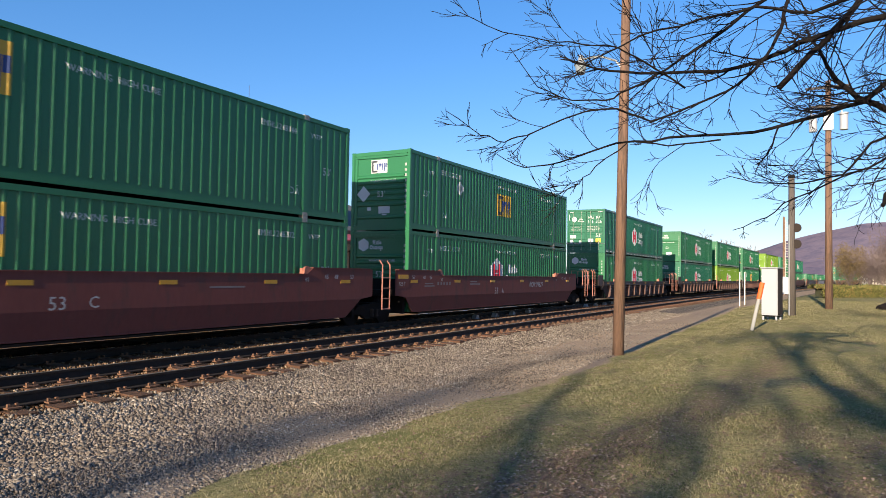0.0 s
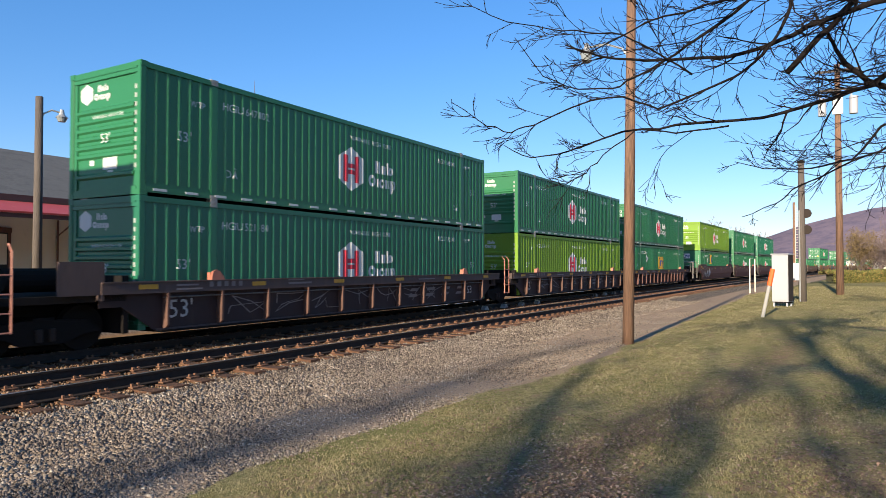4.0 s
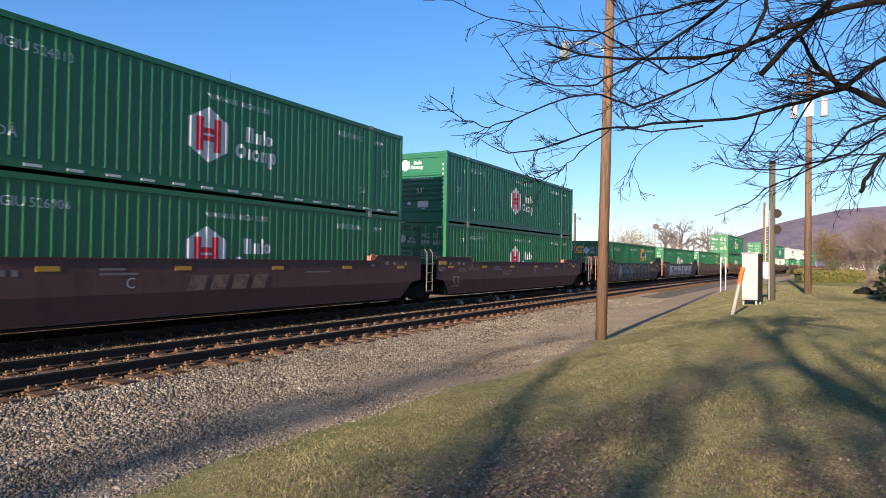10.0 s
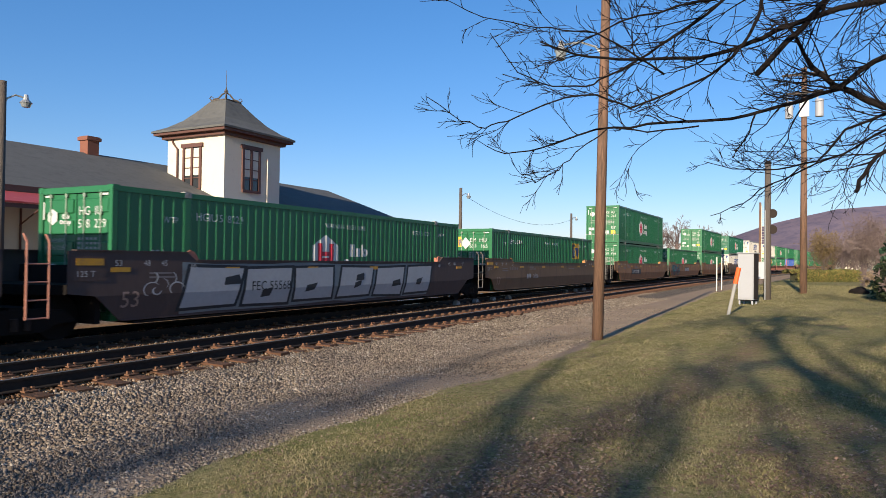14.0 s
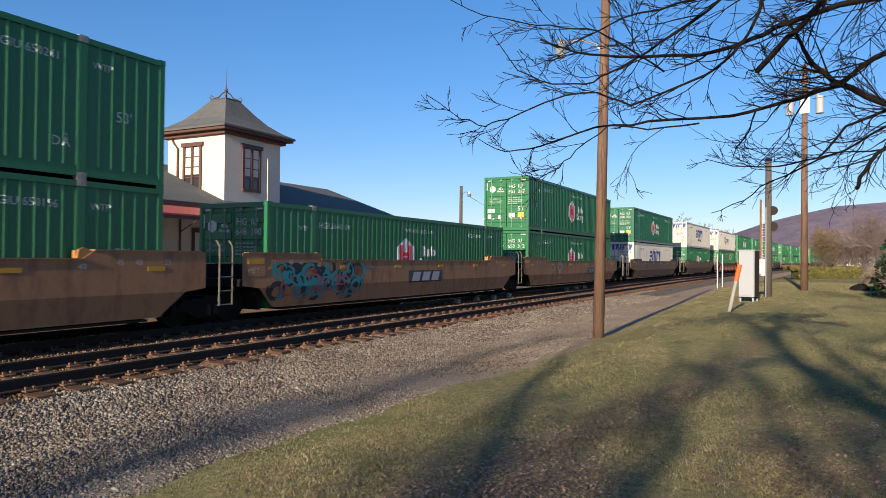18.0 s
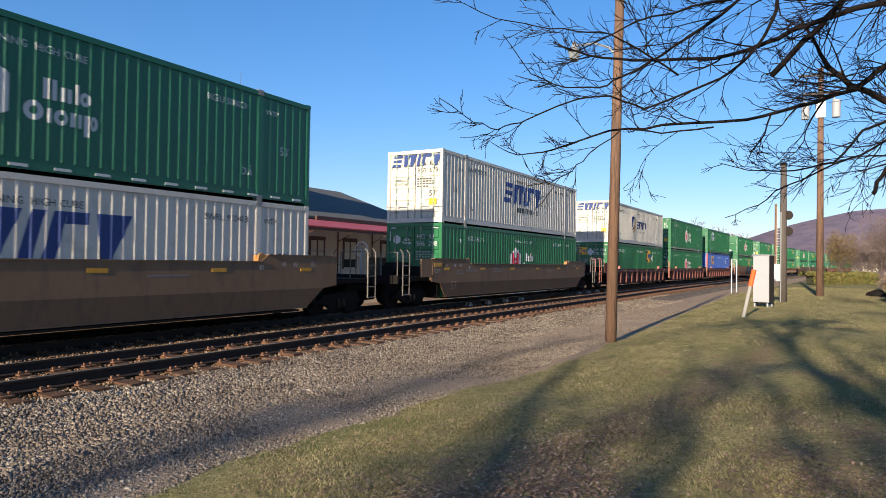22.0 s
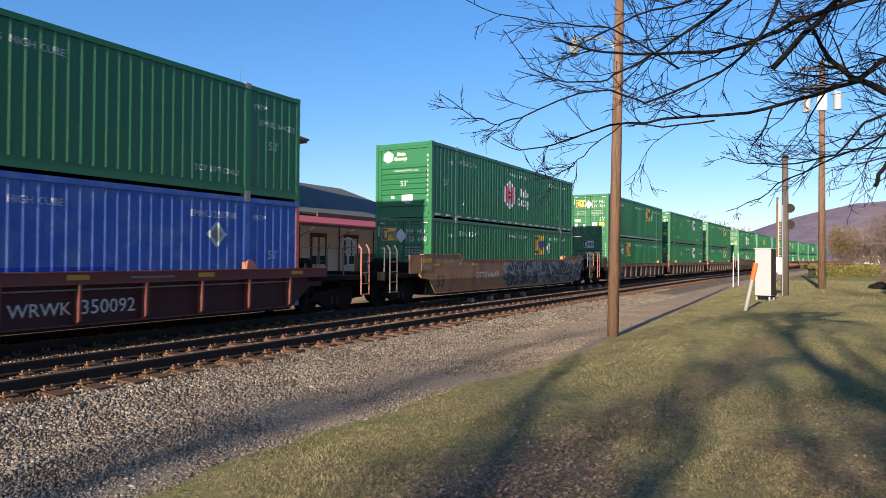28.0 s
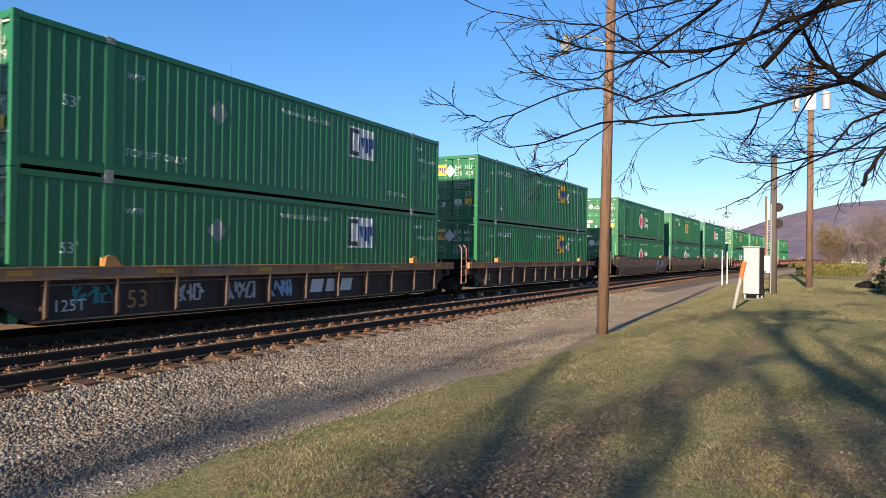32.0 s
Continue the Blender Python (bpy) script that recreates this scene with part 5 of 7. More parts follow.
def dress(car, k, style):
    """Numbers, emblems and graffiti, wagon by wagon."""
    if style == "smooth":
        for text, x in (("53", -8.15), ("48", -7.45), ("45", -7.0), ("40", -6.2), ("40", 5.9), ("45", 6.75), ("48", 7.2), ("53", 7.95)):
            well_word(car, style, text, 0.13, x, 1.5 if abs(x) > 6.3 else 1.42, DULLMARK, "small load mark")
    if k == 0:
        well_word(car, style, "53", 0.27, -1.2, 0.9), well_word(car, style, "C", 0.24, -0.4, 0.92)
    elif k == 1:
        well_word(car, style, "AOK 74629", 0.26, 2.3, 1.14), well_word(car, style, "53", 0.28, -1.55, 0.88), well_word(car, style, "A", 0.2, -0.8, 0.9)
    elif k in (2, 3, 4):
        well_word(car, style, "53'", 0.42, -7.4, 0.56)
        graffiti(car, style, -5.8, 0.5, 10.5, 0.5, 7, None, FAINT, 200 + k, 0.02, "thin chalk scrawl")
        part("emblem", on_side(flat([rect(1.1 * i, 0, 0.5, 0.1, 0.1) for i in range(4)] + [rect(1.1 * i + 0.1, 0.2, 0.5, 0.1, 0.1) for i in range(4)]), 2.2, 0.62, FAINT, style, "emblem", 0.014), car, None, "faded owner's mark", "stuff")
        well_word(car, style, "53", 0.3, 6.4, 0.62, DULLMARK)
    elif k == 5:
        well_word(car, style, "211546", 0.22, -4.95, 0.95), well_word(car, style, "125T", 0.24, -7.35, 0.5)
        part("emblem", on_side(flat([rect(0.24 * i, 0, 0.18, 0.22) for i in range(4)]), -6.0, 0.95, DULLMARK, style, "emblem", 0.012), car, None, "faded owner's mark", "stuff")
    elif k == 6:
        well_word(car, style, "53", 0.48, -8.1, 0.55, TANMARK)
        graffiti(car, style, -7.4, 0.5, 2.9, 0.9, 4, SILVER, SOOTLINE, 61, 0.2, "silver bubble graffiti")
        well_word(car, style, "A", 0.22, 1.8, 1.15)
    elif k == 7:
        well_word(car, style, "53", 0.48, -8.1, 0.55, TANMARK), well_word(car, style, "C", 0.24, -3.2, 1.0)
        part("emblem", on_side(flat([rect(0.68 * i, 0, 0.5, 0.36, 0.14) for i in range(4)]), -1.6, 0.9, WORNTAN, style, "emblem", 0.01), car, None, "faded owner's mark", "stuff")
    elif k == 8:
        well_word(car, style, "53", 0.48, -7.9, 0.6, TANMARK), well_word(car, style, "254267", 0.26, -2.9, 1.0, FAINT), well_word(car, style, "B", 0.22, 1.2, 1.1)
    elif k == 9:
        well_word(car, style, "53", 0.36, -8.0, 0.62, TANMARK)
        graffiti(car, style, -6.6, 0.42, 2.2, 1.1, 2, UMBRA, GHOST, 95, 0.2, "dark letters with pale halos", 0.13)
        graffiti(car, style, -4.3, 0.4, 2.0, 1.12, 2, UMBRA, GHOST, 96, 0.2, "dark letters with pale halos", 0.13)
        graffiti(car, style, -2.3, 0.4, 7.4, 1.15, 6, UMBRA, GHOST, 92, 0.2, "dark letters with pale halos", 0.13)
        for cx, r, mat in ((-4.92, 0.42, ICE), (-1.6, 0.36, GHOST)):
            disc = [[(r * 0.72 * math.cos(a * math.pi / 10), r * math.sin(a * math.pi / 10)) for a in range(20)]]
            part("graffiti", on_side(flat(disc), cx, 0.95, mat, style, "graffiti", 0.052), car, None, "pale sprayed disc", "stuff")
            part("graffiti", on_side(flat([q for q in ring(-r, -r * 1.25, 2 * r, 2.5 * r, 0.05, 22)]), cx, 0.95, GHOST, style, "graffiti", 0.056), car, None, "pale sprayed ring", "stuff")
        part("panel", on_side(flat([rect(0, 0, 1.95, 0.36)]), -4.08, 0.79, BLUESMEAR, style, "panel", 0.058), car, None, "dark blue number patch")
        well_word(car, style, "FEC 55568", 0.27, -4.0, 0.84, SKYBLUE, proud=0.064)
        curls(car, style, 5.0, 0.85, 2.4, 0.55, 12, DULLMARK, 93, 0.03, "thin white tag")
    elif k == 10:
        well_word(car, style, "53", 0.36, -8.0, 0.62, TANMARK)
        haze_patch(car, style, -6.4, 0.38, 11.6, 1.22, SLATE, "wide grey sprayed ground coat")
        slab_letters(car, style, -6.6, 0.4, 11.9, 1.16, 6, SILVER, SOOTLINE, 103, "broad pale graffiti letters with dark borders")
        curls(car, style, -7.4, 0.8, 0.8, 0.55, 6, DULLMARK, 104, 0.03, "thin white tag")
        well_word(car, style, "FEC 55568", 0.25, -4.2, 0.86, SOOTLINE, proud=0.024)
    elif k == 11:
        well_word(car, style, "53", 0.36, -8.0, 0.6, TANMARK), well_word(car, style, "55568", 0.24, -3.4, 0.82)
        part("emblem", on_side(flat([rect(0.2 * i, 0, 0.15, 0.24) for i in range(3)]), -4.2, 0.82, DULLMARK, style, "emblem", 0.02), car, None, "white owner's mark", "stuff")
    elif k in (12, 14):
        if k == 14:
            curls(car, style, -5.3, 0.95, 0.9, 0.45, 8, DULLMARK, 141, 0.025, "thin chalk tag")
            cup = [rect(0.1, 0.6, 0.03, 0.32), rect(0.62, 0.6, 0.03, 0.32), rect(0.1, 0.9, 0.55, 0.03), rect(0.3, 0.2, 0.03, 0.3), rect(0.44, 0.2, 0.03, 0.3), rect(0.05, 0.0, 0.68, 0.03), rect(0.12, 0.06, 0.54, 0.03)]
            cup += ring(0.08, 0.42, 0.6, 0.4, 0.03) + ring(-0.12, 0.6, 0.25, 0.26, 0.025) + ring(0.62, 0.6, 0.25, 0.26, 0.025)
            part("graffiti", on_side(flat(cup), -4.1, 0.62, DULLMARK, style, "graffiti", 0.02), car, None, "chalk drawing of a cup", "stuff")
        x = -4.85 if k == 12 else 1.75
        part("panel", on_side(flat([rect(0, 0, 3.15, 0.42)]), x, 0.78, DARKMARK, style, "panel", 0.01), car, None, "dark number panel")
        well_word(car, style, "DTTX 724782", 0.27, x + 0.2, 0.86, MARK)
        well_word(car, style, "53", 0.36, -7.7, 0.62, DARKMARK)
    elif k == 13:
        curls(car, style, -8.0, 0.45, 3.9, 1.1, 34, SOOTLINE, 132, 0.14, "dark sprayed shadow strokes", 0.01)
        curls(car, style, -8.0, 0.5, 3.9, 1.05, 40, TEAL, 131, 0.1, "teal graffiti strokes", 0.02)
        curls(car, style, -7.6, 0.5, 3.0, 0.9, 12, PINK, 133, 0.06, "rose graffiti strokes", 0.032)
        bars_panel(car, style, -1.0, 0.82, 2.5, 0.44)
    elif k in (15, 16):
        well_word(car, style, "53", 0.36, -7.7, 0.6, TANMARK)
    elif k in (17, 18, 19):
        well_word(car, style, "53", 0.46, -1.28, 0.5, MARK), well_word(car, style, "WRWK", 0.26, 0.22, 0.54, MARK), well_word(car, style, "350092", 0.3, 1.6, 0.53, MARK)
        well_word(car, style, "LD LMT 115200", 0.13, -4.0, 0.9), well_word(car, style, "PER UNIT", 0.13, -4.0, 0.7), well_word(car, style, "125T", 0.24, -8.0 + 0.6, 0.45)
    elif k == 20:
        well_word(car, style, "53", 0.46, -8.0, 0.58, DARKMARK)
        well_word(car, style, "DTTX 646009", 0.28, -4.75, 0.84, MARK)
        haze_patch(car, style, -2.0, 0.38, 11.0, 1.2, SLATE, "wide slate blue sprayed ground coat")
        curls(car, style, -1.8, 0.42, 10.7, 1.12, 90, SOOTLINE, 201, 0.07, "dark curling graffiti lines", 0.012)
        curls(car, style, -1.8, 0.42, 10.7, 1.12, 40, UMBRA, 202, 0.16, "dark graffiti shapes", 0.034)
        curls(car, style, -1.8, 0.5, 10.7, 1.0, 40, ICE, 203, 0.05, "pale graffiti highlights", 0.046)
    elif k == 21:
        haze_patch(car, style, -7.6, 0.36, 3.6, 0.78, ACID, "yellow-green sprayed ground coat")
        curls(car, style, -7.6, 0.38, 6.4, 0.7, 16, TEAL, 211, 0.12, "teal graffiti strokes", 0.008)
        curls(car, style, -4.2, 0.38, 3.4, 0.7, 12, PINK, 212, 0.14, "rose graffiti strokes", 0.012)
        part("panel", on_side(flat([rect(0, 0, 2.0, 0.26)]), -5.8, 0.44, SOOTLINE, style, "panel", 0.024 - 0.004), car, None, "dark number panel")
        well_word(car, style, "DTTX 726202", 0.19, -5.7, 0.48, DULLMARK)
        well_word(car, style, "53", 0.34, 0.1, 0.46, SOOTLINE)
        slab_letters(car, style, 1.1, 0.36, 5.6, 0.74, 5, GHOST, SOOTLINE, 213, "broad pale graffiti letters with dark borders")
    elif k == 22:
        well_word(car, style, "125T", 0.24, -7.3, 0.5, MARK), well_word(car, style, "53", 0.4, -5.7, 0.48, CONE)
        graffiti(car, style, -6.9, 0.62, 0.9, 0.36, 3, TEAL, None, 221, 0.05, "teal tag")
        graffiti(car, style, -4.4, 0.55, 0.8, 0.4, 3, DULLMARK, None, 222, 0.05, "thin white tag")
        graffiti(car, style, -3.0, 0.5, 1.1, 0.45, 3, SILVER, None, 223, 0.06, "pale tag")
        graffiti(car, style, -1.5, 0.5, 1.0, 0.45, 3, SKYBLUE, None, 224, 0.06, "light blue tag")
        part("emblem", on_side(flat([rect(0.72 * i, 0, 0.55, 0.38, 0.1) for i in range(3)]), 0.3, 0.55, MARK, style, "emblem", 0.012), car, None, "pale slanted emblem shapes", "stuff")
    elif k in (24, 25, 26):
        well_word(car, style, "53", 0.36, -7.8, 0.6)
        if k == 24:
            graffiti(car, style, 3.6, 0.5, 3.2, 0.9, 4, SILVER, SOOTLINE, 241, 0.15)
    else:
        well_word(car, style, "53", 0.34, -7.3, 0.55)


# along the train: place, style, colour, near joint, far joint, lower box, upper box
TRAIN = [
    (0.45, "smooth", "maroon", "joint", "joint", ("square", "front", "266302", False, 4.8), ("square", "front", "268144", False, 4.8)),
    (20.1, "smooth", "maroon", "joint", "coupler", ("hub", "front", "515378", False, None), ("square", "front", "260710", False, 7.2)),
    (43.45, "ribbed", "soot", "coupler", "coupler", ("hub", "front", "503864", False, None), ("hub", "door", "516326", True, None)),
    (66.95, "ribbed", "soot", "coupler", "joint", ("hub", "front", "521180", False, None), ("hub", "front", "647802", True, None)),
    (86.5, "ribbed", "soot", "joint", "joint", ("limehub", "front", "640118", False, None), ("hub", "front", "524417", True, None)),
    (105.8, "ribbed", "plum", "joint", "coupler", ("square", "front", "261045", False, 7.2), ("hub", "door", "520204", True, None)),
    (129.45, "smooth", "plum", "coupler", "joint", ("square", "front", "278803", False, 4.4), ("limehub", "front", "640520", False, None)),
    (149.0, "smooth", "plum", "joint", "joint", ("hub", "door", "526906", False, None), ("hub", "front", "524313", True, None)),
    (168.55, "smooth", "plum", "joint", "coupler", ("hub", "door", "509661", False, None), ("hub", "front", "649383", False, None)),
    (192.05, "smooth", "soot", "coupler", "joint", ("square", "door", "300254", False, 10.3), None),
    (211.6, "smooth", "soot", "joint", "joint", ("hub", "door", "518229", False, None), None),
    (231.2, "smooth", "umber", "joint", "coupler", ("square", "door", "651165", False, 12.0), None),
    (254.5, "smooth", "rust", "coupler", "joint", ("hub", "door", "650196", False, None), ("hub", "door", "650261", False, None)),
    (274.05, "smooth", "rust", "joint", "joint", ("hub", "door", "648100", False, None), None),
    (293.55, "smooth", "rust", "joint", "coupler", ("hub", "door", "650312", False, None), ("hub", "door", "503267", False, None)),
    (316.85, "smooth", "umber", "coupler", "coupler", ("five", "door", "950413", False, None), ("hub", "door", "508029", True, None)),
    (340.85, "smooth", "umber", "coupler", "coupler", ("hub", "door", "506298", False, None), ("five", "door", "950679", False, None)),
    (364.15, "ribbed", "maroon", "coupler", "joint", ("square", "door", "278551", False, 10.3), ("shield", "door", "942114", False, None)),
    (383.65, "ribbed", "maroon", "joint", "joint", ("hub", "door", "513966", False, None), ("hub", "door", "517731", True, None)),
    (403.1, "ribbed", "maroon", "joint", "coupler", ("bluesquare", "front", "250788", False, 2.62), ("whitesquare", "front", "644205", False, 2.62)),
    (426.65, "smooth", "rust", "coupler", "coupler", ("square", "door", "152640", False, 10.3), ("hub", "front", "512934", True, None)),
    (450.1, "ribbed", "dusty", "coupler", "joint", ("square", "front", "660185", False, 4.4), ("square", "door", "274504", True, 10.3)),
    (469.5, "ribbed", "dusty", "joint", "joint", ("whitesquare", "door", "644071", False, 10.3), ("whitesquare", "door", "644479", False, 10.3)),
    (489.2, "ribbed", "dusty", "joint", "coupler", ("square", "door", "275501", False, 10.3), ("square", "door", "275429", False, 10.3)),
    (512.9, "smooth", "umber", "coupler", "joint", ("hub", "front", "511020", False, None), ("hub", "door", "519377", False, None)),
    (532.5, "smooth", "umber", "joint", "joint", ("hub", "front", "514806", False, None), ("square", "front", "263318", False, 7.2)),
    (552.1, "smooth", "umber", "joint", "coupler", ("hub", "front", "525190", False, None), ("hub", "front", "510664", False, None)),
    (575.6, "ribbed", "maroon", "coupler", "joint", ("hub", "front", "522741", False, None), ("square", "door", "277092", False, 7.2)),
    (595.2, "ribbed", "maroon", "joint", "joint", ("hub", "front", "516608", False, None), ("square", "front", "264450", False, 7.2)),
    (614.8, "ribbed", "maroon", "joint", "coupler", ("hub", "front", "523977", False, None), ("hub", "front", "520035", False, None)),
    (638.4, "ribbed", "maroon", "coupler", "joint", ("hub", "front", "517254", False, None), ("square", "front", "262886", False, 7.2)),
    (658.0, "ribbed", "maroon", "joint", "joint", None, None),
    (677.6, "ribbed", "maroon", "joint", "coupler", None, None),
    (701.1, "ribbed", "maroon", "coupler", "joint", None, None),
    (720.7, "ribbed", "maroon", "joint", "joint", None, None),
    (740.3, "ribbed", "maroon", "joint", "coupler", None, None),
    (763.8, "ribbed", "maroon", "coupler", "joint", None, None),
    (783.4, "ribbed", "maroon", "joint", "joint", None, None),
]
WELLWORDS = {"dusty": "dusty soot-brown", "maroon": "maroon", "plum": "plum-brown", "soot": "sooty dark brown", "umber": "dark umber", "rust": "rust-brown"}
LOW_Z, HIGH_Z = 0.33, 3.232
MOVING = []


def build_train():
    for k, (s, style, colour, near, far, low, high) in enumerate(TRAIN):
        sides = "smooth-sided" if style == "smooth" else "rib-sided"
        load = "empty" if not low else ("carrying one container" if not high else "carrying two stacked containers")
        car = well_car(style, colour, near, far, f"{WELLWORDS[colour]} {sides} steel well wagon {load}")
        dress(car, k, style)
        MOVING.append((car, s + CL / 2, 0.0))
        for box, z in ((low, LOW_Z), (high, HIGH_Z)):
            if box:
                kind, end, number, dashes, lx = box
                MOVING.append((container(kind, end, number, dashes, lx), s + CL / 2, z))


build_train()


def motions():
    """The train rolls past at an even pace; every wagon and box follows the line of the track."""
    for ob, s, z in MOVING:
        rows = []
        for k in range(17):
            t = 2.0 * k
            rows.append((t, on_line(s - SPEED * t, 0.0, z)))
        walk(ob, rows)


# ---- the station ----
TX, TY, TW = 27.3, 28.2, 4.5


def build_station():
    st = tagged(new("station"), "cream stucco railway station with a bell-roofed tower and red awning", "building")
    wall = Geo().span((6.0, TY, -0.15), (46.0, TY + 0.3, 4.6)).span((6.0, TY, -0.15), (6.3, TY + 9.4, 4.6)).span((45.7, TY, -0.15), (46.0, TY + 9.4, 4.6)).span((6.0, TY + 9.1, -0.15), (46.0, TY + 9.4, 4.6))
    part("wall", wall.mesh("wall", CREAM), st)
    # main roof with hips
    e0, e1, yr, r0, r1, z0, z1 = 27.2, 41.8, 34.5, 11.3, 44.7, 4.4, 7.32
    g = Geo()
    g.v = [(5.0, e0, z0), (47.0, e0, z0), (47.0, e1, z0), (5.0, e1, z0), (r0, yr, z1), (r1, yr, z1), (5.0, e0, z0 - 0.12), (47.0, e0, z0 - 0.12), (47.0, e1, z0 - 0.12), (5.0, e1, z0 - 0.12)]
    g.f = [(0, 1, 5, 4), (1, 2, 5), (2, 3, 4, 5), (3, 0, 4), (0, 6, 7, 1), (1, 7, 8, 2), (2, 8, 9, 3), (3, 9, 6, 0), (6, 9, 8, 7)]
    part("roof", g.mesh("roof", SHINGLE), st)
    part("fascia", Geo().span((5.0, e0 - 0.12, z0 - 0.22), (TX - 1.2, e0 + 0.02, z0 + 0.03)).span((TX + TW + 1.0, e0 - 0.12, z0 - 0.22), (47.0, e0 + 0.02, z0 + 0.03)).mesh("fascia", TRIM), st, None, "dark brown gutter board")
    aw = Geo().prism([(26.8, 4.14), (24.7, 3.62), (24.7, 3.55), (26.8, 4.06)], 5.0, 48.0, "x")
    part("awning", aw.mesh("awning", REDROOF), st, None, "faded red metal awning")
    part("awning_beam", Geo().span((5.0, 24.75, 3.4), (48.0, 24.9, 3.55)).mesh("awning_beam", TRIM), st)
    # tower
    tw = part("tower", Geo().span((TX, TY - 0.02, 0.0), (TX + TW, TY + TW, 8.9)).mesh("tower", CREAM), st, None, "cream stucco tower")
    part("tower_base", Geo().span((TX - 0.06, TY - 0.1, 3.9), (TX + TW + 0.06, TY + TW, 4.5)).mesh("tower_base", TRIM), tw)
    c = Vector((TX + TW / 2, TY + TW / 2, 0))
    levels = [(TW / 2 + 0.66, 8.84), (TW / 2 + 0.66, 8.95), (2.3, 9.25), (1.72, 9.68), (1.17, 10.28), (0.6, 11.0)]
    g = Geo()
    for w, z in levels:
        g.v += [(c.x - w, c.y - w, z), (c.x + w, c.y - w, z), (c.x + w, c.y + w, z), (c.x - w, c.y + w, z)]
    for i in range(len(levels) - 1):
        for j in range(4):
            k = (j + 1) % 4
            g.f.append((4 * i + j, 4 * i + k, 4 * i + 4 + k, 4 * i + 4 + j))
    g.f += [(3, 2, 1, 0), tuple(4 * (len(levels) - 1) + j for j in range(4))]
    part("tower_roof", g.mesh("tower_roof", SHINGLE), tw, None, "grey bell-cast shingle roof")
    part("eave", Geo().box((c.x, c.y, 8.77), (TW + 1.14, TW + 1.14, 0.14)).box((c.x, c.y, 8.62), (TW + 0.5, TW + 0.5, 0.22)).mesh("eave", TRIM), tw)
    cr = Geo().box((c.x, c.y, 11.02), (1.26, 1.26, 0.06))
    for sx in (-1, 1):
        for sy in (-1, 1):
            cr.pipe([(c.x + sx * 0.56, c.y + sy * 0.56, 11.04), (c.x + sx * 0.66, c.y + sy * 0.66, 11.16), (c.x + sx * 0.6, c.y + sy * 0.6, 11.28), (c.x + sx * 0.5, c.y + sy * 0.5, 11.2)], [0.035, 0.035, 0.03, 0.02], 5)
            cr.pipe([(c.x + sx * 0.54, c.y + sy * 0.54, 11.1), (c.x + sx * 0.3, c.y + sy * 0.3, 11.2), (c.x + sx * 0.16, c.y + sy * 0.16, 11.45), (c.x, c.y, 11.6)], [0.045, 0.05, 0.05, 0.04], 5)
    cr.tube((c.x, c.y, 11.0), (c.x, c.y, 11.9), 0.08, 0.03, 6).tube((c.x, c.y, 11.62), (c.x, c.y, 11.8), 0.13, 0.05, 8).tube((c.x, c.y, 11.9), (c.x, c.y, 12.95), 0.018, 0.01, 5)
    part("cresting", cr.mesh("cresting", GREYPOLE), tw, None, "iron roof cresting with lightning rod")
    for face in (0, 1):
        sash_window(tw, face)
    dp = Geo().pipe([(TX - 0.05, TY + TW - 0.3, 8.6), (TX - 0.1, TY + TW - 0.6, 8.2), (TX - 0.1, TY + TW - 0.9, 7.9), (TX - 0.1, TY + TW - 0.9, 5.2)], [0.05] * 4)
    part("downpipe", dp.mesh("downpipe", TRIM), tw, None, "brown downpipe")
    part("downpipe", Geo().tube((TX + 3.35, TY - 0.09, 4.5), (TX + 3.35, TY - 0.09, 7.6), 0.045, n=6).mesh("downpipe", CREAM), tw)
    # chimney
    ch = Geo().box((23.6, 34.5, 7.4), (0.67, 0.67, 1.5)).box((23.6, 34.5, 8.07), (0.85, 0.85, 0.18)).box((23.6, 34.5, 8.17), (0.75, 0.75, 0.08))
    part("chimney", ch.mesh("chimney", BRICK), st, None, "red brick chimney")
    # openings under the awning
    for x in (13.0, 17.35, 21.6, 25.2, 33.5, 37.0, 41.5):
        w = part("window", Geo().span((x, TY - 0.06, 1.2), (x + 1.35, TY + 0.02, 3.0)).mesh("window", GLASS), st, None, "dark sash window")
        part("window_frame", Geo().span((x - 0.12, TY - 0.1, 3.0), (x + 1.47, TY - 0.01, 3.2)).span((x - 0.1, TY - 0.09, 1.1), (x, TY - 0.01, 3.0)).span((x + 1.35, TY - 0.09, 1.1), (x + 1.45, TY - 0.01, 3.0)).span((x + 0.64, TY - 0.085, 1.2), (x + 0.71, TY - 0.03, 3.0)).mesh("window_frame", TRIM), w)
        part("blind", Geo().span((x + 0.06, TY - 0.075, 1.75), (x + 0.6, TY - 0.064, 2.95)).span((x + 0.76, TY - 0.075, 1.75), (x + 1.3, TY - 0.064, 2.95)).mesh("blind", BLIND), w, None, "drawn pale blind")
    for x in range(8, 48, 4):
        part("wall_pipe", Geo().tube((x + 0.3, TY - 0.08, -0.15), (x + 0.3, TY - 0.08, 3.6), 0.045, n=8).mesh("wall_pipe", TRIM), st)
        part("bracket", Geo().tube((x + 0.3, TY, 2.9), (x + 0.3, 26.4, 3.75), 0.03, n=5).mesh("bracket", TRIM), st)
    return st


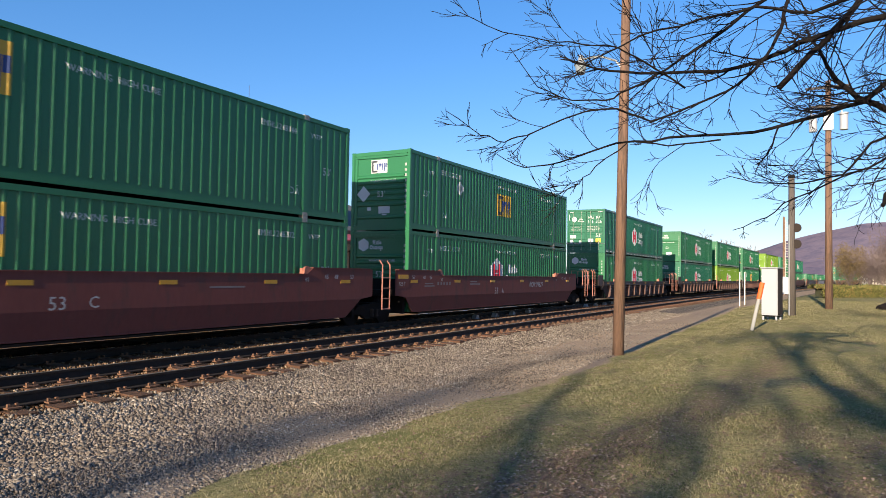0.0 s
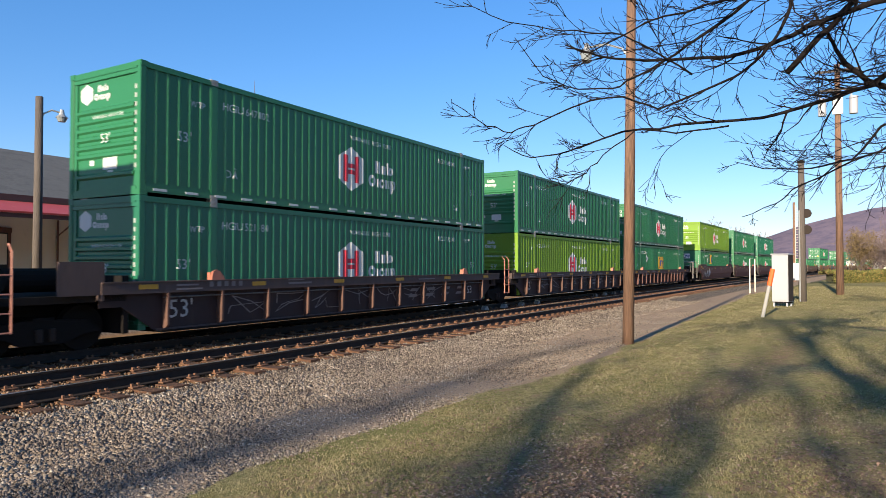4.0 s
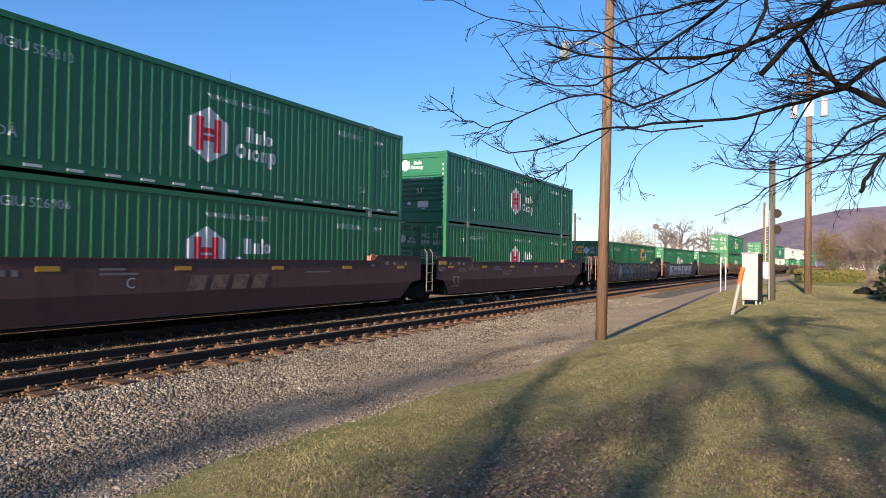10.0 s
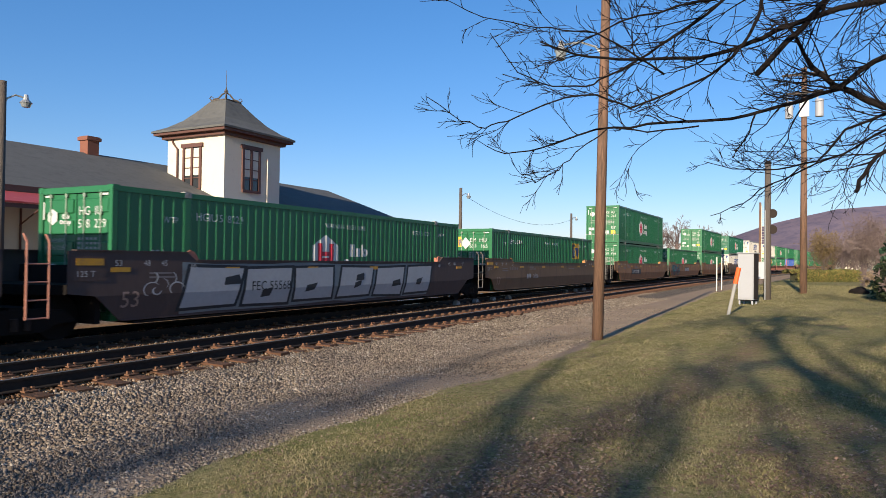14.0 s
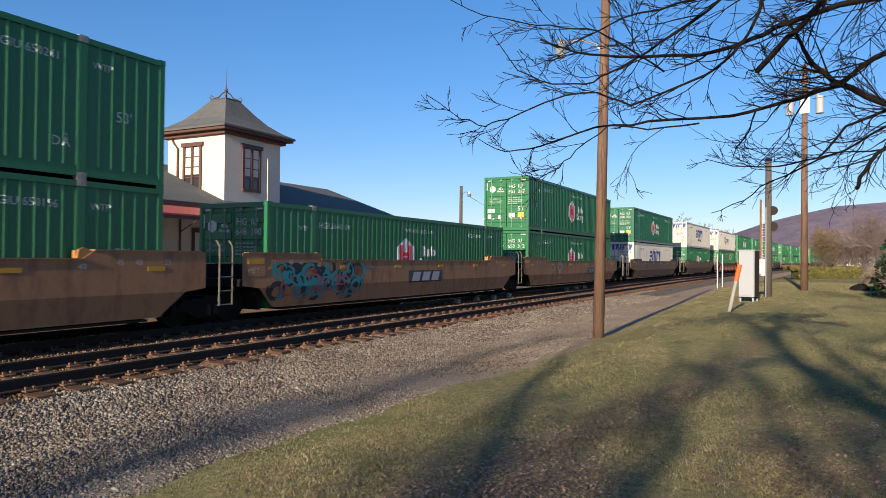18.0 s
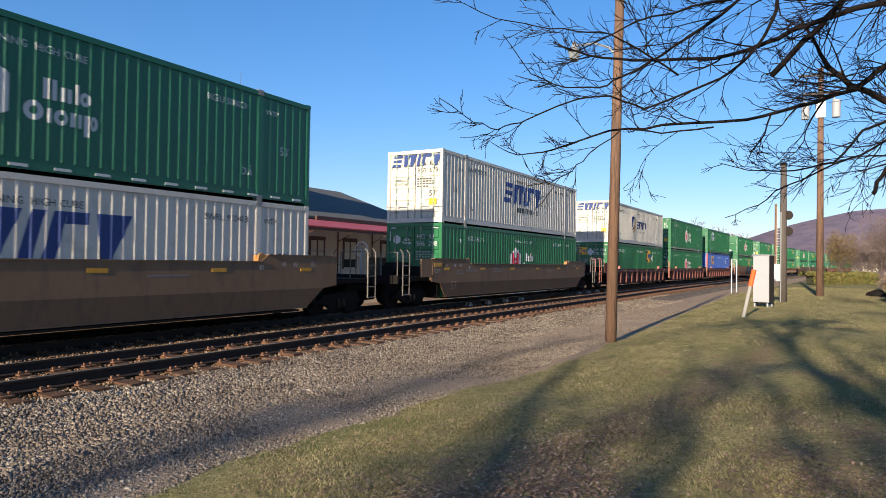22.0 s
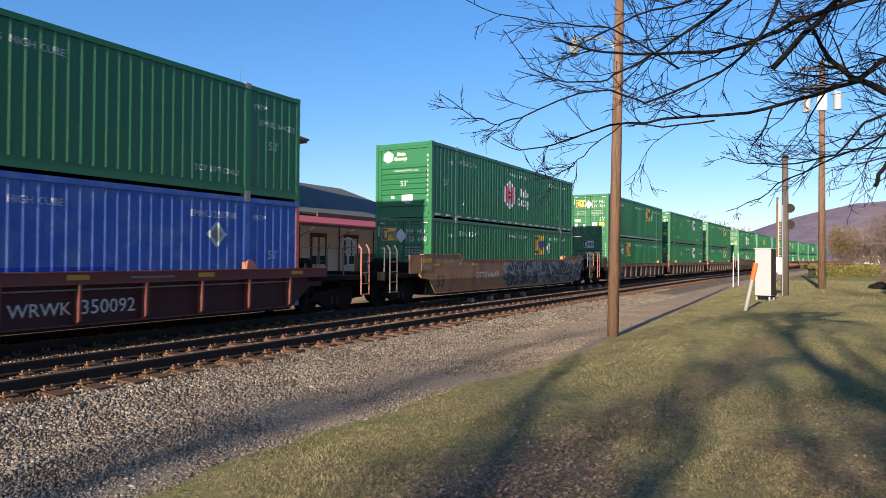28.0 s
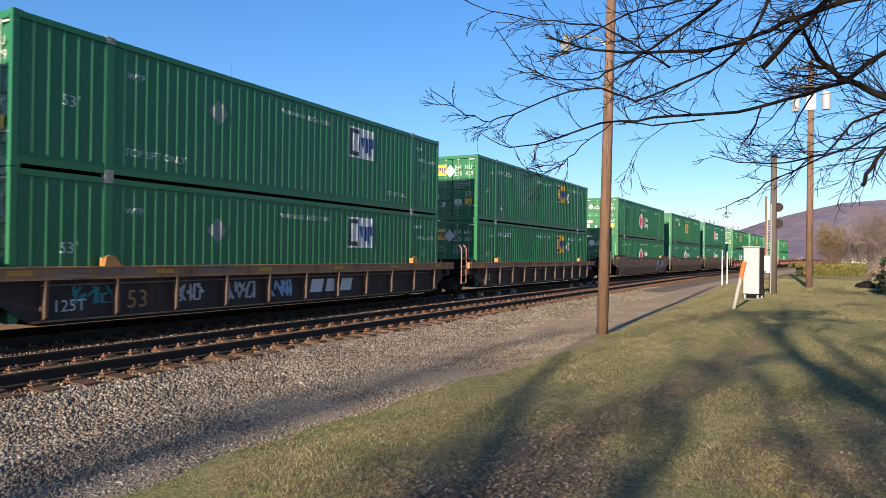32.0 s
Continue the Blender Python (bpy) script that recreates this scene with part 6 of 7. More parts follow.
def sash_window(tower, face):
    """A tall paired sash with a brown frame; face 0 looks along the platform, face 1 across the tracks."""
    def put(g, name, mat, label=""):
        me = g.mesh(name, mat)
        m = Matrix.Translation((TX + 2.05, TY - 0.02, 0)) if face else Matrix.Translation((TX, TY + TW - 2.05, 0)) @ Matrix.Rotation(radians(-90), 4, "Z")
        return part(name, me, tower, m, label)
    put(Geo().span((-0.62, -0.02, 5.6), (0.62, 0.05, 7.95)), "window", GLASS, "tall sash window")
    g = Geo().span((-0.85, -0.13, 7.95), (0.85, 0.03, 8.17)).span((-0.72, -0.12, 5.45), (0.72, 0.03, 5.6))
    for x in (-0.66, 0.0, 0.66):
        g.span((x - 0.08, -0.09, 5.6), (x + 0.08, 0.02, 7.95))
    for z in (6.2, 6.78, 7.36):
        g.span((-0.6, -0.06, z - 0.025), (0.6, 0.0, z + 0.025))
    put(g, "window_frame", TRIM)
    put(Geo().span((-0.56, -0.035, 6.35), (-0.1, -0.022, 7.9)).span((0.1, -0.035, 6.35), (0.56, -0.022, 7.9)), "blind", BLIND, "pale blind")


build_station()


# ---- poles and lineside things ----
def lamp_head(arm_to, base):
    g = Geo().tube((arm_to[0], arm_to[1], arm_to[2] + 0.1), (arm_to[0], arm_to[1], arm_to[2] - 0.05), 0.05, 0.08, 10).tube((arm_to[0], arm_to[1], arm_to[2] - 0.05), (arm_to[0], arm_to[1], arm_to[2] - 0.14), 0.09, 0.17, 12)
    return g


LENS = surface("dull lamp glass", (0.22, 0.24, 0.25), 0.2, var=0.05)


def lamp_pole(x, y, top, reach, z0, mat, r=0.14, head=None, label="weathered timber pole with a street lamp"):
    pole = tagged(new("lamp_pole"), label, "street lamp", "lamp poles")
    pole.location = (x, y, z0)
    h = top - z0
    part("pole", Geo().tube((0, 0, -0.2), (0, 0, h), r, r * 0.72, 14).mesh("pole", mat, True), pole)
    hz = (head if head else h - 0.4)
    pts = [(0, 0, hz - 0.35), (reach[0] * 0.2, reach[1] * 0.2, hz - 0.08), (reach[0] * 0.55, reach[1] * 0.55, hz + 0.05), (reach[0], reach[1], hz)]
    part("lamp_arm", Geo().pipe(pts, [0.025] * 4).mesh("lamp_arm", STEEL), pole, None, "curved steel lamp arm")
    lh = part("lamp_head", lamp_head((reach[0], reach[1], hz), None).mesh("lamp_head", STEEL), pole, None, "grey lamp housing")
    low = 0.36 if head else 0.26
    part("globe", Geo().tube((reach[0], reach[1], hz - 0.14), (reach[0], reach[1], hz - low), 0.15, 0.1, 12).mesh("globe", LENS), lh, None, "frosted glass globe")
    return pole


lamp_pole(11.0, 20.0, 6.63, (0.55, -0.2), -0.15, GREYPOLE)
lamp_pole(40.3, 20.0, 6.54, (0.6, -0.3), -0.15, GREYPOLE)
lamp_pole(65.0, 20.0, 6.5, (0.7, -0.3), -0.15, GREYPOLE)
POLE_X, POLE_Y = 15.95, 4.24
big_pole = lamp_pole(POLE_X, POLE_Y, 10.5, (-0.25, 1.0), -0.16, POLE, 0.135, 7.1, "tall brown timber pole with a street lamp")
big_pole.rotation_euler = (radians(0.9), 0, 0)


def cabinet():
    z = ground_z(31.0, 1.9)
    cab = tagged(new("signal_cabinet"), "white painted steel lineside cabinet on short legs", "equipment cabinet")
    cab.matrix_basis = Matrix.Translation((31.0, 1.9, z)) @ Matrix.Rotation(radians(-14), 4, "Z")
    part("body", Geo().span((-0.3, -0.31, 0.2), (0.3, 0.31, 2.12)).mesh("body", CABINET), cab)
    # thin near-black sheet added so that this side comes out dark
    part("side_cover", Geo().span((-0.28, -0.33, 0.22), (0.28, -0.312, 2.1)).mesh("side_cover", RAILSIDE), cab, None, "added near-black sheet on the cabinet's side")
    part("door", Geo().span((-0.325, -0.28, 0.26), (-0.302, 0.28, 2.06)).mesh("door", CABINET), cab)
    part("roof", Geo().span((-0.36, -0.36, 2.12), (0.36, 0.35, 2.16)).mesh("roof", CABINET), cab)
    part("plate", Geo().span((-0.28, -0.29, 0.14), (0.28, 0.29, 0.2)).mesh("plate", UNDER), cab)
    for a in (-1, 1):
        for b in (-1, 1):
            part("leg", kept("cableg", lambda: Geo().span((-0.03, -0.03, -0.15), (0.03, 0.03, 0.16)).mesh("leg", CABINET)), cab, (a * 0.26, b * 0.25, 0))
    return cab


cabinet()


def leaning_marker():
    z = ground_z(24.15, 2.07)
    mk = tagged(new("marker_post"), "leaning pale marker post with an orange sleeve", "post")
    mk.matrix_basis = Matrix.Translation((24.15, 2.07, z)) @ Matrix.Rotation(radians(11), 4, "X") @ Matrix.Rotation(radians(4), 4, "Y")
    part("post", Geo().tube((0, 0, -0.2), (0, 0, 1.15), 0.055, n=10).mesh("post", STAKE), mk)
    part("sleeve", Geo().tube((0, 0, 1.05), (0, 0, 1.6), 0.075, n=12).mesh("sleeve", ORANGE), mk, None, "orange plastic sleeve")


leaning_marker()


def signal_pole():
    z = ground_z(35.2, 1.33)
    p = tagged(new("signal_pole"), "grey timber pole with a meter box and round fittings", "utility pole")
    p.location = (35.2, 1.33, z)
    part("pole", Geo().tube((0, 0, -0.3), (0, 0, 6.45), 0.17, 0.13, 12).mesh("pole", GREYPOLE, True), p)
    part("cap", Geo().tube((0, 0, 6.4), (0, 0, 6.5), 0.16, n=10).mesh("cap", UNDER), p)
    part("box", Geo().span((-0.3, 0.12, 0.98), (0.05, 0.5, 1.78)).mesh("box", CABINET), p, None, "grey meter box")
    for zz in (3.3, 4.05):
        part("fitting", Geo().tube((-0.1, -0.2, zz), (0.02, -0.2, zz), 0.21, n=16).mesh("fitting", RAILSIDE), p, None, "round dark fitting")
    part("conduit", Geo().tube((-0.14, 0.1, 0.0), (-0.14, 0.1, 4.2), 0.035, n=6).mesh("conduit", STEEL), p)


signal_pole()


def transformer_pole():
    z = ground_z(43.1, -0.2)
    p = tagged(new("utility_pole"), "tall brown timber utility pole with two transformers and crossarms", "utility pole")
    p.location = (43.1, -0.2, z)
    part("pole", Geo().tube((0, 0, -0.3), (0, 0, 12.75), 0.2, 0.14, 14).mesh("pole", POLE, True), p)
    for zz, w in ((12.35, 2.2), (11.3, 1.7)):
        part("crossarm", Geo().box((-0.2, 0, zz), (0.1, w, 0.13)).mesh("crossarm", GREYPOLE), p)
    for y in (0.75, -0.75):
        part("transformer", Geo().tube((-0.2, y, 9.9), (-0.2, y, 10.75), 0.21, n=16).tube((-0.2, y, 10.75), (-0.2, y, 10.85), 0.225, n=16).tube((-0.2, y + 0.1, 10.84), (-0.2, y + 0.1, 11.14), 0.05, n=8).mesh("transformer", CABINET), p, None, "light grey transformer can")
    part("bracket", Geo().box((-0.18, 0, 10.4), (0.12, 0.5, 0.9)).mesh("bracket", CABINET), p)


transformer_pole()


def white_posts():
    for i, (x, y) in enumerate(((52.6, 5.3), (55.6, 5.25))):
        z = ground_z(x, y)
        p = tagged(new("marker_post"), "thin white lineside marker post", "post", "white marker posts")
        p.location = (x, y, z)
        part("post", kept("whitepost", lambda: Geo().box((0, 0, 1.1), (0.05, 0.07, 2.7)).mesh("post", BLIND)), p)


white_posts()


# ---- hills ----
def hill(name, pts, depth, label):
    """A long ridge that rises from the plain; pts are (x, y, height) along its crest."""
    g = Geo()
    rows = []
    for k, (sx, sz) in enumerate(((-depth, 0.0), (-depth * 0.55, 0.35), (-depth * 0.25, 0.75), (0, 1.0), (depth, 0.0))):
        row = []
        for i in range(len(pts) * 6 - 5):
            a = i / 6
            j = min(int(a), len(pts) - 2)
            f = a - j
            p = Vector(pts[j]).lerp(Vector(pts[j + 1]), f)
            n = noise.noise((p.x * 0.006, p.y * 0.006, k * 0.7)) * 0.06
            row.append((p.x + sx, p.y, max(-2.0, p.z * sz * (1 + n) - (2 if sz == 0 else 0))))
        rows.append(row)
    for a, b in zip(rows, rows[1:]):
        g.strip(a, b)
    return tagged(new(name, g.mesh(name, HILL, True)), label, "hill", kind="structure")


hill("hill", [(1500, 260, 0), (1500, 190, 20), (1500, 127, 56), (1500, 64, 78), (1500, -5, 96), (1500, -63, 110), (1500, -144, 114), (1500, -300, 122), (1500, -700, 130), (1500, -1200, 90)], 420, "wooded winter hill tinted purple by painted haze")


# ---- sleepers, plates and spikes ----
def build_sleepers():
    tie = Geo().box((0, 0, -0.27), (0.27, 2.66, 0.18)).mesh("sleeper", TIE)
    rng = random.Random(4)
    s, k = -3.0, 0
    while s < 150:
        m = on_line(s, -SPACING) @ Matrix.Rotation(radians(rng.uniform(-1.2, 1.2)), 4, "Z") @ Matrix.Translation((0, rng.uniform(-0.1, 0.12), rng.uniform(-0.03, 0.004)))
        part("sleeper", tie, near_track, m)
        s += 0.54
    far = Geo()
    s = -3.0
    while s < 230:
        x, y, a = line(s, 0.0)
        far.box((x, y, -0.275), (0.24, 2.6, 0.18), Matrix.Rotation(a, 3, "Z"))
        s += 0.54
    part("sleepers", far.mesh("sleepers", TIE), main_track, None, "row of timber sleepers", "stuff")
    for off, tr in ((-SPACING, near_track), (0.0, main_track)):
        plates, spikes = Geo(), Geo()
        s = -3.0
        while s < 70:
            for side in (-1, 1):
                x, y, a = line(s, off + side * GAUGE / 2)
                plates.box((x, y, -0.178), (0.19, 0.36, 0.02), Matrix.Rotation(a, 3, "Z"))
                for d in (-0.1, 0.1):
                    for e in (-0.05, 0.06):
                        x, y, a = line(s + e, off + side * GAUGE / 2 + d)
                        spikes.box((x, y, -0.15), (0.035, 0.04, 0.05))
                # rail anchors clipped to the foot beside each sleeper
                for e in (-0.16, 0.16):
                    x, y, a = line(s + e, off + side * GAUGE / 2 + 0.09)
                    spikes.box((x, y, -0.135), (0.035, 0.07, 0.07))
            s += 0.54
        part("tie_plates", plates.mesh("tie_plates", TIEPLATE), tr, None, "rusty tie plates", "stuff")
        part("spikes", spikes.mesh("spikes", TIEPLATE), tr, None, "rail spikes and anchors", "stuff")


build_sleepers()


def switch_blocks():
    """Low steel blocks of a turnout between the tracks."""
    for s in (25.9, 27.8, 29.7, 31.6, 40.6, 42.5, 44.4, 46.3):
        b = tagged(new("rail_brace"), "low steel rail brace beside the main track", "track fitting", "rail braces")
        b.matrix_basis = on_line(s, -GAUGE / 2 - 0.24, -0.19)
        part("block", kept("switchblock", lambda: Geo().prism([(-0.2, 0.0), (0.2, 0.0), (0.08, 0.15), (-0.08, 0.15)], -0.1, 0.1).box((0, 0.02, 0.16), (0.14, 0.14, 0.02)).mesh("block", CASTING)), b)


switch_blocks()


# ---- scattered ground cover ----
def heights(x, y):
    yy = y + np.maximum(0.0, x - BEND_AT) ** 2 / (2 * RADIUS)
    return np.interp(yy, [-30, 0, 3, 5, 7.6, 8.4, 8.95, 9.1, 17.0, 18.2, 19.0], [0.12, 0.1, 0.0, -0.22, -0.35, -0.3, -0.25, -0.235, -0.255, -0.33, -0.15])


def big_mesh(name, v, f, material):
    me = bpy.data.meshes.new(name)
    k = f.shape[1]
    me.vertices.add(len(v))
    me.vertices.foreach_set("co", np.ascontiguousarray(v, dtype=np.float32).ravel())
    me.loops.add(len(f) * k)
    me.loops.foreach_set("vertex_index", np.ascontiguousarray(f, dtype=np.int32).ravel())
    me.polygons.add(len(f))
    me.polygons.foreach_set("loop_start", np.arange(0, len(f) * k, k, dtype=np.int32))
    me.update(calc_edges=True)
    me.materials.append(material)
    return me


def island_material(name, ramp, rough=0.9, mottle=0.0):
    """Each loose piece takes its own colour from the list."""
    m = bpy.data.materials.new(name)
    m.use_nodes = True
    n, l = m.node_tree.nodes, m.node_tree.links
    b = n["Principled BSDF"]
    b.inputs["Roughness"].default_value, b.inputs["Specular IOR Level"].default_value = rough, 0.2
    geo = n.new("ShaderNodeNewGeometry")
    cr = n.new("ShaderNodeValToRGB")
    while len(cr.color_ramp.elements) < len(ramp):
        cr.color_ramp.elements.new(0.5)
    for i, (p, c) in enumerate(ramp):
        cr.color_ramp.elements[i].position, cr.color_ramp.elements[i].color = p, (*c, 1)
    tc, tx = n.new("ShaderNodeTexCoord"), n.new("ShaderNodeTexNoise")
    tx.inputs["Scale"].default_value = 1.1
    l.new(tc.outputs["Object"], tx.inputs["Vector"])
    mx = n.new("ShaderNodeMath")
    mx.operation = "MULTIPLY_ADD"
    mx.inputs[1].default_value, mx.inputs[2].default_value = 0.7, -0.35
    l.new(tx.outputs[0], mx.inputs[0])
    ad = n.new("ShaderNodeMath")
    ad.operation = "ADD"
    ad.use_clamp = True
    l.new(geo.outputs["Random Per Island"], ad.inputs[0])
    l.new(mx.outputs[0], ad.inputs[1])
    shade = ad.outputs[0]
    if mottle:
        clump = n.new("ShaderNodeTexNoise")
        clump.inputs["Scale"].default_value, clump.inputs["Detail"].default_value, clump.inputs["Roughness"].default_value = 8.0, 5, 0.7
        l.new(tc.outputs["Object"], clump.inputs["Vector"])
        sway = n.new("ShaderNodeMath")
        sway.operation = "MULTIPLY_ADD"
        sway.inputs[1].default_value, sway.inputs[2].default_value = 2 * mottle, -mottle
        l.new(clump.outputs[0], sway.inputs[0])
        both = n.new("ShaderNodeMath")
        both.operation, both.use_clamp = "ADD", True
        l.new(shade, both.inputs[0])
        l.new(sway.outputs[0], both.inputs[1])
        shade = both.outputs[0]
    l.new(shade, cr.inputs[0])
    l.new(cr.outputs[0], b.inputs["Base Color"])
    return m


def spin(n, rng):
    """n random turns."""
    q = rng.normal(size=(n, 4))
    q /= np.linalg.norm(q, axis=1)[:, None]
    w, x, y, z = q.T
    return np.stack([1 - 2 * (y * y + z * z), 2 * (x * y - z * w), 2 * (x * z + y * w), 2 * (x * y + z * w), 1 - 2 * (x * x + z * z), 2 * (y * z - x * w), 2 * (x * z - y * w), 2 * (y * z + x * w), 1 - 2 * (x * x + y * y)], 1).reshape(n, 3, 3)


def stones():
    rng = np.random.default_rng(11)
    cube = np.array([(-1, -1, -1), (1, -1, -1), (1, 1, -1), (-1, 1, -1), (-1, -1, 1), (1, -1, 1), (1, 1, 1), (-1, 1, 1)]) * 0.62
    fac = np.array([(0, 2, 1), (0, 3, 2), (4, 5, 6), (4, 6, 7), (0, 1, 5), (0, 5, 4), (1, 2, 6), (1, 6, 5), (2, 3, 7), (2, 7, 6), (3, 0, 4), (3, 4, 7)])
    groups = [
        # count, x range, skew, y range, size range
        (40000, (2.6, 16.0), 1.5, (6.4, 9.0), (0.018, 0.038)),
        (42000, (2.6, 16.0), 1.6, (4.3, 6.9), (0.008, 0.026)),
        (12000, (14.0, 40.0), 1.5, (6.8, 9.0), (0.022, 0.042)),
        (7000, (12.0, 30.0), 1.6, (4.6, 7.2), (0.01, 0.026)),
        (9000, (4.0, 46.0), 1.1, (8.7, 9.3), (0.018, 0.034)),
        (20000, (3.0, 40.0), 1.5, (9.3, 11.5), (0.016, 0.032)),
        (12000, (3.0, 40.0), 1.5, (11.5, 13.6), (0.016, 0.032)),
    ]
    heaps = {False: [[], [], 0], True: [[], [], 0]}
    for n, (a, b), skew, (c, d), (s0, s1) in groups:
        inner = c > 9.0
        heap = heaps[inner]
        x = a + (b - a) * rng.random(n) ** skew
        y = c + (d - c) * rng.random(n)
        bend = np.maximum(0.0, x - BEND_AT) ** 2 / (2 * RADIUS)
        y = y - bend
        z = np.full(n, -0.22) if inner else heights(x, y)
        edge = np.array([lawn_edge(q) for q in x])
        keep = y > edge - 0.05
        x, y, z = x[keep], y[keep], z[keep]
        m = len(x)
        size = s0 + (s1 - s0) * rng.random(m) ** 1.5
        shape = size[:, None] * (0.4 + 0.85 * rng.random((m, 3)))
        pts = cube[None] * (0.5 + 0.8 * rng.random((m, 8, 3)))
        pts = np.einsum("nij,nkj->nki", spin(m, rng), pts * shape[:, None, :])
        pts += np.stack([x, y, z + size * 0.2], 1)[:, None, :]
        heap[0].append(pts.reshape(-1, 3))
        heap[1].append((fac[None] + (heap[2] + 8 * np.arange(m))[:, None, None]).reshape(-1, 3))
        heap[2] += 8 * m
    grey = [(0.0, (0.07, 0.054, 0.042)), (0.35, (0.165, 0.13, 0.1)), (0.7, (0.235, 0.188, 0.145)), (0.97, (0.29, 0.236, 0.182)), (1.0, (0.37, 0.32, 0.26))]
    brown = [(0.0, (0.09, 0.05, 0.027)), (0.4, (0.18, 0.105, 0.055)), (0.8, (0.28, 0.175, 0.1)), (1.0, (0.4, 0.32, 0.24))]
    for inner, name, ramp, label in ((False, "ballast", grey, "grey-brown crushed stone ballast beside the track"), (True, "track_bed", brown, "rust-stained crushed stone between the rails")):
        vs, fs, _ = heaps[inner]
        tagged(new(name, big_mesh(name, np.concatenate(vs), np.concatenate(fs), island_material(name + " stone", ramp))), label, "ballast", kind="stuff")


stones()


def blades():
    rng = np.random.default_rng(5)
    n = 460000
    r = 3.2 + 58.0 * rng.random(n) ** 2.5
    a = np.radians(-8 + 62 * rng.random(n))
    x, y = r * np.cos(a), r * np.sin(a)
    edge = np.array([lawn_edge(q) for q in x])
    keep = y < edge + 0.12 * rng.normal(size=n)
    x, y, r = x[keep], y[keep], r[keep]
    n = len(x)
    z = heights(x, y)
    turn = rng.random(n) * 2 * np.pi
    tuft = np.array([max(0.0, noise.noise((p * 2.6, q * 2.6, 9.0))) for p, q in zip(x, y)])
    h = (0.006 + 0.011 * rng.random(n)) * (1 + 0.045 * r) * (1 + 1.3 * tuft)
    w = (0.0014 + 0.0017 * rng.random(n)) * (1 + 0.1 * r) * (1 + 0.4 * tuft)
    lean = rng.normal(size=(n, 2)) * h[:, None] * 1.0
    b0 = np.stack([x + w * np.cos(turn), y + w * np.sin(turn), z - 0.005], 1)
    b1 = np.stack([x - w * np.cos(turn), y - w * np.sin(turn), z - 0.005], 1)
    tip = np.stack([x + lean[:, 0], y + lean[:, 1], z + h], 1)
    v = np.stack([b0, b1, tip], 1).reshape(-1, 3)
    f = np.arange(3 * n).reshape(n, 3)
    mat = island_material("winter lawn blades", [(0.0, (0.085, 0.08, 0.036)), (0.3, (0.145, 0.135, 0.058)), (0.55, (0.215, 0.185, 0.086)), (0.8, (0.29, 0.238, 0.125)), (1.0, (0.36, 0.295, 0.175))], 0.9, 1.3)
    tagged(new("lawn_grass", big_mesh("lawn_grass", v, f, mat)), "short worn winter grass of the lawn", "grass", kind="stuff")


blades()


def leaves():
    rng = np.random.default_rng(8)
    n = 210000
    r = 3.4 + 22.0 * rng.random(n) ** 1.7
    a = np.radians(-6 + 52 * rng.random(n))
    x, y = r * np.cos(a), r * np.sin(a)
    drift = np.array([litter_share(p, q) for p, q in zip(x, y)])
    edge = np.array([lawn_edge(q) for q in x])
    clump = np.array([noise.noise((p * 1.3, q * 1.3, 3.0)) for p, q in zip(x, y)])
    keep = (rng.random(n) < 0.05 + 0.3 * np.maximum(0.0, clump) + 0.5 * drift ** 1.3) & (y < edge - 0.15)
    x, y = x[keep], y[keep]
    n = len(x)
    z = heights(x, y) + 0.015 + 0.02 * rng.random(n)
    s = 0.008 + 0.014 * rng.random(n) ** 1.9
    shape = np.array([(-1, 0, 0), (-0.35, 0.6, 0.5), (0.5, 0.5, 0.45), (1.0, 0, 0.15), (0.5, -0.5, 0.4), (-0.35, -0.6, 0.55)])
    t = rng.random(n) * 2 * np.pi
    tilt = rng.normal(size=n) * 0.22
    px = shape[None, :, 0] * s[:, None]
    py = shape[None, :, 1] * s[:, None]
    pz = shape[None, :, 2] * s[:, None] + px * tilt[:, None]
    v = np.stack([x[:, None] + px * np.cos(t)[:, None] - py * np.sin(t)[:, None], y[:, None] + px * np.sin(t)[:, None] + py * np.cos(t)[:, None], z[:, None] + pz], 2).reshape(-1, 3)
    f = np.arange(6 * n).reshape(n, 6)
    mat = island_material("fallen leaves", [(0.0, (0.12, 0.072, 0.046)), (0.4, (0.22, 0.135, 0.088)), (0.75, (0.31, 0.195, 0.128)), (1.0, (0.42, 0.31, 0.21))], 0.8)
    tagged(new("fallen_leaves", big_mesh("fallen_leaves", v, f, mat)), "brown and russet fallen leaves scattered on the lawn", "leaves", kind="stuff")


leaves()


# ---- bare trees ----
def grow(g, rng, start, way, length, radius, depth, droop=0.0, spread=0.75, steps=5, tip=0.004, sides=5):
    """A crooked branch with smaller branches along it."""
    pts, p, d = [Vector(start)], Vector(start), Vector(way).normalized()
    for i in range(steps):
        d = (d + Vector((rng.gauss(0, 0.16), rng.gauss(0, 0.16), rng.gauss(0, 0.13) - droop))).normalized()
        p = p + d * (length / steps)
        pts.append(p.copy())
    g.pipe(pts, [radius + (max(tip, radius * 0.25) - radius) * i / steps for i in range(steps + 1)], sides)
    if depth <= 0:
        return
    for k in range(rng.randint(3, 5)):
        f = rng.uniform(0.25, 1.0)
        i = min(steps - 1, int(f * steps))
        q = pts[i].lerp(pts[i + 1], f * steps - i)
        along = (pts[i + 1] - pts[i]).normalized()
        turn = Vector((rng.gauss(0, 1), rng.gauss(0, 1), rng.gauss(0, 1)))
        turn = (turn - along * turn.dot(along)).normalized()
        grow(g, rng, q, along + turn * rng.uniform(spread * 0.6, spread * 1.3), length * rng.uniform(0.35, 0.6), max(tip, radius * 0.5), depth - 1, droop, spread, max(3, steps - 1), tip, max(3, sides - 1))


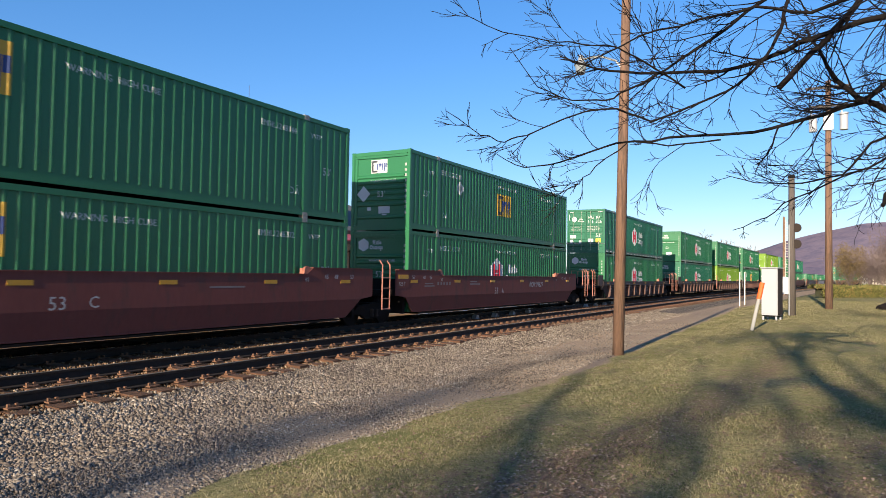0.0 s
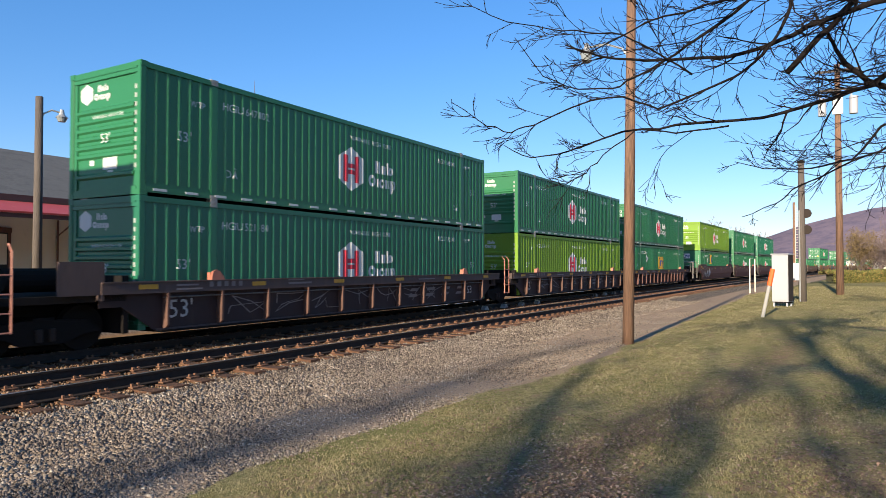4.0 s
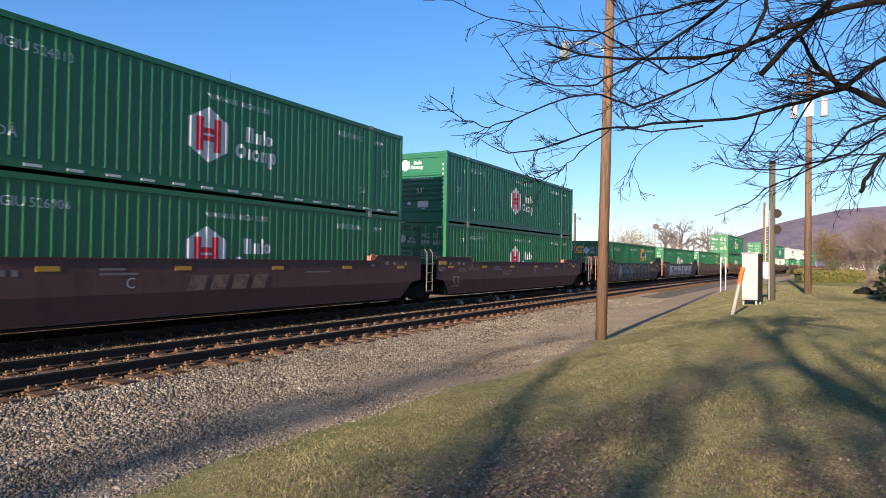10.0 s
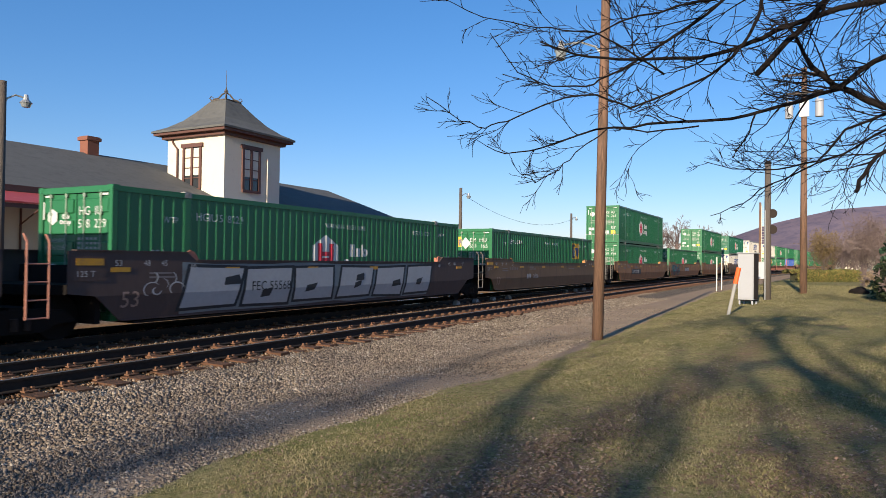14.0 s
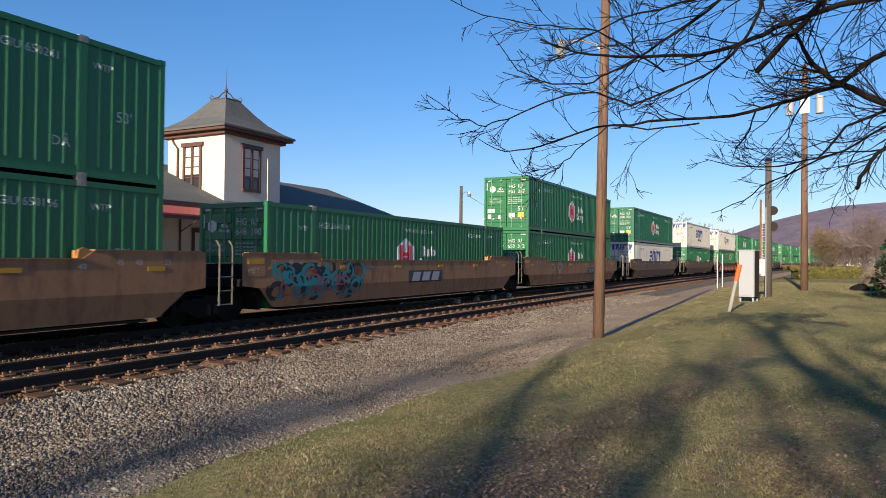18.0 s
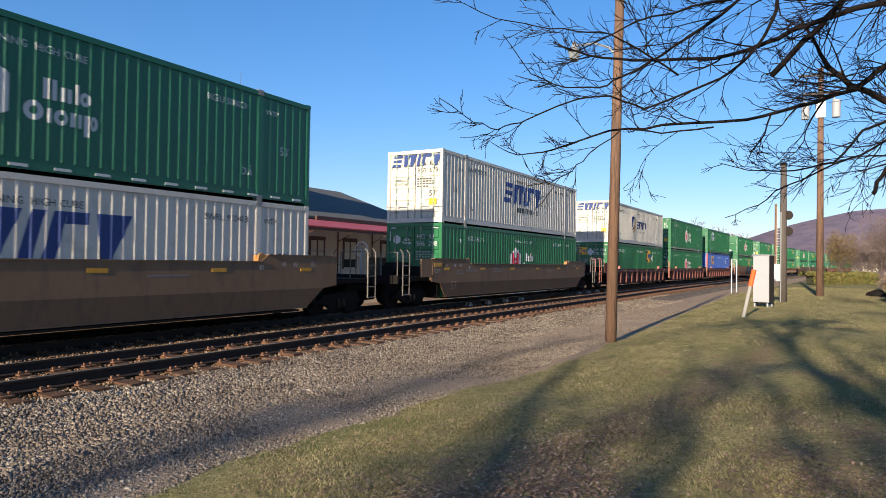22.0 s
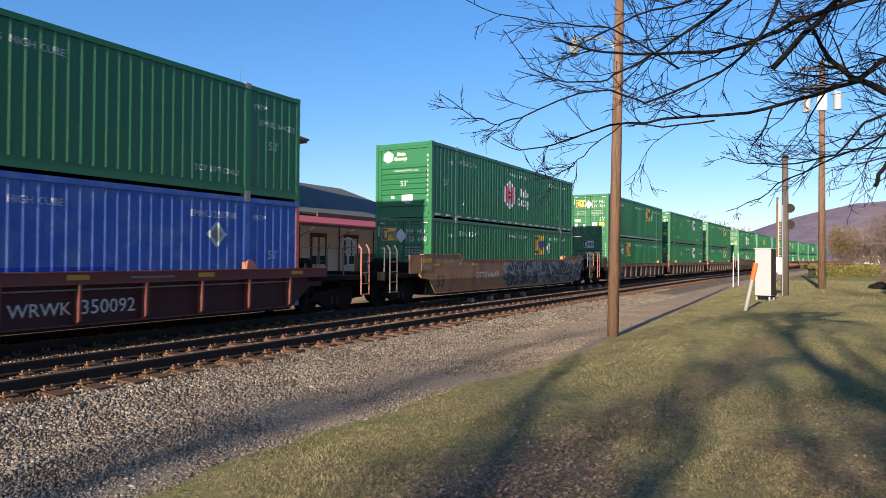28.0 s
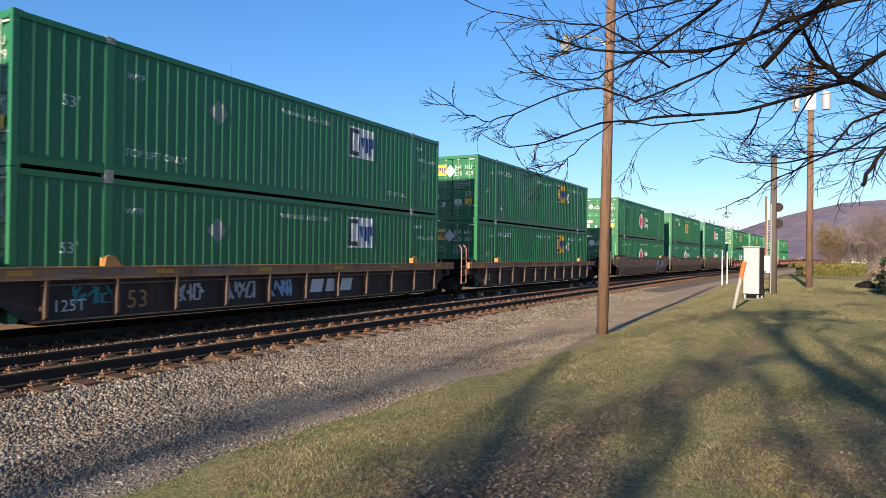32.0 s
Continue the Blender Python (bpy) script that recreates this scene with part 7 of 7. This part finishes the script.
def overhead_tree():
    tree = tagged(new("tree"), "bare deciduous tree with dark spreading branches over the lawn", "tree")
    base = Vector((9.6, -5.2, 0.1))
    part("trunk", Geo().pipe([base - Vector((0, 0, 0.3)), base + Vector((0, 0.05, 1.2)), base + Vector((-0.05, 0.2, 2.6)), base + Vector((-0.2, 0.5, 4.2)), base + Vector((-0.3, 0.6, 6.5)), base + Vector((-0.2, 0.5, 9.0))], [0.42, 0.3, 0.27, 0.24, 0.17, 0.06], 12).mesh("trunk", BARK, True), tree)
    rng = random.Random(21)

    def limb(pts, r0, r1):
        """One limb from the crown out over the lawn, with its twigs."""
        pts = [Vector(p) for p in pts]
        fine = []
        for i in range(len(pts) - 1):
            for k in range(3):
                fine.append(pts[i].lerp(pts[i + 1], k / 3) + Vector((rng.gauss(0, 0.008), rng.gauss(0, 0.008), rng.gauss(0, 0.008))))
        fine.append(pts[-1])
        n = len(fine)
        g = Geo().pipe(fine, [0.88 * r0 + (r1 - 0.88 * r0) * (i / (n - 1)) ** 0.7 for i in range(n)], 7)
        ob = part("limb", g.mesh("limb", BARK, True), tree)
        t = Geo()
        total = sum((b - a).length for a, b in zip(pts, pts[1:]))
        for k in range(int(total * 6.0)):
            f = rng.random() ** 1.15 * 0.98 * (n - 1)
            i = min(n - 2, int(f))
            q = fine[i].lerp(fine[i + 1], f - i)
            along = (fine[i + 1] - fine[i]).normalized()
            turn = Vector((rng.gauss(0, 0.5), rng.gauss(0.1, 0.7), rng.gauss(0.12, 1.0)))
            turn = (turn - along * turn.dot(along)).normalized()
            rr = (r0 + (r1 - r0) * f / (n - 1))
            long = rng.uniform(0.35, 1.25) * (1.0 - 0.75 * f / (n - 1))
            grow(t, rng, q, along + turn * rng.uniform(0.35, 0.85), long, max(0.0042, min(0.011, rr * 0.42)), 2 if long > 0.6 else 1, -0.035, 0.62, 6, 0.0032, 4)
        part("twig_mass", t.mesh("twig_mass", BARK), ob, None, "", "stuff")

    limb([(8.58, -1.44, 4.69), (8.49, -0.78, 4.54), (8.32, -0.37, 4.46), (8.17, 0.22, 4.26), (7.99, 0.6, 4.07), (7.76, 0.98, 3.95), (7.4, 1.75, 3.94), (7.06, 2.15, 3.94), (6.72, 2.42, 4.02)], 0.053, 0.008)
    limb([(9.13, -1.53, 4.26), (9.08, -0.84, 4.09), (8.96, -0.57, 3.9), (8.83, -0.4, 3.71), (8.69, 0.23, 3.53), (8.5, 0.7, 3.41), (8.21, 1.6, 3.35), (7.91, 2.13, 3.28), (7.58, 2.71, 3.05), (7.27, 3.05, 2.96), (6.96, 3.25, 3.08)], 0.046, 0.004)
    limb([(9.15, -1.53, 3.21), (9.1, -0.84, 3.53), (8.99, -0.35, 3.8), (8.87, -0.12, 4.01), (8.73, 0.0, 4.2), (8.55, 0.17, 4.53)], 0.062, 0.014)
    limb([(8.26, -0.37, 4.71), (8.24, -0.11, 4.38), (8.18, 0.11, 4.14), (8.13, 0.43, 3.79)], 0.037, 0.032)
    limb([(8.04, 0.33, 4.75), (7.99, 0.38, 4.44), (7.92, 0.48, 4.19), (7.83, 0.64, 3.94), (7.71, 0.91, 3.7), (7.51, 1.65, 3.41), (7.25, 1.95, 3.53), (7.02, 2.26, 3.49), (6.73, 2.79, 3.22), (6.51, 2.96, 3.12), (6.27, 3.11, 3.16), (5.92, 3.34, 3.36)], 0.025, 0.004)
    limb([(7.74, 0.48, 4.67), (7.68, 1.09, 4.27), (7.56, 1.48, 4.01), (7.41, 1.87, 3.77), (7.25, 2.08, 3.63), (7.02, 2.39, 3.61), (6.74, 2.68, 3.73), (6.4, 2.86, 4.08)], 0.022, 0.004)
    limb([(7.62, 1.31, 3.78), (7.33, 1.67, 4.03), (7.09, 1.92, 4.15), (6.84, 2.21, 4.16), (6.57, 2.55, 4.18), (6.27, 2.87, 4.2), (5.89, 3.19, 4.34)], 0.014, 0.004)
    limb([(9.3, -1.56, 3.49), (9.26, -0.86, 3.46), (9.18, -0.47, 3.3), (9.12, -0.18, 2.94), (8.99, 0.23, 2.85), (8.83, 0.72, 2.85), (8.65, 1.02, 2.94)], 0.028, 0.004)
    limb([(9.6, -1.61, 3.54), (9.54, -1.06, 3.42), (9.47, -0.6, 3.14), (9.37, -0.19, 2.94), (9.24, 0.33, 2.71), (9.1, 0.61, 2.46), (8.93, 0.98, 2.3)], 0.025, 0.004)
    limb([(8.43, -1.03, 3.06), (8.43, -0.71, 2.85), (8.4, -0.56, 2.61), (8.35, -0.52, 2.49)], 0.025, 0.021)
    limb([(7.52, -1.26, 4.74), (7.51, -0.66, 4.54), (7.47, 0.1, 4.33), (7.26, 0.6, 4.4), (7.08, 1.11, 4.31), (6.88, 1.63, 4.16), (6.68, 2.16, 3.88), (6.45, 2.32, 3.9)], 0.031, 0.004)
    limb([(8.09, 1.01, 3.26), (7.91, 1.54, 3.2), (7.71, 1.94, 3.26), (7.56, 2.29, 2.97), (7.43, 2.45, 2.77), (7.28, 2.67, 2.6), (7.14, 2.72, 2.68)], 0.012, 0.004)
    up = Geo()
    for k in range(7):
        a = rng.uniform(0, 6.28)
        grow(up, rng, base + Vector((-0.2, 0.5, 4.0 + k * 0.6)), (math.cos(a), math.sin(a), 0.6), 3.6, 0.09, 3, 0.0, 0.7, 5, 0.006, 5)
    part("crown", up.mesh("crown", BARK), tree, None, "", "stuff")


overhead_tree()


def bare_tree(x, y, h, seed, mat=None, spread=0.75, depth=4, thick=0.03, label="bare winter tree with fine twigs", z=None, lean=(0, 0)):
    rng = random.Random(seed)
    t = tagged(new("tree"), label, "tree", "bare trees")
    t.location = (x, y, ground_z(x, y) if z is None else z)
    r = h * thick
    top = Vector((lean[0] * h * 0.55, lean[1] * h * 0.55, h * 0.55))
    part("trunk", Geo().pipe([(0, 0, -0.3), top * 0.25 + Vector((0.02 * h, 0, 0)), top * 0.6, top], [r * 1.25, r, r * 0.8, r * 0.45], 9).mesh("trunk", mat or TWIG, True), t)
    g = Geo()
    for k in range(10):
        a = k * 2.4 + rng.random()
        f = rng.uniform(0.35, 1.0)
        grow(g, rng, top * f, (math.cos(a) * 0.8, math.sin(a) * 0.8, rng.uniform(0.4, 1.2)), h * rng.uniform(0.3, 0.5), r * 0.5, depth - 1, 0.0, spread, 4, max(0.004 + h * 0.0009, 0.00019 * x), 4)
    part("crown", g.mesh("crown", mat or TWIG), t, None, "", "stuff")
    return t


# trees behind the viewer, whose shadows fall over the lawn
def shade_tree(x, y, limbs, seed, label, twigs=3):
    rng = random.Random(seed)
    t = tagged(new("tree"), label, "tree", "lawn trees")
    t.location = (x, y, 0.0)
    g = Geo()
    for k, (pts, r0, r1) in enumerate(limbs):
        n = len(pts)
        me = Geo().pipe(pts, [r0 + (r1 - r0) * i / (n - 1) for i in range(n)], 9).mesh("limb", BARK, True)
        part("trunk" if k == 0 else "limb", me, t)
        for j in range(1, n):
            for _ in range(twigs):
                a, f = rng.uniform(0, 6.28), rng.random()
                q = Vector(pts[j - 1]).lerp(Vector(pts[j]), f)
                grow(g, rng, q, (math.cos(a) * 0.5, math.sin(a), rng.uniform(-0.2, 0.9)), rng.uniform(0.4, 1.2), max(0.02, r1 * 0.4), 2, 0.0, 0.75, 4, 0.008, 4)
    part("crown", g.mesh("crown", BARK), t, None, "", "stuff")


TAN_UP, TAN_SIDE = math.tan(radians(SUN_UP)), math.tan(radians(SUN_SIDE))


def toward_sun(back, marks, base_y):
    """Limb points of a tree that stands at x = -back, from where the sun throws them on the lawn."""
    return [((k % 2) * 0.2, y - TAN_SIDE * (x + back) - base_y, (x + back) * TAN_UP) for k, (x, y) in enumerate(marks)]


shade_tree(-22.0, 1.2, [
    (toward_sun(22, [(-23, 1.2), (-12, 1.3), (1.5, 1.25)], 1.2), 0.3, 0.24),
    (toward_sun(22, [(1.5, 1.25), (3.2, 1.75), (4.7, 2.15), (5.9, 2.55), (7.4, 2.9), (9.2, 3.34), (12.0, 3.96), (15.3, 4.4)], 1.2), 0.15, 0.05),
    (toward_sun(22, [(1.5, 1.25), (3.2, 2.1), (4.6, 2.5), (6.0, 2.98), (7.6, 3.2), (9.5, 3.5)], 1.2), 0.1, 0.03),
    (toward_sun(22, [(1.5, 1.25), (4.0, 1.1), (5.2, 1.05), (6.6, 0.98), (8.2, 1.2), (10.2, 1.0), (13.0, 1.3)], 1.2), 0.16, 0.03),
    (toward_sun(22, [(4.0, 1.1), (6.4, 1.3), (8.6, 1.54), (11.0, 1.7), (15.0, 2.2)], 1.2), 0.06, 0.03),
], 31, "tall bare tree with a forked trunk beside the lawn", 3)
shade_tree(-18.0, -2.6, [
    (toward_sun(18, [(-19, -2.4), (-5, -2.5), (4.0, -2.0)], -2.6), 0.34, 0.28),
    (toward_sun(18, [(4.0, -2.0), (7.0, -1.4), (8.9, -0.8), (10.2, -0.33), (12.8, 0.1), (16.3, 0.47)], -2.6), 0.3, 0.14),
    (toward_sun(18, [(4.0, -2.0), (8.0, -1.6), (10.5, -0.9), (13.2, -0.5), (17.0, -0.2)], -2.6), 0.2, 0.05),
    (toward_sun(18, [(16.3, 0.47), (20.0, 1.2), (24.7, 2.07)], -2.6), 0.12, 0.06),
    (toward_sun(18, [(16.3, 0.47), (20.0, 0.5), (25.7, 0.57)], -2.6), 0.12, 0.06),
    (toward_sun(18, [(-2.0, -2.3), (2.0, -1.5), (4.4, -0.6), (5.9, -0.1), (7.6, 0.2), (10.1, 0.5), (12.0, 0.8)], -2.6), 0.08, 0.05),
    (toward_sun(18, [(4.0, -2.0), (10.0, -1.9), (15.5, -0.9), (18.1, -1.8), (22.0, -2.6)], -2.6), 0.14, 0.05),
    (toward_sun(18, [(0.0, -2.2), (3.0, -1.5), (4.6, -1.0), (6.0, -0.5), (8.0, -0.3)], -2.6), 0.1, 0.05),
], 37, "bare forked tree beside the lawn", 4)
shade_tree(-50.0, 5.1, [
    (toward_sun(50, [(-51, 3.4), (-30, 3.8), (-4.0, 5.0)], 5.1), 0.4, 0.26),
    (toward_sun(50, [(-4.0, 5.0), (0.5, 5.2), (3.9, 5.6), (5.5, 5.3), (6.5, 5.35), (8.8, 5.6), (12.1, 5.7), (16.0, 5.3)], 5.1), 0.22, 0.1),
    (toward_sun(50, [(-4.0, 5.0), (0.5, 5.6), (3.9, 6.3), (6.0, 6.0), (9.5, 6.3)], 5.1), 0.16, 0.06),
], 39, "tall slender bare tree behind the lawn", 5)


# ---- hedge, shrubs and far trees ----
def leaf_cloud(rng, n, place, size):
    """Small leaf clumps as bent quads: an array of points and faces."""
    c = place(n)
    s = size * (0.6 + 0.8 * rng.random(n))
    quad = np.array([(-1, -0.6, 0), (1, -0.6, 0.2), (1, 0.6, 0), (-1, 0.6, 0.3)])
    v = np.einsum("nij,kj->nki", spin(n, rng), quad) * s[:, None, None] + c[:, None, :]
    return v.reshape(-1, 3), np.arange(4 * n).reshape(n, 4)


def hedge():
    rng = np.random.default_rng(3)
    h = tagged(new("hedge"), "low clipped olive-green hedge at the lawn's end", "hedge")
    a, b = np.array([71.3, 0.6]), np.array([80.0, -4.6])

    def place(n):
        t = rng.random(n)
        along = a[None] + (b - a)[None] * t[:, None]
        d = (b - a) / np.linalg.norm(b - a)
        nrm = np.array([-d[1], d[0]])
        face = rng.random(n)
        t = np.where(rng.random(n) < 0.12, np.round(t) + 0.01 * rng.normal(size=n), t)
        along = a[None] + (b - a)[None] * t[:, None]
        across = np.where(face < 0.5, rng.normal(size=n) * 0.12 - 0.8, (rng.random(n) * 2 - 1) * 0.85)
        z = np.where(face < 0.5, rng.random(n) * 1.0, 0.98 + 0.07 * rng.normal(size=n) + 0.08 * np.sin(t * 9))
        p = along - nrm[None] * across[:, None] * -1
        return np.stack([p[:, 0], p[:, 1], z + 0.1], 1)

    v, f = leaf_cloud(rng, 16000, place, 0.055)
    part("foliage", big_mesh("foliage", v, f, island_material("hedge leaves", [(0.0, (0.06, 0.06, 0.02)), (0.4, (0.12, 0.125, 0.035)), (0.8, (0.22, 0.195, 0.06)), (1.0, (0.28, 0.17, 0.07))])), h, None, "", "stuff")
    g = Geo()
    for i in range(14):
        p = a + (b - a) * (i + 0.5) / 14
        g.tube((p[0], p[1], 0.0), (p[0], p[1], 0.9), 0.06, 0.03, 5)
    g.box(((a[0] + b[0]) / 2, (a[1] + b[1]) / 2, 0.52), (np.linalg.norm(b - a) - 1.0, 1.0, 0.72), Matrix.Rotation(math.atan2(b[1] - a[1], b[0] - a[0]), 3, "Z"))
    part("stem_mass", g.mesh("stem_mass", HEDGE), h, None, "", "stuff")


hedge()


def bush(x, y, rx, ry, h, n, ramp, seed, label, size=0.16, name="shrub"):
    rng = np.random.default_rng(seed)
    t = tagged(new(name), label, "shrub", "shrubs")
    t.location = (x, y, 0.08)
    lobes = np.stack([rng.normal(size=9) * rx * 0.4, rng.normal(size=9) * ry * 0.4, h * (0.35 + 0.4 * rng.random(9))], 1)

    def place(m):
        k = rng.integers(0, 9, m)
        d = rng.normal(size=(m, 3))
        d /= np.linalg.norm(d, axis=1)[:, None]
        d *= (rng.random(m) ** 0.4)[:, None]
        p = lobes[k] + d * np.array([rx * 0.55, ry * 0.55, h * 0.36])
        p[:, 2] = np.abs(p[:, 2])
        return p

    v, f = leaf_cloud(rng, n, place, size)
    part("foliage", big_mesh("foliage", v, f, island_material(label, ramp)), t, None, "", "stuff")
    g = Geo()
    rr = random.Random(seed)
    for i in range(9):
        grow(g, rr, (rr.gauss(0, rx * 0.3), rr.gauss(0, ry * 0.3), -0.1), (rr.gauss(0, 0.4), rr.gauss(0, 0.4), 1), h * 0.7, 0.03 * h ** 0.5, 3, 0, 0.7, 4, 0.012, 4)
    part("stem_mass", g.mesh("stem_mass", TWIG), t, None, "", "stuff")


OCHRES = [(0.0, (0.1, 0.07, 0.035)), (0.5, (0.17, 0.12, 0.06)), (1.0, (0.24, 0.175, 0.09))]
MAUVE = [(0.0, (0.1, 0.07, 0.065)), (0.5, (0.16, 0.115, 0.105)), (1.0, (0.22, 0.165, 0.145))]
DARKGREEN = [(0.0, (0.008, 0.014, 0.008)), (0.6, (0.02, 0.03, 0.014)), (1.0, (0.04, 0.05, 0.022))]
DRY = [(0.0, (0.2, 0.14, 0.08)), (0.5, (0.32, 0.24, 0.14)), (1.0, (0.44, 0.34, 0.21))]
TAN = [(0.0, (0.16, 0.11, 0.065)), (0.5, (0.28, 0.2, 0.11)), (1.0, (0.4, 0.3, 0.18))]
GREYBROWN = [(0.0, (0.1, 0.075, 0.06)), (0.6, (0.2, 0.15, 0.12)), (1.0, (0.3, 0.24, 0.19))]
bush(117, 26, 2.6, 2.8, 7.8, 4200, TAN, 41, "tan fine-twigged tree behind the tracks", 0.06)
bush(110, -3.3, 2.2, 2.4, 6.4, 9000, OCHRES, 42, "ochre-brown fine-twigged tree beyond the hedge", 0.055)
bush(128, -14.0, 9, 7, 8.0, 11000, GREYBROWN, 43, "grey-brown thicket at the foot of the hill", 0.06)
bush(150, -9.0, 9, 6, 7.5, 9000, GREYBROWN, 44, "grey-brown thicket at the foot of the hill", 0.07)
bush(104, -7.6, 3.0, 3.0, 8.8, 11000, MAUVE, 46, "mauve-brown dense bare crown beyond the lawn", 0.045)
bush(35.9, -4.0, 0.95, 0.9, 1.75, 6000, DARKGREEN, 47, "dark rounded evergreen shrub beneath the conifer", 0.05)
bush(59.8, -4.7, 0.75, 0.8, 1.35, 1800, DRY, 45, "low dry ornamental grass clump", 0.035)


def conifer(x, y, h):
    rng = np.random.default_rng(17)
    t = tagged(new("conifer"), "dark blue-green conifer at the lawn's edge", "tree")
    t.location = (x, y, 0.05)
    part("trunk", Geo().tube((0, 0, -0.2), (0, 0, h * 0.95), 0.14, 0.02, 8).mesh("trunk", BARK), t)

    def place(n):
        f = rng.random(n) ** 0.75
        tier = np.floor(f * 13) / 13 + 0.04 * rng.random(n)
        r = (1 - tier) ** 0.75 * 1.75 * (0.25 + 0.75 * rng.random(n) ** 0.5)
        a = rng.random(n) * 2 * np.pi
        r *= 0.8 + 0.25 * np.sin(a * 5 + tier * 40)
        return np.stack([r * np.cos(a), r * np.sin(a), h * (0.06 + 0.94 * tier) - r * 0.25], 1)

    v, f = leaf_cloud(rng, 16000, place, 0.07)
    part("needles", big_mesh("needles", v, f, island_material("conifer needles", [(0.0, (0.012, 0.03, 0.018)), (0.6, (0.03, 0.065, 0.035)), (1.0, (0.06, 0.1, 0.06))])), t, None, "", "stuff")


conifer(38.6, -4.55, 5.2)
for i, (x, y, h) in enumerate(((176, 27, 14), (190, 33, 12), (205, 24, 13), (235, 22, 12), (150, -14, 10), (165, -22, 13), (140, -25, 14), (120, -24, 12), (185, -16, 12), (98, -22, 13), (210, -6, 10), (250, -30, 13), (105, -15, 9), (118, -11, 8), (132, -19, 11), (160, -30, 14), (172, -12, 9), (145, -7, 8), (90, -16, 10))):
    bare_tree(x, y, h, 100 + i, depth=4 if y > 20 else 3)


def signal_mast():
    m = tagged(new("railway_signal"), "grey steel railway signal mast with ladder and round head", "railway signal")
    m.location = (90, 17.0, -0.2)
    return signal_parts(m)


def lineside_mast():
    m = tagged(new("ladder_mast"), "tall brown lineside mast with a pale ladder", "railway mast")
    m.location = (95, 4.1, 0.0)
    part("mast", Geo().tube((0, 0.35, -0.3), (0, 0.35, 9.6), 0.17, 0.13, 8).mesh("mast", POLE), m)
    g = Geo()
    for y in (-0.22, 0.2):
        g.tube((-0.2, y, 0.4), (-0.2, y, 9.2), 0.035, n=4)
    for i in range(26):
        g.tube((-0.2, -0.22, 0.6 + i * 0.33), (-0.2, 0.2, 0.6 + i * 0.33), 0.025, n=4)
    part("ladder", g.mesh("ladder", BLIND), m)


def signal_parts(m):
    part("mast", Geo().tube((0, 0, 0), (0, 0, 7.0), 0.09, n=8).mesh("mast", STEEL), m)
    g = Geo()
    for y in (0.35, 0.75):
        g.tube((0, y, 0.2), (0, y, 6.6), 0.03, n=4)
    for i in range(18):
        g.tube((0, 0.35, 0.5 + i * 0.34), (0, 0.75, 0.5 + i * 0.34), 0.02, n=4)
    part("ladder", g.mesh("ladder", STEEL), m)
    part("platform", Geo().box((0, 0.4, 5.0), (0.8, 1.1, 0.05)).mesh("platform", STEEL), m)
    part("signal_head", Geo().tube((-0.25, -0.1, 6.6), (-0.12, -0.1, 6.6), 0.36, n=18).mesh("signal_head", GREYPOLE), m, None, "round black signal head")


signal_mast()
lineside_mast()


def cable():
    c = new("overhead_cable", Geo().pipe([(40.9, 19.7, 6.0 - 0.1) if i == 0 else (40.9 + 24.2 * i / 10, 19.7, 5.9 + 0.1 * i / 10 - 1.15 * (1 - (2 * i / 10 - 1) ** 2)) for i in range(11)], [0.012] * 11, 4).mesh("cable", UNDER))
    tagged(c, "thin black sagging overhead cable between lamp poles", "cable")


cable()


def log_rock():
    r = tagged(new("rock"), "dark weathered rock at the end of the lawn", "rock")
    r.location = (45.0, -3.0, ground_z(45, -3.0))
    rng = random.Random(6)
    bm = bmesh.new()
    bmesh.ops.create_icosphere(bm, subdivisions=3, radius=1.0)
    for v in bm.verts:
        k = 1 + 0.35 * noise.noise(v.co * 1.7)
        v.co = Vector((v.co.x * 0.3 * k, v.co.y * 0.45 * k, v.co.z * 0.3 * k + 0.1))
    me = bpy.data.meshes.new("stone")
    bm.to_mesh(me)
    bm.free()
    me.materials.append(BARK)
    part("stone", me, r)


log_rock()


def far_house():
    h = tagged(new("house"), "small white house with a grey gable roof in the distance", "house")
    h.matrix_basis = Matrix.Translation((205, -14, 0)) @ Matrix.Rotation(radians(12), 4, "Z")
    part("wall", Geo().span((-4, -5, -0.2), (4, 5, 3.4)).mesh("wall", CREAM), h)
    part("roof", Geo().prism([(-4.4, 3.3), (4.4, 3.3), (0, 5.8)], -5.3, 5.3).mesh("roof", SHINGLE), h)
    for y in (-3, 0, 3):
        part("window", Geo().box((-4.03, y, 1.8), (0.1, 1.0, 1.4)).mesh("window", GLASS), h)


far_house()

motions()
